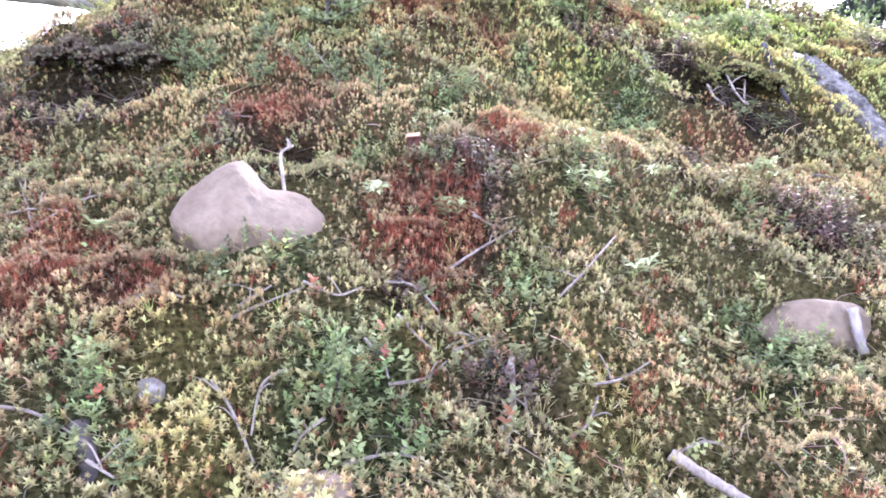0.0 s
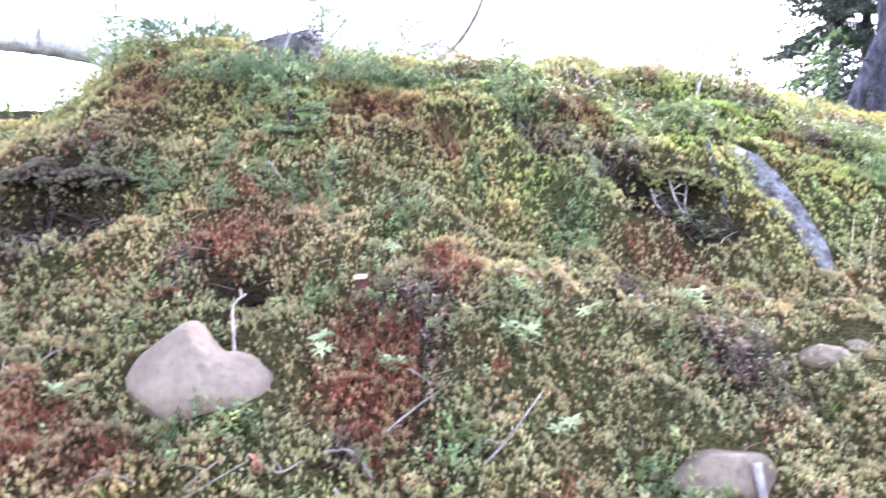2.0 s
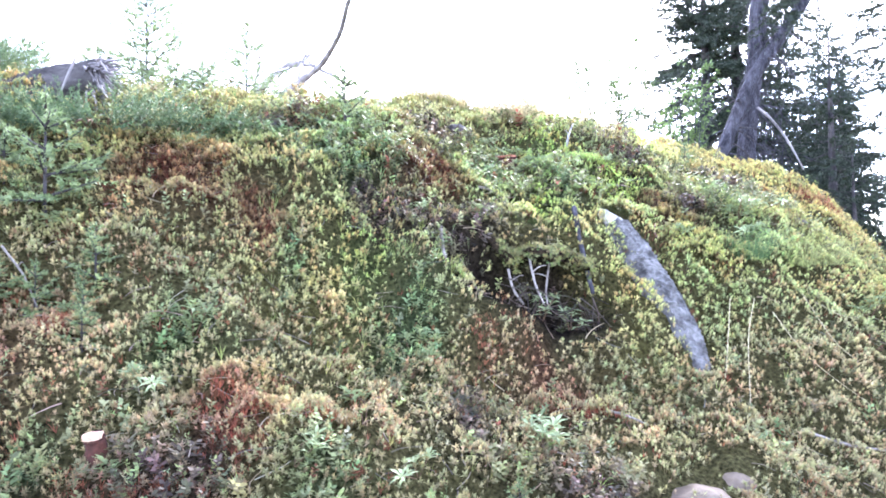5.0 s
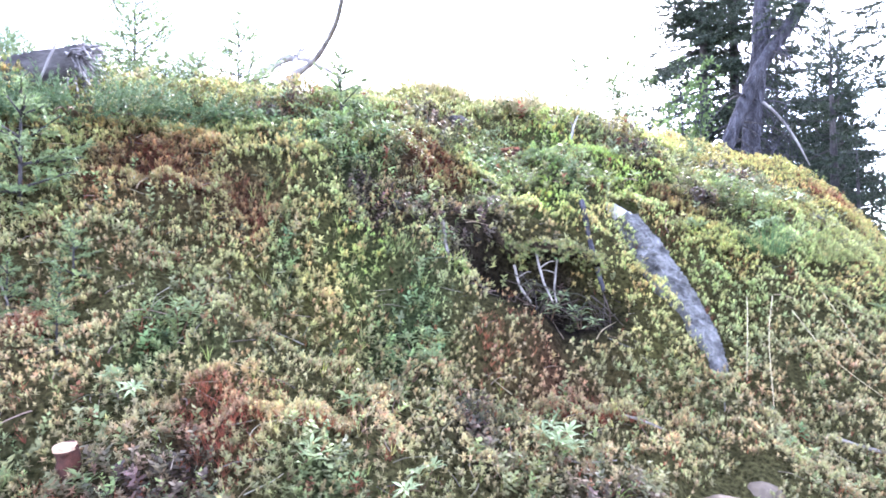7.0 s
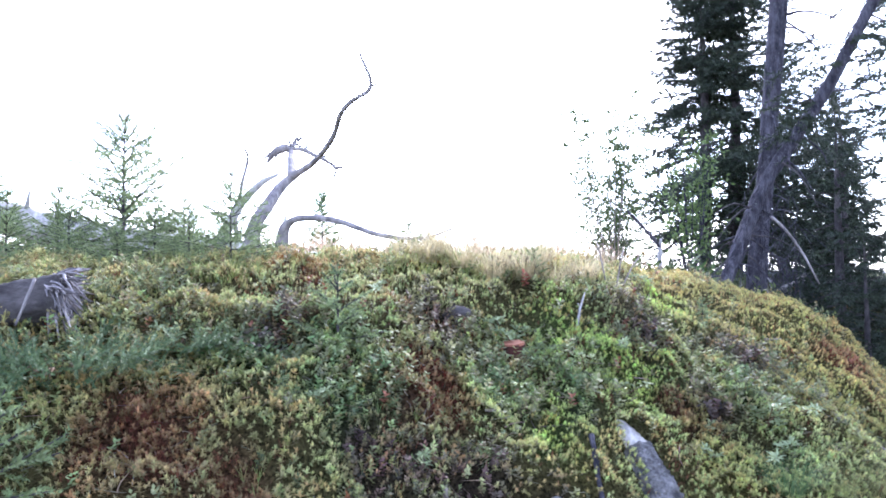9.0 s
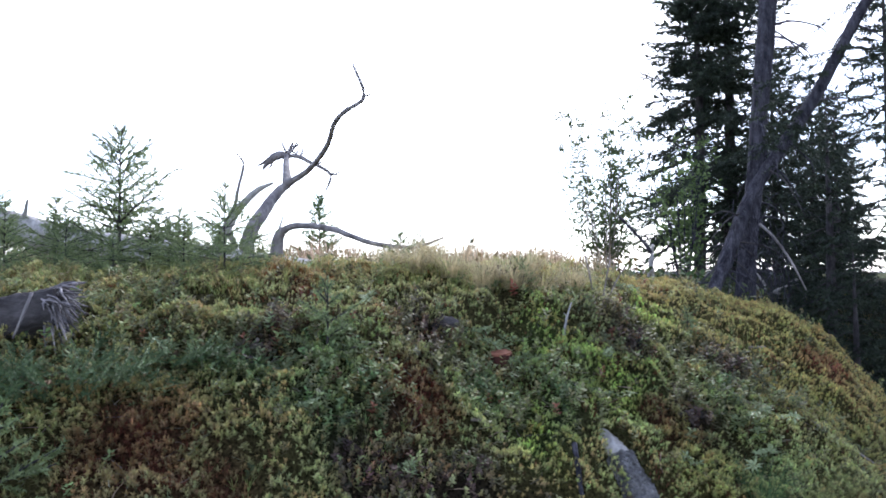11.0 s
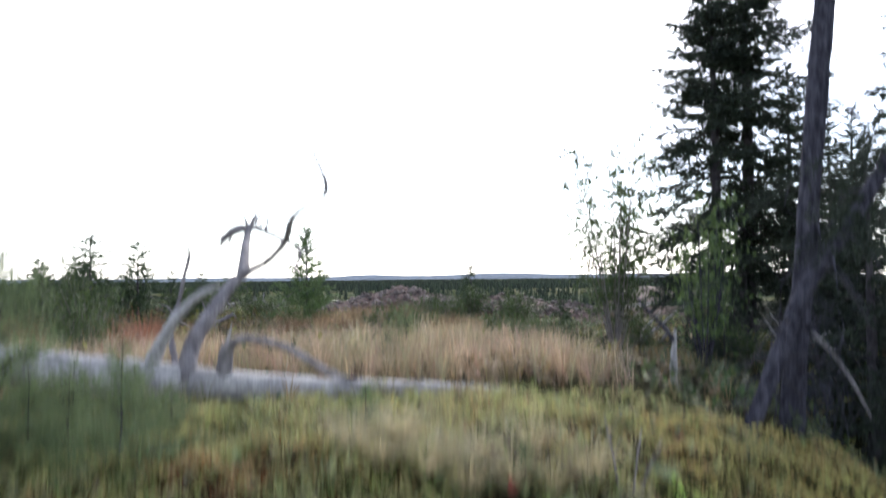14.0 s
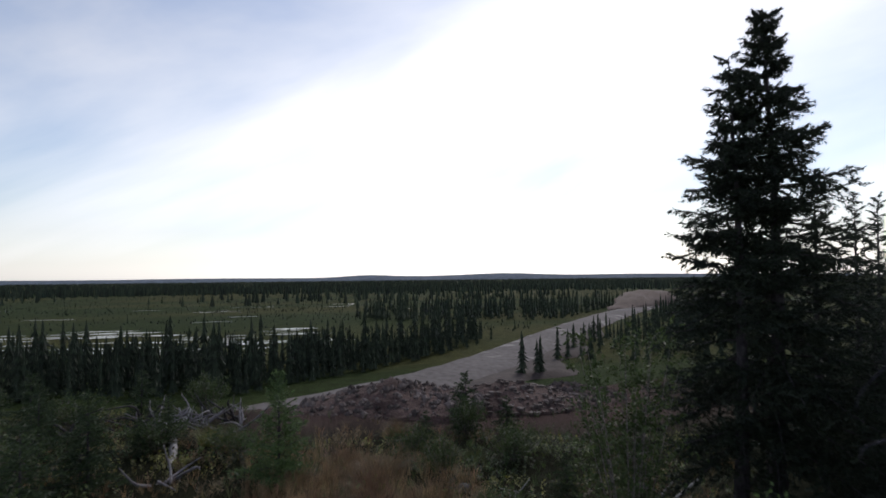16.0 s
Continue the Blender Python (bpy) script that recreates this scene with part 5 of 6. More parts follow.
# (6.2, 5.3) and (7.4, 6.2) stand out of view, closing off side light
for x, y, s, rz in [(5.6, 9.0, 0.24, 1.0), (6.6, 10.3, 0.28, 3.1), (7.2, 9.4, 0.3, 0.4), (6.1, 8.3, 0.22, 2.2), (7.8, 10.9, 0.3, 4.4), (6.9, 8.7, 0.26, 5.3), (6.0, 10.2, 0.24, 1.7), (8.6, 10.8, 0.32, 0.9), (8.2, 9.6, 0.9, 2.0), (9.4, 11.6, 0.9, 4.0), (8.4, 12.8, 0.45, 5.2), (5.2, 5.9, 0.55, 0.7), (6.2, 5.3, 0.8, 2.6), (7.4, 6.2, 0.9, 3.7), (10.8, 12.9, 1.0, 0.2), (12.0, 11.0, 1.0, 1.9), (10.0, 9.2, 1.0, 3.3), (12.2, 16.2, 0.9, 0.8)]:
    copy_thing(third, Matrix.LocRotScale(Vector(at_ground(x, y)), Euler((0, 0, rz)), None) @ Matrix.Scale(s, 4))
back = spruce("spruce_tree", at_ground(10.3, 10.8), spruce_parts(204, 6.5, 1.4, 84, clear=0.12, needle=0.09, wide=0.014, every=0.023, twigs=14, trunk_r=0.09, gap=0.08, low_gap=0.25), "dark spruce with open lower boughs", group="spruces behind the bank")
# (7.9, 5.9) is likewise an unseen tree that closes off side light
for src, x, y, s, rz in [(back, 9.4, 8.6, 0.8, 1.0), (back, 8.6, 7.4, 0.75, 4.0), (back, 11.8, 9.0, 1.0, 2.5), (back, 13.5, 12.5, 1.0, 1.2), (back, 6.9, 6.6, 0.62, 5.0), (back, 10.8, 14.5, 0.9, 3.0), (back, 7.9, 5.9, 0.75, 0.4), (back, 14.2, 9.8, 0.95, 4.4), (back, 13.0, 16.0, 0.8, 0.5), (back, 15.0, 17.5, 0.85, 1.7), (back, 15.8, 14.5, 0.85, 4.1), (back, 18.0, 15.5, 0.9, 5.0), (back, 12.2, 18.6, 0.6, 2.2), (back, 14.0, 20.5, 0.65, 3.3)]:
    copy_thing(src, Matrix.LocRotScale(Vector(at_ground(x, y)), Euler((0, 0, rz)), None) @ Matrix.Scale(s, 4))

# young spruces on and behind the bank
young = [spruce_parts(211, 1.0, 0.62, 80, clear=0.02, needle=0.017, wide=0.0026, every=0.0050, twigs=12, droop=0.06, rise=0.45, lift=0.4, trunk_r=0.011, gap=0.10, whorl=5),
         spruce_parts(212, 0.7, 0.46, 60, clear=0.02, needle=0.016, wide=0.0026, every=0.0050, twigs=11, droop=0.05, rise=0.45, lift=0.4, trunk_r=0.008, gap=0.10, whorl=5),
         spruce_parts(213, 0.3, 0.17, 20, clear=0.05, needle=0.015, wide=0.003, every=0.0034, twigs=8, whorl=4, droop=0.04, rise=0.45, lift=0.4, trunk_r=0.005, gap=0.1)]
sap = [spruce("young_spruce", at_ground(-0.62, 4.55), young[0], "airy young spruce with a long leading shoot", "spruce", "young spruces", M_SAPLING, s=0.88),
       spruce("young_spruce", at_ground(-0.01, 4.12), young[1], "bushy young spruce beside the fallen tree", "spruce", "young spruces", M_SAPLING, s=0.72),
       spruce("young_spruce", at_ground(0.92, 4.4), young[2], "knee-high spruce seedling on the crest", "spruce", "young spruces", M_SAPLING, s=0.95)]
for k, x, y, s in [(1, -0.8, 4.25, 0.55), (1, -0.3, 4.5, 0.6), (1, -1.1, 4.3, 0.6), (1, 0.1, 4.45, 0.4), (1, -0.55, 4.15, 0.4), (1, -0.12, 4.75, 0.5), (1, -1.45, 4.35, 0.6), (1, -0.22, 4.2, 0.5), (1, -0.42, 4.35, 0.5), (1, -0.95, 4.55, 0.7), (0, -1.35, 4.7, 0.6), (0, -1.6, 5.0, 0.65), (1, -1.75, 4.4, 0.8), (0, -2.2, 4.9, 0.8), (2, 0.49, 3.22, 1.15), (2, -0.46, 2.65, 1.3), (2, -0.38, 2.38, 0.55), (2, -0.65, 2.46, 0.55), (2, -0.20, 1.28, 0.5), (2, -0.86, 2.29, 0.4), (2, -0.22, 2.26, 0.5), (2, 1.5, 3.92, 0.7), (2, 0.3, 2.95, 0.4), (2, 2.38, 3.85, 0.6), (2, -0.25, 2.36, 0.45), (2, 0.86, 1.95, 0.35), (1, 1.5, 7.5, 0.7), (2, -0.62, 2.75, 0.7), (2, -0.20, 1.27, 0.5), (2, -0.51, 1.09, 0.3), (2, -0.91, 2.37, 0.6), (2, -0.81, 2.33, 0.55), (2, -0.24, 2.43, 0.6), (2, -0.62, 2.28, 0.5), (2, -0.48, 2.36, 0.5), (2, -0.62, 1.19, 0.3), (2, -0.05, 1.53, 0.3)]:
    copy_thing(sap[k], Matrix.LocRotScale(Vector(at_ground(x, y)), Euler((0, 0, x * 7)), None) @ Matrix.Scale(s / sap[k].scale[0], 4))


# ---------------------------------------------------------------- dead trunk and leaning tree
snag2 = empty("dead_tree", (3.78, 5.35, 2.40), "broken-topped dead spruce trunk with bare twigs", "dead tree")
so = np.array([3.78, 5.35, 2.40])
pts = [(3.74, 5.38, 2.30), (3.79, 5.35, 2.97), (3.86, 5.35, 3.41), (3.95, 5.35, 4.2), (4.08, 5.35, 5.21), (4.22, 5.35, 5.92), (4.30, 5.35, 6.6), (4.345, 5.35, 7.13)]
limb("trunk", pts, (0.08, 0.066, 0.064, 0.066, 0.065, 0.066, 0.064, 0.062), 18, 70, M_BARK, 130, snag2, so)
rr = np.random.default_rng(140)
tc = curve(pts, 100)
for i in range(34):
    a = tc[int(rr.uniform(8, 90))]
    az, l = rr.random() * 6.28, rr.uniform(0.15, 0.5)
    d = np.array([math.cos(az), math.sin(az), rr.uniform(-0.5, 0.3)]) * l
    w = np.array([0, 0, -0.25 * l])
    limb("dead_branch", [a, a + d * 0.5, a + d + w, a + d * 1.1 + 1.9 * w], (0.012, 0.008, 0.005, 0.002), 5, 10, M_BARK, 150 + i, snag2, so)
top = np.array([4.34, 5.35, 7.0])
limb("dead_branch", [top, top + (0.15, 0, 0.02), top + (0.38, 0, -0.06), top + (0.55, 0.02, 0.02)], (0.024, 0.02, 0.014, 0.006), 7, 16, M_BARK, 190, snag2, so)
wisps = []
for i in range(60):
    p = top + np.array([rr.uniform(0.1, 0.6), rr.normal(0, 0.02), rr.uniform(-0.06, 0.03)])
    wisps.append(tube([p, p + (rr.normal(0, 0.03), rr.normal(0, 0.02), -0.06), p + (rr.normal(0, 0.04), 0, -rr.uniform(0.08, 0.2))], (0.005, 0.004, 0.001), 3, 5, 0.1, i))
v, t = join(wisps)
obj("lichen", v - so, t, M_BARK, snag2, label="hanging grey beard lichen")

lean_tree = empty("leaning_tree", (3.33, 5.2, 2.42), "leaning grey-barked spruce with tangled dead twigs", "tree")
lo = np.array([3.33, 5.2, 2.42])
lp = [(3.27, 5.17, 2.34), (3.35, 5.18, 2.48), (3.49, 5.2, 2.74), (3.60, 5.2, 2.98), (3.75, 5.2, 3.28), (3.98, 5.15, 3.62), (4.26, 5.1, 4.05), (4.62, 5.0, 4.73), (5.1, 4.95, 5.4), (5.5, 4.95, 6.1)]
limb("trunk", lp, (0.065, 0.05, 0.05, 0.052, 0.05, 0.048, 0.045, 0.04, 0.03, 0.012), 14, 70, M_BARK, 200, lean_tree, lo)
lc = curve(lp, 100)
for i in range(30):
    a = lc[int(rr.uniform(8, 75))]
    az, l = rr.random() * 6.28, rr.uniform(0.2, 0.6)
    d = np.array([math.cos(az), math.sin(az) * 0.8, rr.uniform(-0.6, 0.3)]) * l
    limb("dead_branch", [a, a + d * 0.5 + (0, 0, -0.02), a + d + (0, 0, -0.3 * l)], (0.009, 0.006, 0.002), 5, 9, M_TRUNK if i % 3 == 0 else M_BARK, 220 + i, lean_tree, lo)
axes = []
for i in range(26):
    a = lc[int(rr.uniform(56, 99))]
    az, l = rr.random() * 6.28, rr.uniform(0.5, 1.3)
    d = np.array([math.cos(az), math.sin(az), -0.15]) * l
    p = [a + d * f + np.array([0, 0, -0.35 * l * f * f]) for f in np.linspace(0, 1, 6)]
    for q in range(5):
        axes.append((p[q], p[q + 1]))
        for g in range(5):
            c = p[q] + (p[q + 1] - p[q]) * rr.random()
            e = np.array([d[0] + rr.normal(0, 0.5), d[1] + rr.normal(0, 0.5), -0.35])
            axes.append((c, c + e / np.linalg.norm(e) * rr.uniform(0.1, 0.3)))
v, t = needles(axes, 0.04, 0.005, 0.010, rr)
obj("crown", v - lo, t, M_NEEDLE, lean_tree)
rr2 = np.random.default_rng(275)
tangle = []
for i in range(90):
    p = np.array([rr2.uniform(3.55, 3.95), rr2.uniform(5.0, 5.25), rr2.uniform(2.55, 3.25)])
    d = np.array([rr2.normal(0, 0.16), rr2.normal(0, 0.06), -rr2.uniform(0.08, 0.38)])
    k = rr2.normal(0, 0.05, 3)
    tangle.append(tube([p, p + d * 0.5 + k, p + d], (0.003, 0.0025, 0.001), 4, 6, 0.1, i))
v, t = join(tangle)
obj("twig_tangle", v - lo, t, M_BARK, lean_tree, label="grey tangle of fine dead twigs")
limb("dead_branch", [(3.70, 5.1, 3.0), (3.78, 5.05, 2.9), (3.88, 5.0, 2.72), (3.98, 4.97, 2.50)], (0.012, 0.010, 0.008, 0.005), 6, 14, M_LIMB, 260, lean_tree, lo)

stake = empty("dead_stub", at_ground(3.54, 6.5), "thin grey dead stub beside the bushes", "dead stub")
v, t = tube([(0, 0, -0.1), (0.01, 0, 0.2), (0.03, 0, 0.42)], (0.035, 0.028, 0.01), 9, 14, 0.1, 270, ridge=0.1)
obj("stem", v, t, M_SILVER, stake, smooth=True)
v, t = tube([(0.02, 0, 0.34), (-0.1, 0, 0.48), (-0.30, 0, 0.68)], (0.018, 0.016, 0.010), 8, 14, 0.1, 271)
obj("branch", v, t, M_BARK, stake, smooth=True)


# ---------------------------------------------------------------- leafy bushes
def bush(name, place, H, R, stems, leaves, leaf, label, mat, seed, category="bush", group="", upright=0.5, s=1.0):
    """Several slender stems with twigs, and small folded leaves along the twigs."""
    r = np.random.default_rng(seed)
    ob = empty(name, place, label, category, group, 0.0, s)
    wood, lv, lt = [], [], []
    spots = []
    for i in range(stems):
        az, q = r.random() * 6.28, R * math.sqrt(r.random())
        h = H * r.uniform(0.6, 1.0)
        tip = np.array([math.cos(az) * q, math.sin(az) * q, h])
        base = np.array([math.cos(az), math.sin(az), 0]) * q * 0.15 * (1 - upright)
        mid = base + (tip - base) * 0.5 + np.array([math.cos(az), math.sin(az), 0]) * q * 0.12 * (1 - upright)
        wood.append(tube([base + (0, 0, -0.05), mid, tip], (0.006 * H ** 0.5 + 0.004, 0.005 * H ** 0.5, 0.0015), 4, 6, 0.1, i))
        c = curve([base, mid, tip], 12)
        for k in range(3, 12):
            for m in range(1 + k % 2):
                d = np.array([r.normal(), r.normal(), r.uniform(0.1, 0.9)])
                d *= R * r.uniform(0.2, 0.65) * (1.15 - k / 14) / np.linalg.norm(d)
                wood.append(tube([c[k], c[k] + d], (0.003, 0.001), 3, 2, 0.0, k))
                spots.append((c[k], d))
    for a, d in list(spots):
        for m in range(5):
            e = d + r.normal(0, 0.6, 3) * np.linalg.norm(d)
            spots.append((a + d * r.uniform(0, 0.7), e))
    spots_a, spots_d = np.array([q[0] for q in spots]), np.array([q[1] for q in spots])
    k = r.integers(0, len(spots), leaves)
    p = spots_a[k] + spots_d[k] * r.uniform(0.15, 1.1, (leaves, 1))
    d = spots_d[k] / (np.linalg.norm(spots_d[k], axis=1, keepdims=True) + 1e-9) + r.normal(0, 0.7, (leaves, 3))
    d /= np.linalg.norm(d, axis=1, keepdims=True)
    w = np.cross(d, r.standard_normal((leaves, 3)))
    w /= np.linalg.norm(w, axis=1, keepdims=True) + 1e-9
    l = leaf * r.uniform(0.6, 1.2, (leaves, 1))
    v = np.stack([p, p + d * l * 0.5 + w * l * 0.26, p + d * l, p + d * l * 0.5 - w * l * 0.26], 1).reshape(-1, 3)
    b = np.arange(leaves) * 4
    t = np.concatenate([np.stack([b, b + 1, b + 2], -1), np.stack([b, b + 2, b + 3], -1)])
    obj("stem_frame", *join(wood), M_TWIG if mat is not M_LEAF else M_BARK, ob, smooth=True)
    obj("foliage", v, t, mat, ob)
    return ob


bush("alder_bush", at_ground(4.56, 7.7), 1.75, 0.36, 14, 1900, 0.055, "fresh green leafy alder bush before the spruces", M_LEAF, 301)
willow = bush("willow_tree", at_ground(4.95, 10.65), 3.05, 0.75, 22, 8500, 0.058, "tall sparse young willow with small narrow leaves", M_DULL, 302, "willow", upright=0.9)
low = [bush("low_bush", at_ground(-2.5, 12.0), 0.95, 0.55, 18, 3000, 0.05, "rounded dark green bush on the plateau", M_DULL, 304, group="plateau bushes"),
       bush("low_bush", at_ground(5.0, 16.0), 0.7, 0.7, 18, 3000, 0.05, "spreading dull green bush at the edge of the gravel", M_DULL, 305, group="plateau bushes")]
for k, x, y, s in [(0, -3.6, 14.2, 1.2), (1, -2.1, 17.6, 1.0), (0, -5.2, 16.5, 1.1), (1, 3.0, 16.4, 0.8), (0, 3.4, 15.0, 0.7), (1, -0.4, 16.8, 0.8), (1, 3.9, 12.6, 0.8), (0, 5.6, 11.2, 0.65), (1, -6.5, 13.0, 1.2), (0, -8.5, 17.5, 1.3), (1, -4.4, 20.5, 1.2), (0, -1.8, 22.0, 1.1), (1, -10.5, 19.0, 1.4), (0, 6.1, 9.3, 0.55), (1, 1.7, 9.3, 0.7), (0, -1.4, 8.0, 0.6), (1, 2.9, 8.0, 0.6), (0, 4.5, 18.2, 0.9), (1, -7.0, 21.0, 1.2)]:
    copy_thing(low[k], Matrix.LocRotScale(Vector(at_ground(x, y)), Euler((0, 0, x * 3)), None) @ Matrix.Scale(s, 4))
larch = spruce("young_larch", at_ground(0.5, 14.8), spruce_parts(221, 1.9, 0.75, 90, clear=0.03, needle=0.06, wide=0.010, every=0.02, twigs=13, droop=0.05, trunk_r=0.024, rise=0.4, lift=0.3, gap=0.15), "soft green young larch on the plateau", "larch", mat=M_LARCH)
plateau_fir = spruce("young_spruce", at_ground(-2.6, 15.0), spruce_parts(222, 1.6, 0.85, 54, clear=0.0, needle=0.06, wide=0.010, every=0.016, twigs=11, droop=0.10, trunk_r=0.025, gap=0.08), "dense dark young spruce on the plateau", "spruce", "plateau young spruces", M_FIR)
for x, y, s in [(-2.7, 12.6, 1.0), (-2.9, 15.6, 0.7), (-4.3, 17.6, 0.9), (-4.9, 18.8, 1.0), (-2.3, 17.2, 0.5), (-3.5, 13.0, 0.75), (-5.0, 14.6, 0.8), (-1.9, 17.8, 0.7), (-6.4, 12.2, 0.8), (3.4, 17.0, 0.45), (5.2, 13.5, 0.5), (4.6, 18.6, 0.9), (-7.2, 16.0, 1.1), (-3.3, 21.5, 0.8), (5.6, 18.6, 0.55), (-9.6, 21.6, 1.2), (-6.0, 19.6, 0.9)]:
    copy_thing(plateau_fir, Matrix.LocRotScale(Vector(at_ground(x, y)), Euler((0, 0, x)), None) @ Matrix.Scale(s, 4))

# Labrador tea: short stems with whorls of long narrow leaves
def labrador(seed):
    """A list of (stem, whorl) pairs."""
    r = np.random.default_rng(seed)
    made = []
    for i in range(2 + seed % 2):
        tip = np.array([r.normal(0, 0.04), r.normal(0, 0.04), r.uniform(0.035, 0.075)])
        wood = tube([(0, 0, -0.01), tip * 0.5 + r.normal(0, 0.006, 3), tip], (0.002, 0.0018, 0.0014), 5, 6, 0.1, i)
        v, t = [], []
        for n in range(15):
            f = 1.0 if n < 9 else r.uniform(0.6, 0.95)
            a, e = n * 2.4, r.uniform(-0.1, 0.8)
            d = np.array([math.cos(a) * math.cos(e), math.sin(a) * math.cos(e), math.sin(e)])
            w = np.cross(d, (0, 0, 1.0))
            w = w / np.linalg.norm(w) * 0.0048
            l, c, k = r.uniform(0.024, 0.042), tip * f, len(v)
            lift = np.array([0, 0, 0.0025])
            v += [c, c + d * l * 0.5 + w + lift, c + d * l * 0.55, c + d * l * 0.5 - w + lift, c + d * l + (0, 0, -0.004)]
            t += [(k, k + 1, k + 2), (k, k + 2, k + 3), (k + 1, k + 4, k + 2), (k + 2, k + 4, k + 3)]
        made.append((wood, (np.array(v), np.array(t))))
    return made


M_TEA = material("labrador_tea_leaves", (0.16, 0.21, 0.10), (0.30, 0.35, 0.19), 12.0, 80.0, 0.45, 0.0, thin=0.3, rnd=0.25)
M_STEM = material("brown_stems", (0.09, 0.055, 0.035), (0.16, 0.10, 0.06), 30.0, 120.0, 0.8, 0.2, 0.002)
teas = []
for k in range(3):
    ob = empty("labrador_tea", at_ground((1.28, 1.42, 1.64)[k], (3.34, 3.28, 3.28)[k]), "Labrador tea sprig with pale narrow leaves", "shrub", "Labrador tea plants")
    for wood, whorl in labrador(k + 1):
        stem = obj("stem", *wood, M_STEM, ob, smooth=True)
        obj("leaf_whorl", *whorl, M_TEA, stem)
    teas.append(ob)
rr = np.random.default_rng(400)
spots = [(1.27, 3.53), (1.32, 3.43), (1.47, 3.42), (1.58, 3.47), (1.72, 3.46), (1.62, 3.32), (1.4, 3.34), (1.23, 3.6), (1.35, 3.57), (2.09, 3.2), (2.17, 3.17), (2.31, 3.2), (2.21, 3.12), (2.29, 2.97), (2.19, 3.01), (-0.11, 3.25), (0.06, 3.18), (0.46, 2.95), (-0.1, 3.03), (0.72, 2.86)]
spots += [(1.215, 3.39), (1.3, 3.38), (0.44, 2.95), (0.71, 2.48), (0.65, 2.37), (-0.25, 2.34), (-0.1, 2.15), (0.05, 2.3), (0.5, 2.1), (0.62, 2.0), (0.4, 1.8), (0.95, 2.85)]
spots += [(rr.uniform(-0.9, 2.8), rr.uniform(1.5, 4.2)) for _ in range(30)]
for i, (x, y) in enumerate(spots):
    if y < 0.9 + 0.3 * x:
        continue
    copy_thing(teas[i % 3], Matrix.LocRotScale(Vector(at_ground(x, y)), Euler((0.3, 0.1 * math.sin(i), i * 1.7)), None) @ Matrix.Scale(0.9 + 0.5 * rr.random(), 4))

for x, y, s in [(1.13, 2.62, 1.2), (1.24, 2.61, 1.15)]:
    copy_thing(teas[0], Matrix.LocRotScale(Vector(at_ground(x, y, -0.02)), Euler((0.1, 0.1, x * 9)), None) @ Matrix.Scale(s, 4))

# low creeping juniper on the crest
def juniper(place, half, n, label, seed, turn=0.0):
    r = np.random.default_rng(seed)
    ob = empty("creeping_juniper", place, label, "juniper", "junipers on the bank", turn)
    axes, wood = [], []
    for i in range(n):
        a, q = r.random() * 6.28, math.sqrt(r.random())
        x0, y0 = half[0] * q * math.cos(a), half[1] * q * math.sin(a)
        zz = half[2] * (1 - 0.6 * q * q)
        d = np.array([math.cos(a) + r.normal(0, 0.4), math.sin(a) * 0.6 - 0.5 + r.normal(0, 0.3), r.uniform(0.1, 0.8)])
        d /= np.linalg.norm(d)
        l = r.uniform(0.09, 0.18)
        b = np.array([x0, y0, zz - 0.05])
        axes.append((b, b + d * l))
        if i % 6 == 0:
            wood.append(tube([(x0 * 0.3, y0 * 0.3, -0.03), (x0 * 0.7, y0 * 0.7, zz * 0.5), tuple(b)], (0.005, 0.004, 0.002), 4, 5, 0.1, i))
        for g in range(5):
            c = b + d * l * r.uniform(0.2, 0.9)
            e = d + r.normal(0, 0.6, 3)
            axes.append((c, c + e / np.linalg.norm(e) * l * 0.5))
    obj("stem_frame", *join(wood), M_STEM, ob, smooth=True)
    obj("crown", *needles(axes, 0.014, 0.0019, 0.0032, r), M_JUNIPER, ob)
    return ob


M_JUNIPER = material("juniper_needles", (0.06, 0.105, 0.048), (0.12, 0.17, 0.08), 6.0, 50.0, 0.55, 0.0, thin=0.3, rnd=0.3)
juniper(at_ground(-0.42, 3.06), (0.28, 0.16, 0.09), 95, "dense blue-green creeping juniper on the crest", 551)
juniper(at_ground(-0.72, 3.0), (0.28, 0.16, 0.08), 80, "dense blue-green creeping juniper on the crest", 552)
juniper(at_ground(-0.05, 3.30), (0.20, 0.12, 0.05), 40, "low blue-green creeping juniper in the heath", 553)
juniper(at_ground(-1.15, 3.45), (0.3, 0.2, 0.16), 130, "dense blue-green creeping juniper on the crest", 554)

# drooping sedge clumps
def sedge(place, n, L, mat_col, label, seed, width=0.0016, out=0.6, spread=0.03):
    r = np.random.default_rng(seed)
    v, t = [], []
    for i in range(n):
        az, l = r.random() * 6.28, L * r.uniform(0.5, 1.15)
        d = np.array([math.cos(az), math.sin(az), 0])
        w = np.array([-d[1], d[0], 0]) * width
        b = d * spread * r.random() ** 0.6
        k, sdr = len(v), r.uniform(0.3, 1.0) * out
        for f in np.linspace(0, 1, 6):
            c = b + d * l * sdr * f ** 1.3 + np.array([0, 0, l * (0.9 * f - 0.75 * sdr * f ** 2.2)])
            v += [c - w * (1.02 - f), c + w * (1.02 - f)]
        for q in range(5):
            t += [(k + 2 * q, k + 2 * q + 1, k + 2 * q + 3), (k + 2 * q, k + 2 * q + 3, k + 2 * q + 2)]
    ob = obj("grass_clump", np.array(v), np.array(t), M_PLANT, col=np.tile(mat_col, (len(v), 1)))
    ob.matrix_basis = pose(*place)
    return tagged(ob, label, "grass", "grass clumps")


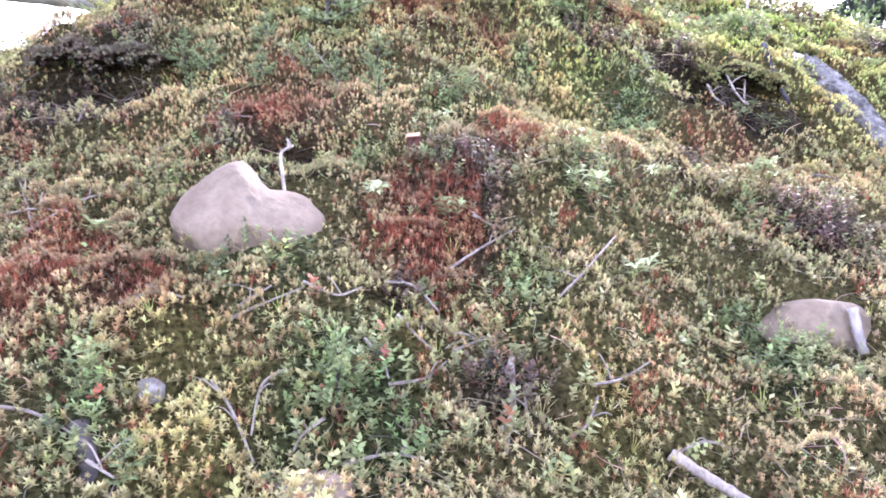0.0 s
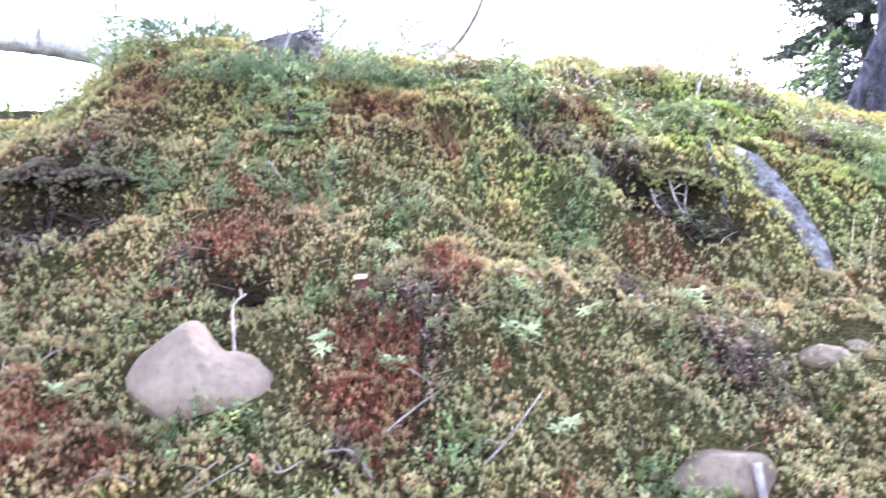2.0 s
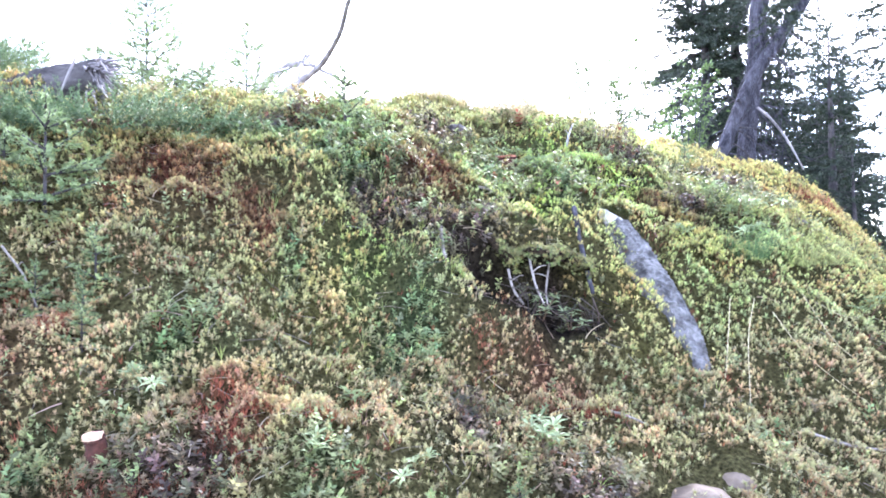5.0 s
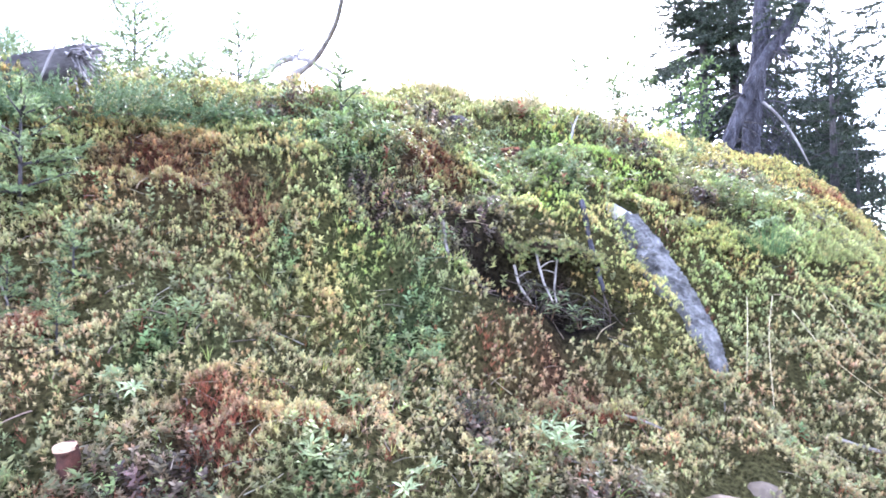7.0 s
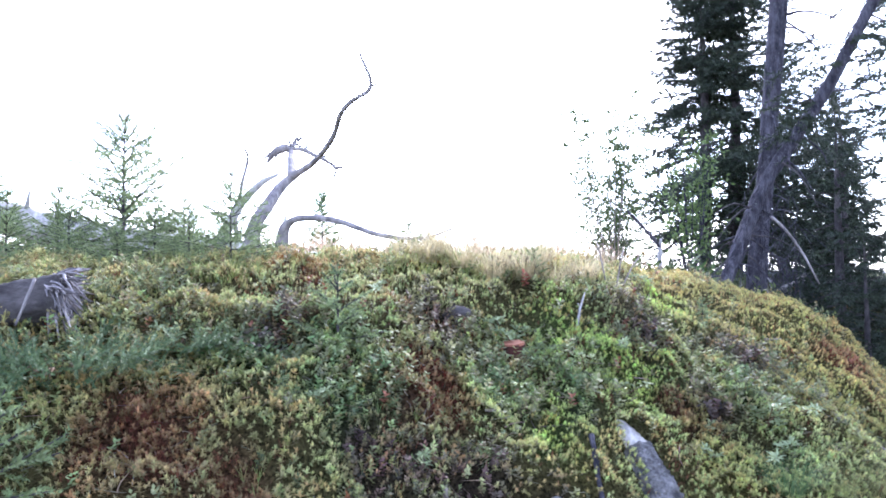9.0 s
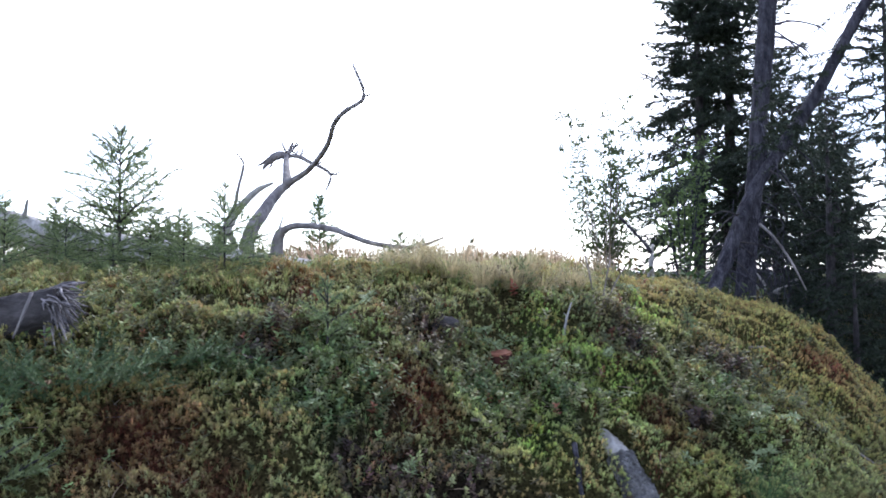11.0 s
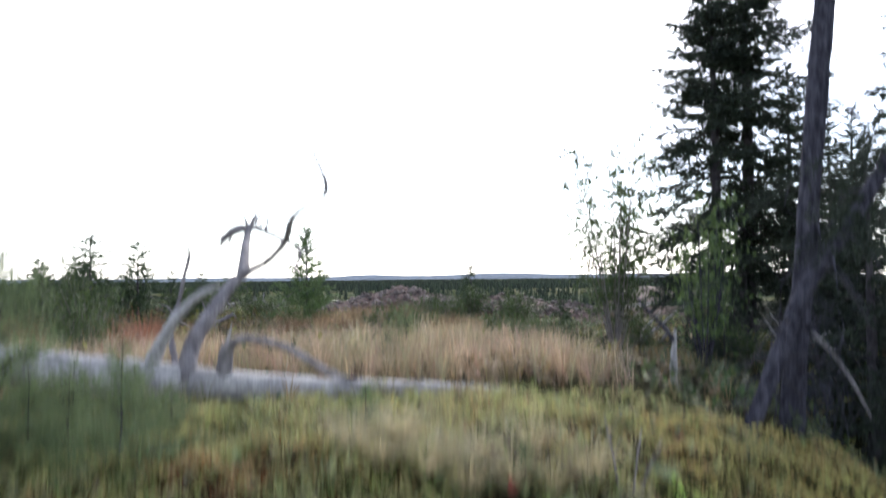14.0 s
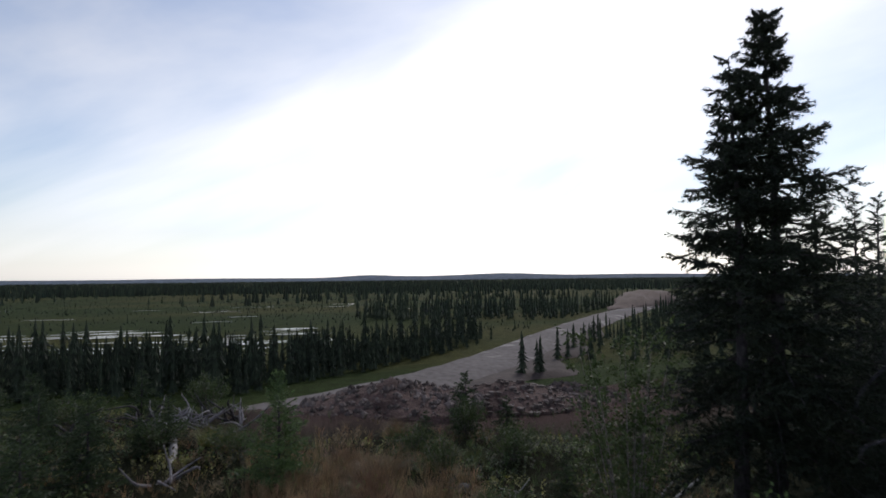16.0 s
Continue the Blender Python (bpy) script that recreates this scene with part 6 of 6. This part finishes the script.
sedge(at_ground(2.12, 2.87), 420, 0.25, (0.10, 0.165, 0.075), "drooping fine green grass clump on the bank", 501, 0.0007, 0.9, 0.08)
sedge(at_ground(2.40, 2.93), 480, 0.28, (0.19, 0.21, 0.09), "yellow-green drooping grass clump on the bank", 502, 0.0007, 1.1, 0.16)
for i, pts in enumerate([[(1.885, 2.674, 1.63), (1.76, 2.49, 1.54), (1.628, 2.305, 1.40)], [(1.965, 2.646, 1.63), (1.80, 2.44, 1.51), (1.671, 2.246, 1.33)], [(2.009, 2.604, 1.58), (2.027, 2.437, 1.43), (2.155, 2.319, 1.285)], [(2.198, 2.691, 1.64), (2.187, 2.52, 1.48), (2.235, 2.463, 1.41)], [(2.224, 2.658, 1.61), (2.367, 2.647, 1.55), (2.755, 2.908, 1.57)]]):
    tagged(stick(pts, 0.0015, 0.0009, "long dry straw stalk hanging down the bank", M_STRAW, "straw_stalk", seed=80 + i), group="straw stalks")
for i, (x, y) in enumerate([(0.95, 4.0), (1.12, 3.95), (1.28, 3.93), (1.45, 3.93), (1.62, 3.97), (1.8, 4.02), (1.05, 4.15), (1.35, 4.1), (1.6, 4.15), (0.85, 4.2)]):
    sedge(at_ground(x, y), 280, 0.30, (0.50, 0.43, 0.28), "pale straw grass overhanging the crest", 510 + i, 0.0015, 0.9, 0.06)
for i, (x, y, s) in enumerate([(-1.7, 12.0, 0.7), (-4.2, 12.8, 0.7), (1.5, 12.4, 0.7), (2.2, 14.2, 0.75), (1.6, 15.6, 0.7), (2.6, 13.0, 0.6), (0.9, 11.0, 0.6), (3.2, 11.2, 0.6), (-0.6, 11.0, 0.55), (2.9, 18.2, 0.6), (2.0, 12.9, 0.7), (2.4, 12.2, 0.65), (1.9, 13.6, 0.7), (3.0, 13.4, 0.6), (1.2, 13.2, 0.6), (-5.0, 11.6, 0.7), (0.3, 12.6, 0.55)]):
    sedge(at_ground(x, y), 420, s, (0.18, 0.125, 0.075) if i % 2 else (0.165, 0.098, 0.065), "reddish-brown dry tussock grass on the plateau", 530 + i, 0.004, 0.75, 0.22)

for i, (x, y) in enumerate([(-1.62, 11.4), (-3.2, 11.6), (-1.9, 11.0)]):
    sedge(at_ground(x, y), 420, 0.8, (0.33, 0.155, 0.10), "rust-red dry tussock grass on the plateau", 590 + i, 0.0032, 0.6, 0.22)
for i, (x, y, s, col, lab) in enumerate([
        (-1.1, 18.0, 0.7, (0.15, 0.16, 0.05), "yellow-green arching tussock grass on the plateau"), (-0.7, 17.4, 0.6, (0.15, 0.16, 0.05), "yellow-green arching tussock grass on the plateau"),
        (0.8, 14.4, 0.6, (0.17, 0.115, 0.07), "tan dry tussock grass on the plateau"), (1.4, 14.5, 0.65, (0.19, 0.135, 0.08), "tan dry tussock grass on the plateau"), (2.0, 14.5, 0.65, (0.17, 0.115, 0.07), "tan dry tussock grass on the plateau"),
        (2.5, 14.9, 0.6, (0.19, 0.135, 0.08), "tan dry tussock grass on the plateau"), (1.7, 15.2, 0.55, (0.17, 0.115, 0.07), "tan dry tussock grass on the plateau"), (3.4, 15.6, 0.5, (0.09, 0.11, 0.04), "green tussock grass on the plateau"), (4.2, 16.0, 0.5, (0.09, 0.11, 0.04), "green tussock grass on the plateau")]):
    sedge(at_ground(x, y), 420, s, col, lab, 560 + i, 0.004, 0.75, 0.25)

# ---------------------------------------------------------------- dead wood and gravel on the plateau
def driftwood(x, y, n, size, label, seed, mat=M_SILVER):
    r = np.random.default_rng(seed)
    ob = empty("dead_wood", at_ground(x, y), label, "dead wood", "dead wood on the plateau")
    for i in range(n):
        az = r.random() * 6.28
        d = np.array([math.cos(az), math.sin(az), r.uniform(0.1, 0.8)]) * size * r.uniform(0.5, 1.0)
        b = np.array([r.normal(0, 0.12), r.normal(0, 0.12), 0.0]) * size
        s = r.normal(0, 0.14, 3) * size
        v, t = tube([b, b + d * 0.5 + s, b + d], (0.035 * size, 0.026 * size, 0.008 * size), 7, 12, 0.1, seed + i)
        obj("limb", v, t, mat, ob, smooth=True)
    return ob


driftwood(-1.5, 15.2, 6, 0.9, "weathered root wood lying on the plateau", 601, M_LIMB)
driftwood(-0.7, 19.4, 6, 1.0, "weathered dead branches at the plateau's edge", 602, M_LIMB)
driftwood(-2.2, 21.0, 5, 0.9, "bleached dead branches at the plateau's edge", 603)
driftwood(4.3, 12.4, 6, 0.7, "weathered root stump on the plateau", 604, M_DARKWOOD)
driftwood(6.2, 12.4, 5, 1.0, "bleached dead branches under the spruces", 605)
driftwood(7.3, 10.0, 5, 1.0, "bleached dead branches under the spruces", 606)
driftwood(4.4, 13.9, 3, 0.6, "short bleached dead branch in the heath", 607)
for i, (x, y) in enumerate([(-3.2, 20.5), (-1.6, 20.3), (-4.2, 19.6), (-2.5, 19.9), (-0.9, 20.9)]):
    driftwood(x, y, 9, 0.95, "tangled weathered branches heaped at the plateau's edge", 620 + 10 * i, M_LIMB if i % 2 else M_DARKWOOD)
fallen = empty("fallen_log", at_ground(-2.0, 18.2), "bleached bare trunk lying in the plateau heath", "log")
v, t = tube([(-0.25, 0.9, 0.28), (0.0, 0.3, 0.22), (0.3, -0.9, 0.10), (0.45, -1.9, 0.04)], (0.05, 0.09, 0.08, 0.06), 12, 30, 0.08, 680, ridge=0.08)
obj("trunk", v, t, M_SILVER, fallen, smooth=True)
for i, (bx, by, dx) in enumerate([(0.0, 0.3, -0.7), (0.1, -0.2, 0.5), (-0.1, 0.6, -0.4)]):
    v, t = tube([(bx, by, 0.22), (bx + dx * 0.5, by + 0.1, 0.42), (bx + dx, by + 0.1, 0.35)], (0.035, 0.022, 0.008), 7, 12, 0.1, 681 + i)
    obj("branch", v, t, M_LIMB, fallen, smooth=True)
boulder("boulder", at_ground(3.58, 14.1, 0.05), (0.14, 0.1, 0.08), M_STONE, "pale stone among the plateau heath", seed=31, category="stone", fine=3)


def gravel_pile(place, half, label, seed):
    n = 70
    u = np.linspace(-1, 1, n)
    U, V = np.meshgrid(u, u, indexing="ij")
    d = np.sqrt(U ** 2 + V ** 2)
    z = half[2] * np.clip(1 - d, 0, 1) ** 0.85 * (0.75 + 0.5 * vnoise(U, V, 2.2, seed)) + 0.07 * (vnoise(U, V, 9, seed + 1) - 0.5) * (d < 0.98) + 0.04 * (vnoise(U, V, 24, seed + 2) - 0.5) * (d < 0.98) - 0.3 * (d >= 0.98)
    v = np.stack([U * half[0], V * half[1], z], -1).reshape(-1, 3)
    i, j = np.meshgrid(np.arange(n - 1), np.arange(n - 1), indexing="ij")
    q = (i * n + j)[(d < 1.04)[:-1, :-1]]
    t = np.concatenate([np.stack([q, q + n, q + n + 1], -1), np.stack([q, q + n + 1, q + 1], -1)])
    ob = empty("gravel_pile", place, label, "gravel pile", "gravel piles")
    obj("mound", v, t, M_GRAVEL, ob, smooth=True)
    r = np.random.default_rng(seed)
    bm = bmesh.new()
    bmesh.ops.create_icosphere(bm, subdivisions=1, radius=1.0)
    tv = np.array([w.co[:] for w in bm.verts]) * (1 + 0.25 * r.standard_normal((len(bm.verts), 1)))
    tt = np.array([[w.index for w in f.verts] for f in bm.faces])
    bm.free()
    k = 1700
    pu, pv = r.uniform(-0.95, 0.95, k), r.uniform(-0.95, 0.95, k)
    iu, iv = ((pu + 1) / 2 * (n - 1)).astype(int), ((pv + 1) / 2 * (n - 1)).astype(int)
    pz = z[iu, iv]
    keep = pz > -0.1
    s = (0.02 + 0.11 * r.random(k) ** 5)[keep]
    P = np.stack([pu * half[0], pv * half[1], pz], -1)[keep]
    vv = (P[:, None] + tv[None] * s[:, None, None] * r.uniform(0.6, 1.3, (len(P), 1, 3))).reshape(-1, 3)
    tt = (tt[None] + (np.arange(len(P)) * len(tv))[:, None, None]).reshape(-1, 3)
    obj("loose_gravel", vv, tt, M_STONES, ob)["kind"] = "stuff"
    return ob


gravel_pile((3.2, 21.8, gz(3.2, 21.8) - 0.05), (2.9, 1.9, 0.75), "reddish-brown gravel heap with loose stones", 701)
gravel_pile((6.4, 22.6, gz(6.4, 22.6) - 0.05), (2.9, 2.0, 0.65), "low reddish-brown gravel heap with loose stones", 702)
gravel_pile((8.6, 23.4, gz(8.6, 23.4) - 0.05), (2.4, 1.8, 0.5), "far end of the reddish-brown gravel heaps", 703)

# ---------------------------------------------------------------- valley: road, pools, woods, far hills
cl = curve([(-22, 78, 0), (10, 108, 0), (27, 128, 0), (47, 158, 0), (72, 200, 0), (103, 250, 0), (142, 308, 0), (190, 372, 0), (262, 455, 0), (360, 560, 0)], 140)
cd = np.gradient(cl, axis=0)
cn = np.stack([-cd[:, 1], cd[:, 0], 0 * cd[:, 0]], -1) / np.linalg.norm(cd, axis=1, keepdims=True)
rows_v = []
for off, h in ((-8.2, -0.6), (-5.8, 0.35), (-2, 0.5), (2, 0.5), (5.8, 0.35), (8.2, -0.6)):
    p = cl + cn * (off + 0.35 * np.sin(np.arange(140) * 0.9 + off)[:, None])
    p[:, 2] = VALLEY + 0.55 + h
    rows_v.append(p)
v = np.stack(rows_v, 1).reshape(-1, 3)
i, j = np.meshgrid(np.arange(139), np.arange(5), indexing="ij")
q = (i * 6 + j).ravel()
tagged(obj("road", v, np.concatenate([np.stack([q + 1, q, q + 6], -1), np.stack([q + 1, q + 6, q + 7], -1)]), M_ROAD, smooth=True), "pale grey gravel road across the valley", "road", kind="structure")
rows_v = []
for off, h in ((-7.6, 0.25), (-11, 0.45), (-15, 0.5), (-19, 0.35), (-22, -0.5)):
    p = cl[20:70] + cn[20:70] * (np.sign(off) * (7.6 + (abs(off) - 7.6) * (0.85 + 0.3 * np.sin(np.arange(50) * 0.45 + 1.0)) * np.linspace(1.0, 0.25, 50)))[:, None]
    p[:, 2] = VALLEY + 0.25 + h + 0.25 * vnoise(p[:, 0], p[:, 1], 0.4, 19)
    rows_v.append(p)
v = np.stack(rows_v, 1).reshape(-1, 3)
i, j = np.meshgrid(np.arange(49), np.arange(4), indexing="ij")
q = (i * 5 + j).ravel()
tagged(obj("road_shoulder", v, np.concatenate([np.stack([q, q + 1, q + 5], -1), np.stack([q + 1, q + 6, q + 5], -1)]), M_VERGE, smooth=True), "reddish gravel apron beside the road", "road", kind="structure")
v, t = tube([(150, 330, VALLEY - 2), (200, 395, VALLEY + 2), (262, 470, VALLEY - 2)], (6, 16, 5), 16, 24, 0.1, 705, flat=0.45)
tagged(obj("gravel_bank", v, t, M_SAND, smooth=True), "bare sandy cutting beside the road", "bank", kind="structure")

rr = np.random.default_rng(800)
for i in range(70):
    if i < 52:
        x0, y0 = rr.uniform(-105, 5), rr.uniform(175, 262)
    else:
        x0, y0 = rr.uniform(-300, 60), rr.uniform(280, 520)
    a = np.linspace(0, 2 * np.pi, 28, endpoint=False)
    rad = 1 + 0.35 * np.sin(2 * a + rr.random() * 6) + 0.25 * np.sin(3 * a + rr.random() * 6) + 0.12 * rr.standard_normal(28)
    sx, sy = rr.uniform(3.5, 11), rr.uniform(0.5, 1.6)
    p = np.stack([x0 + sx * rad * np.cos(a), y0 + sy * rad * np.sin(a), np.full(28, VALLEY + 0.34)], -1)
    v = np.vstack([p, [x0, y0, VALLEY + 0.34]])
    t = np.stack([np.full(28, 28), np.arange(28), (np.arange(28) + 1) % 28], -1)
    tagged(obj("water", v, t, M_WATER), "still shallow bog pool reflecting the sky", "water", "bog pools", "structure")


def spire(layers, sides, seed, ragged=0.35):
    """A narrow black spruce, 1 high: a stem and ragged hanging skirts of boughs."""
    r = np.random.default_rng(seed)
    v, t = [], []
    st = tube([(0, 0, 0), (0, 0, 1.0)], (0.012, 0.002), 4, 3, 0, seed)
    for k in range(layers):
        f = k / layers
        z0 = 0.10 + 0.88 * f
        R = 0.13 * (1 - f) ** 0.75 * (0.75 + 0.5 * r.random()) + 0.012
        b = len(v)
        v.append((0, 0, z0 + 1.7 / layers))
        for s in range(sides * 2):
            a = np.pi * (s + 0.4 * r.random()) / sides
            q = R * (1.0 if s % 2 == 0 else 0.45) * (1 + ragged * r.normal())
            v.append((q * math.cos(a), q * math.sin(a), z0 - (0.04 if s % 2 == 0 else -0.01)))
        for s in range(sides * 2):
            t.append((b, b + 1 + s, b + 1 + (s + 1) % (sides * 2)))
    return join([st, (np.array(v), np.array(t))])


def road_gap(x, y):
    d = np.min(np.hypot(x[:, None] - cl[None, :, 0], y[:, None] - cl[None, :, 1]), axis=1)
    return d > 15


front = []
for k in range(3):
    ob = empty("valley_spruce", (0, 0, -40 - k), "narrow black spruce in the valley", "spruce", "valley spruces")
    v, t = spire(16, 6, 900 + k)
    obj("crown", v, t, M_WOODS, ob)
    front.append(ob)
fx, fy = rr.uniform(-75, 50, 900), rr.uniform(0, 1, 900)
fy = 112 + np.clip(fx + 10, 0, 70) * 1.15 + (fy ** 1.4) * 34 + 5 * vnoise(fx, fx * 0, 0.15, 9)
ok = road_gap(fx, fy) & (fy > 100) & (ground(fx, fy) < VALLEY + 3) & ((fx - cl[np.argmin(np.abs(fy[:, None] - cl[None, :, 1]), axis=1), 0]) < 0)
fx, fy = fx[ok], fy[ok]
n_front = min(290, len(fx))
placed = 0
for i in range(n_front):
    h = 4.6 + 7.4 * rr.random() ** 2.2
    m = Matrix.LocRotScale(Vector((fx[i], fy[i], gz(fx[i], fy[i]) - 0.1)), Euler((0, 0, i * 1.3)), None) @ Matrix.Diagonal((h * 0.78, h * 0.78, h, 1))
    if i < 3:
        front[i].matrix_basis = m
        front[i].scale = (h * 0.78, h * 0.78, h)
    else:
        c2 = copy_thing(front[i % 3], m)
        c2.matrix_basis = m
for x, y, h in [(37.0, 121, 8.2), (39.6, 120.5, 6.6), (40.6, 121.5, 7.4), (50.5, 140, 7.5), (55, 146, 6.5), (61, 158, 7), (66, 164, 6.5), (72, 172, 7.5), (80, 188, 7)]:
    m = Matrix.LocRotScale(Vector((x, y, gz(x, y) - 0.1)), Euler((0, 0, x)), None) @ Matrix.Diagonal((h * 0.95, h * 0.95, h, 1))
    c2 = copy_thing(front[int(x) % 3], m)
    c2.matrix_basis = m


def woods(name, n, box, keep, h, layers, sides, label, seed, wide=1.1):
    r = np.random.default_rng(seed)
    x = r.uniform(box[0], box[1], n)
    y = np.exp(r.uniform(np.log(box[2]), np.log(box[3]), n))
    x = x * y / box[3] if box[4] else x
    s = (r.random(n) < keep(x, y)) & road_gap(x, y)
    x, y = x[s], y[s]
    hh = h * r.uniform(0.55, 1.2, len(x))
    z = ground(x, y) - 0.2
    tv, tt = spire(layers, sides, seed)
    if layers < 4:
        tv, tt = np.array([(-0.11, 0, 0), (0.11, 0, 0), (0, 0, 1.0), (0, -0.11, 0), (0, 0.11, 0), (0.0, 0.0, 0.0)]), np.array([(0, 3, 2), (3, 1, 2), (1, 4, 2), (4, 0, 2)])
    v = (tv[None] * np.stack([hh * wide, hh * wide, hh], -1)[:, None] + np.stack([x, y, z], -1)[:, None]).reshape(-1, 3)
    t = (tt[None] + (np.arange(len(x)) * len(tv))[:, None, None]).reshape(-1, 3)
    return tagged(obj(name, v, t, M_WOODS), label, "trees", kind="stuff")


woods("valley_woods", 1700, (-120, 60, 112, 165, False), lambda x, y: (y > 112 + np.clip(x + 10, 0, 70) * 1.15) & (y < 150 + np.clip(x + 10, 0, 70) * 1.15) & (x < 46), 6.4, 9, 5, "dense narrow black spruces below the plateau", 811, 0.75)
woods("valley_woods", 1000, (-60, 190, 262, 420, False), lambda x, y: (y > 300 - 0.35 * x + 40 * (vnoise(x, y, 0.02, 12) - 0.5)) & (y < 380 + 0.1 * x) & (x > 15 + 60 * vnoise(y, y, 0.03, 14)), 9.0, 7, 4, "belt of black spruces across the bog", 812, 0.75)
woods("valley_woods", 900, (40, 190, 135, 330, False), lambda x, y: (x > 18 + np.interp(y, cl[:, 1], cl[:, 0])) & (x < 62 + np.interp(y, cl[:, 1], cl[:, 0])), 6.5, 8, 4, "dark spruces along the far side of the road", 816, 0.85)
woods("valley_woods", 2600, (-330, 330, 170, 800, False), lambda x, y: 0.10 + 0.5 * step(vnoise(x, y, 0.016, 13), 0.66, 0.8), 3.4, 5, 4, "scattered stunted spruces on the bog", 813, 0.7)
woods("bog_scrub", 11000, (-420, 420, 165, 900, False), lambda x, y: (0.2 + 0.8 * step(vnoise(x * 0.4, y, 0.03, 17), 0.45, 0.6)) * (y > 190), 1.3, 2, 3, "low dark scrub in bands over the bog", 815, 2.4)
woods("far_woods", 26000, (-3300, 3300, 480, 4300, True), lambda x, y: np.clip(0.04 + 1.2 * step(y, 760, 900) + 0.25 * (vnoise(x, y, 0.006, 15) - 0.5), 0, 1), 8.5, 2, 3, "far dark spruce woods to the horizon", 814, 1.6)

# far hills, with haze painted as a blue-grey base colour
hx = np.linspace(-4200, 4200, 240)
hz = 8 + 14 * vnoise(hx, hx * 0, 0.0015, 16) + 12 * np.exp(-((hx - 330) / 200) ** 2) + 14 * np.exp(-((hx - 1350) / 350) ** 2) + 8 * np.exp(-((hx - 2200) / 400) ** 2)
yy = 4400 + 120 * np.sin(hx / 900)
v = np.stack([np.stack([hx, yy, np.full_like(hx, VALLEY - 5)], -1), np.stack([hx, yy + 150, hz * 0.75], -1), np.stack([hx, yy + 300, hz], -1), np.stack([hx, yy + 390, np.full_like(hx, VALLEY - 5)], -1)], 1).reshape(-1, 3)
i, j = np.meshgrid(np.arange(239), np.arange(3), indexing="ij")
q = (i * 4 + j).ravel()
tagged(obj("backdrop", v, np.concatenate([np.stack([q, q + 4, q + 5], -1), np.stack([q, q + 5, q + 1], -1)]), M_FAR, smooth=True), "low hills along the horizon, coloured blue-grey for haze", "hills", kind="structure")
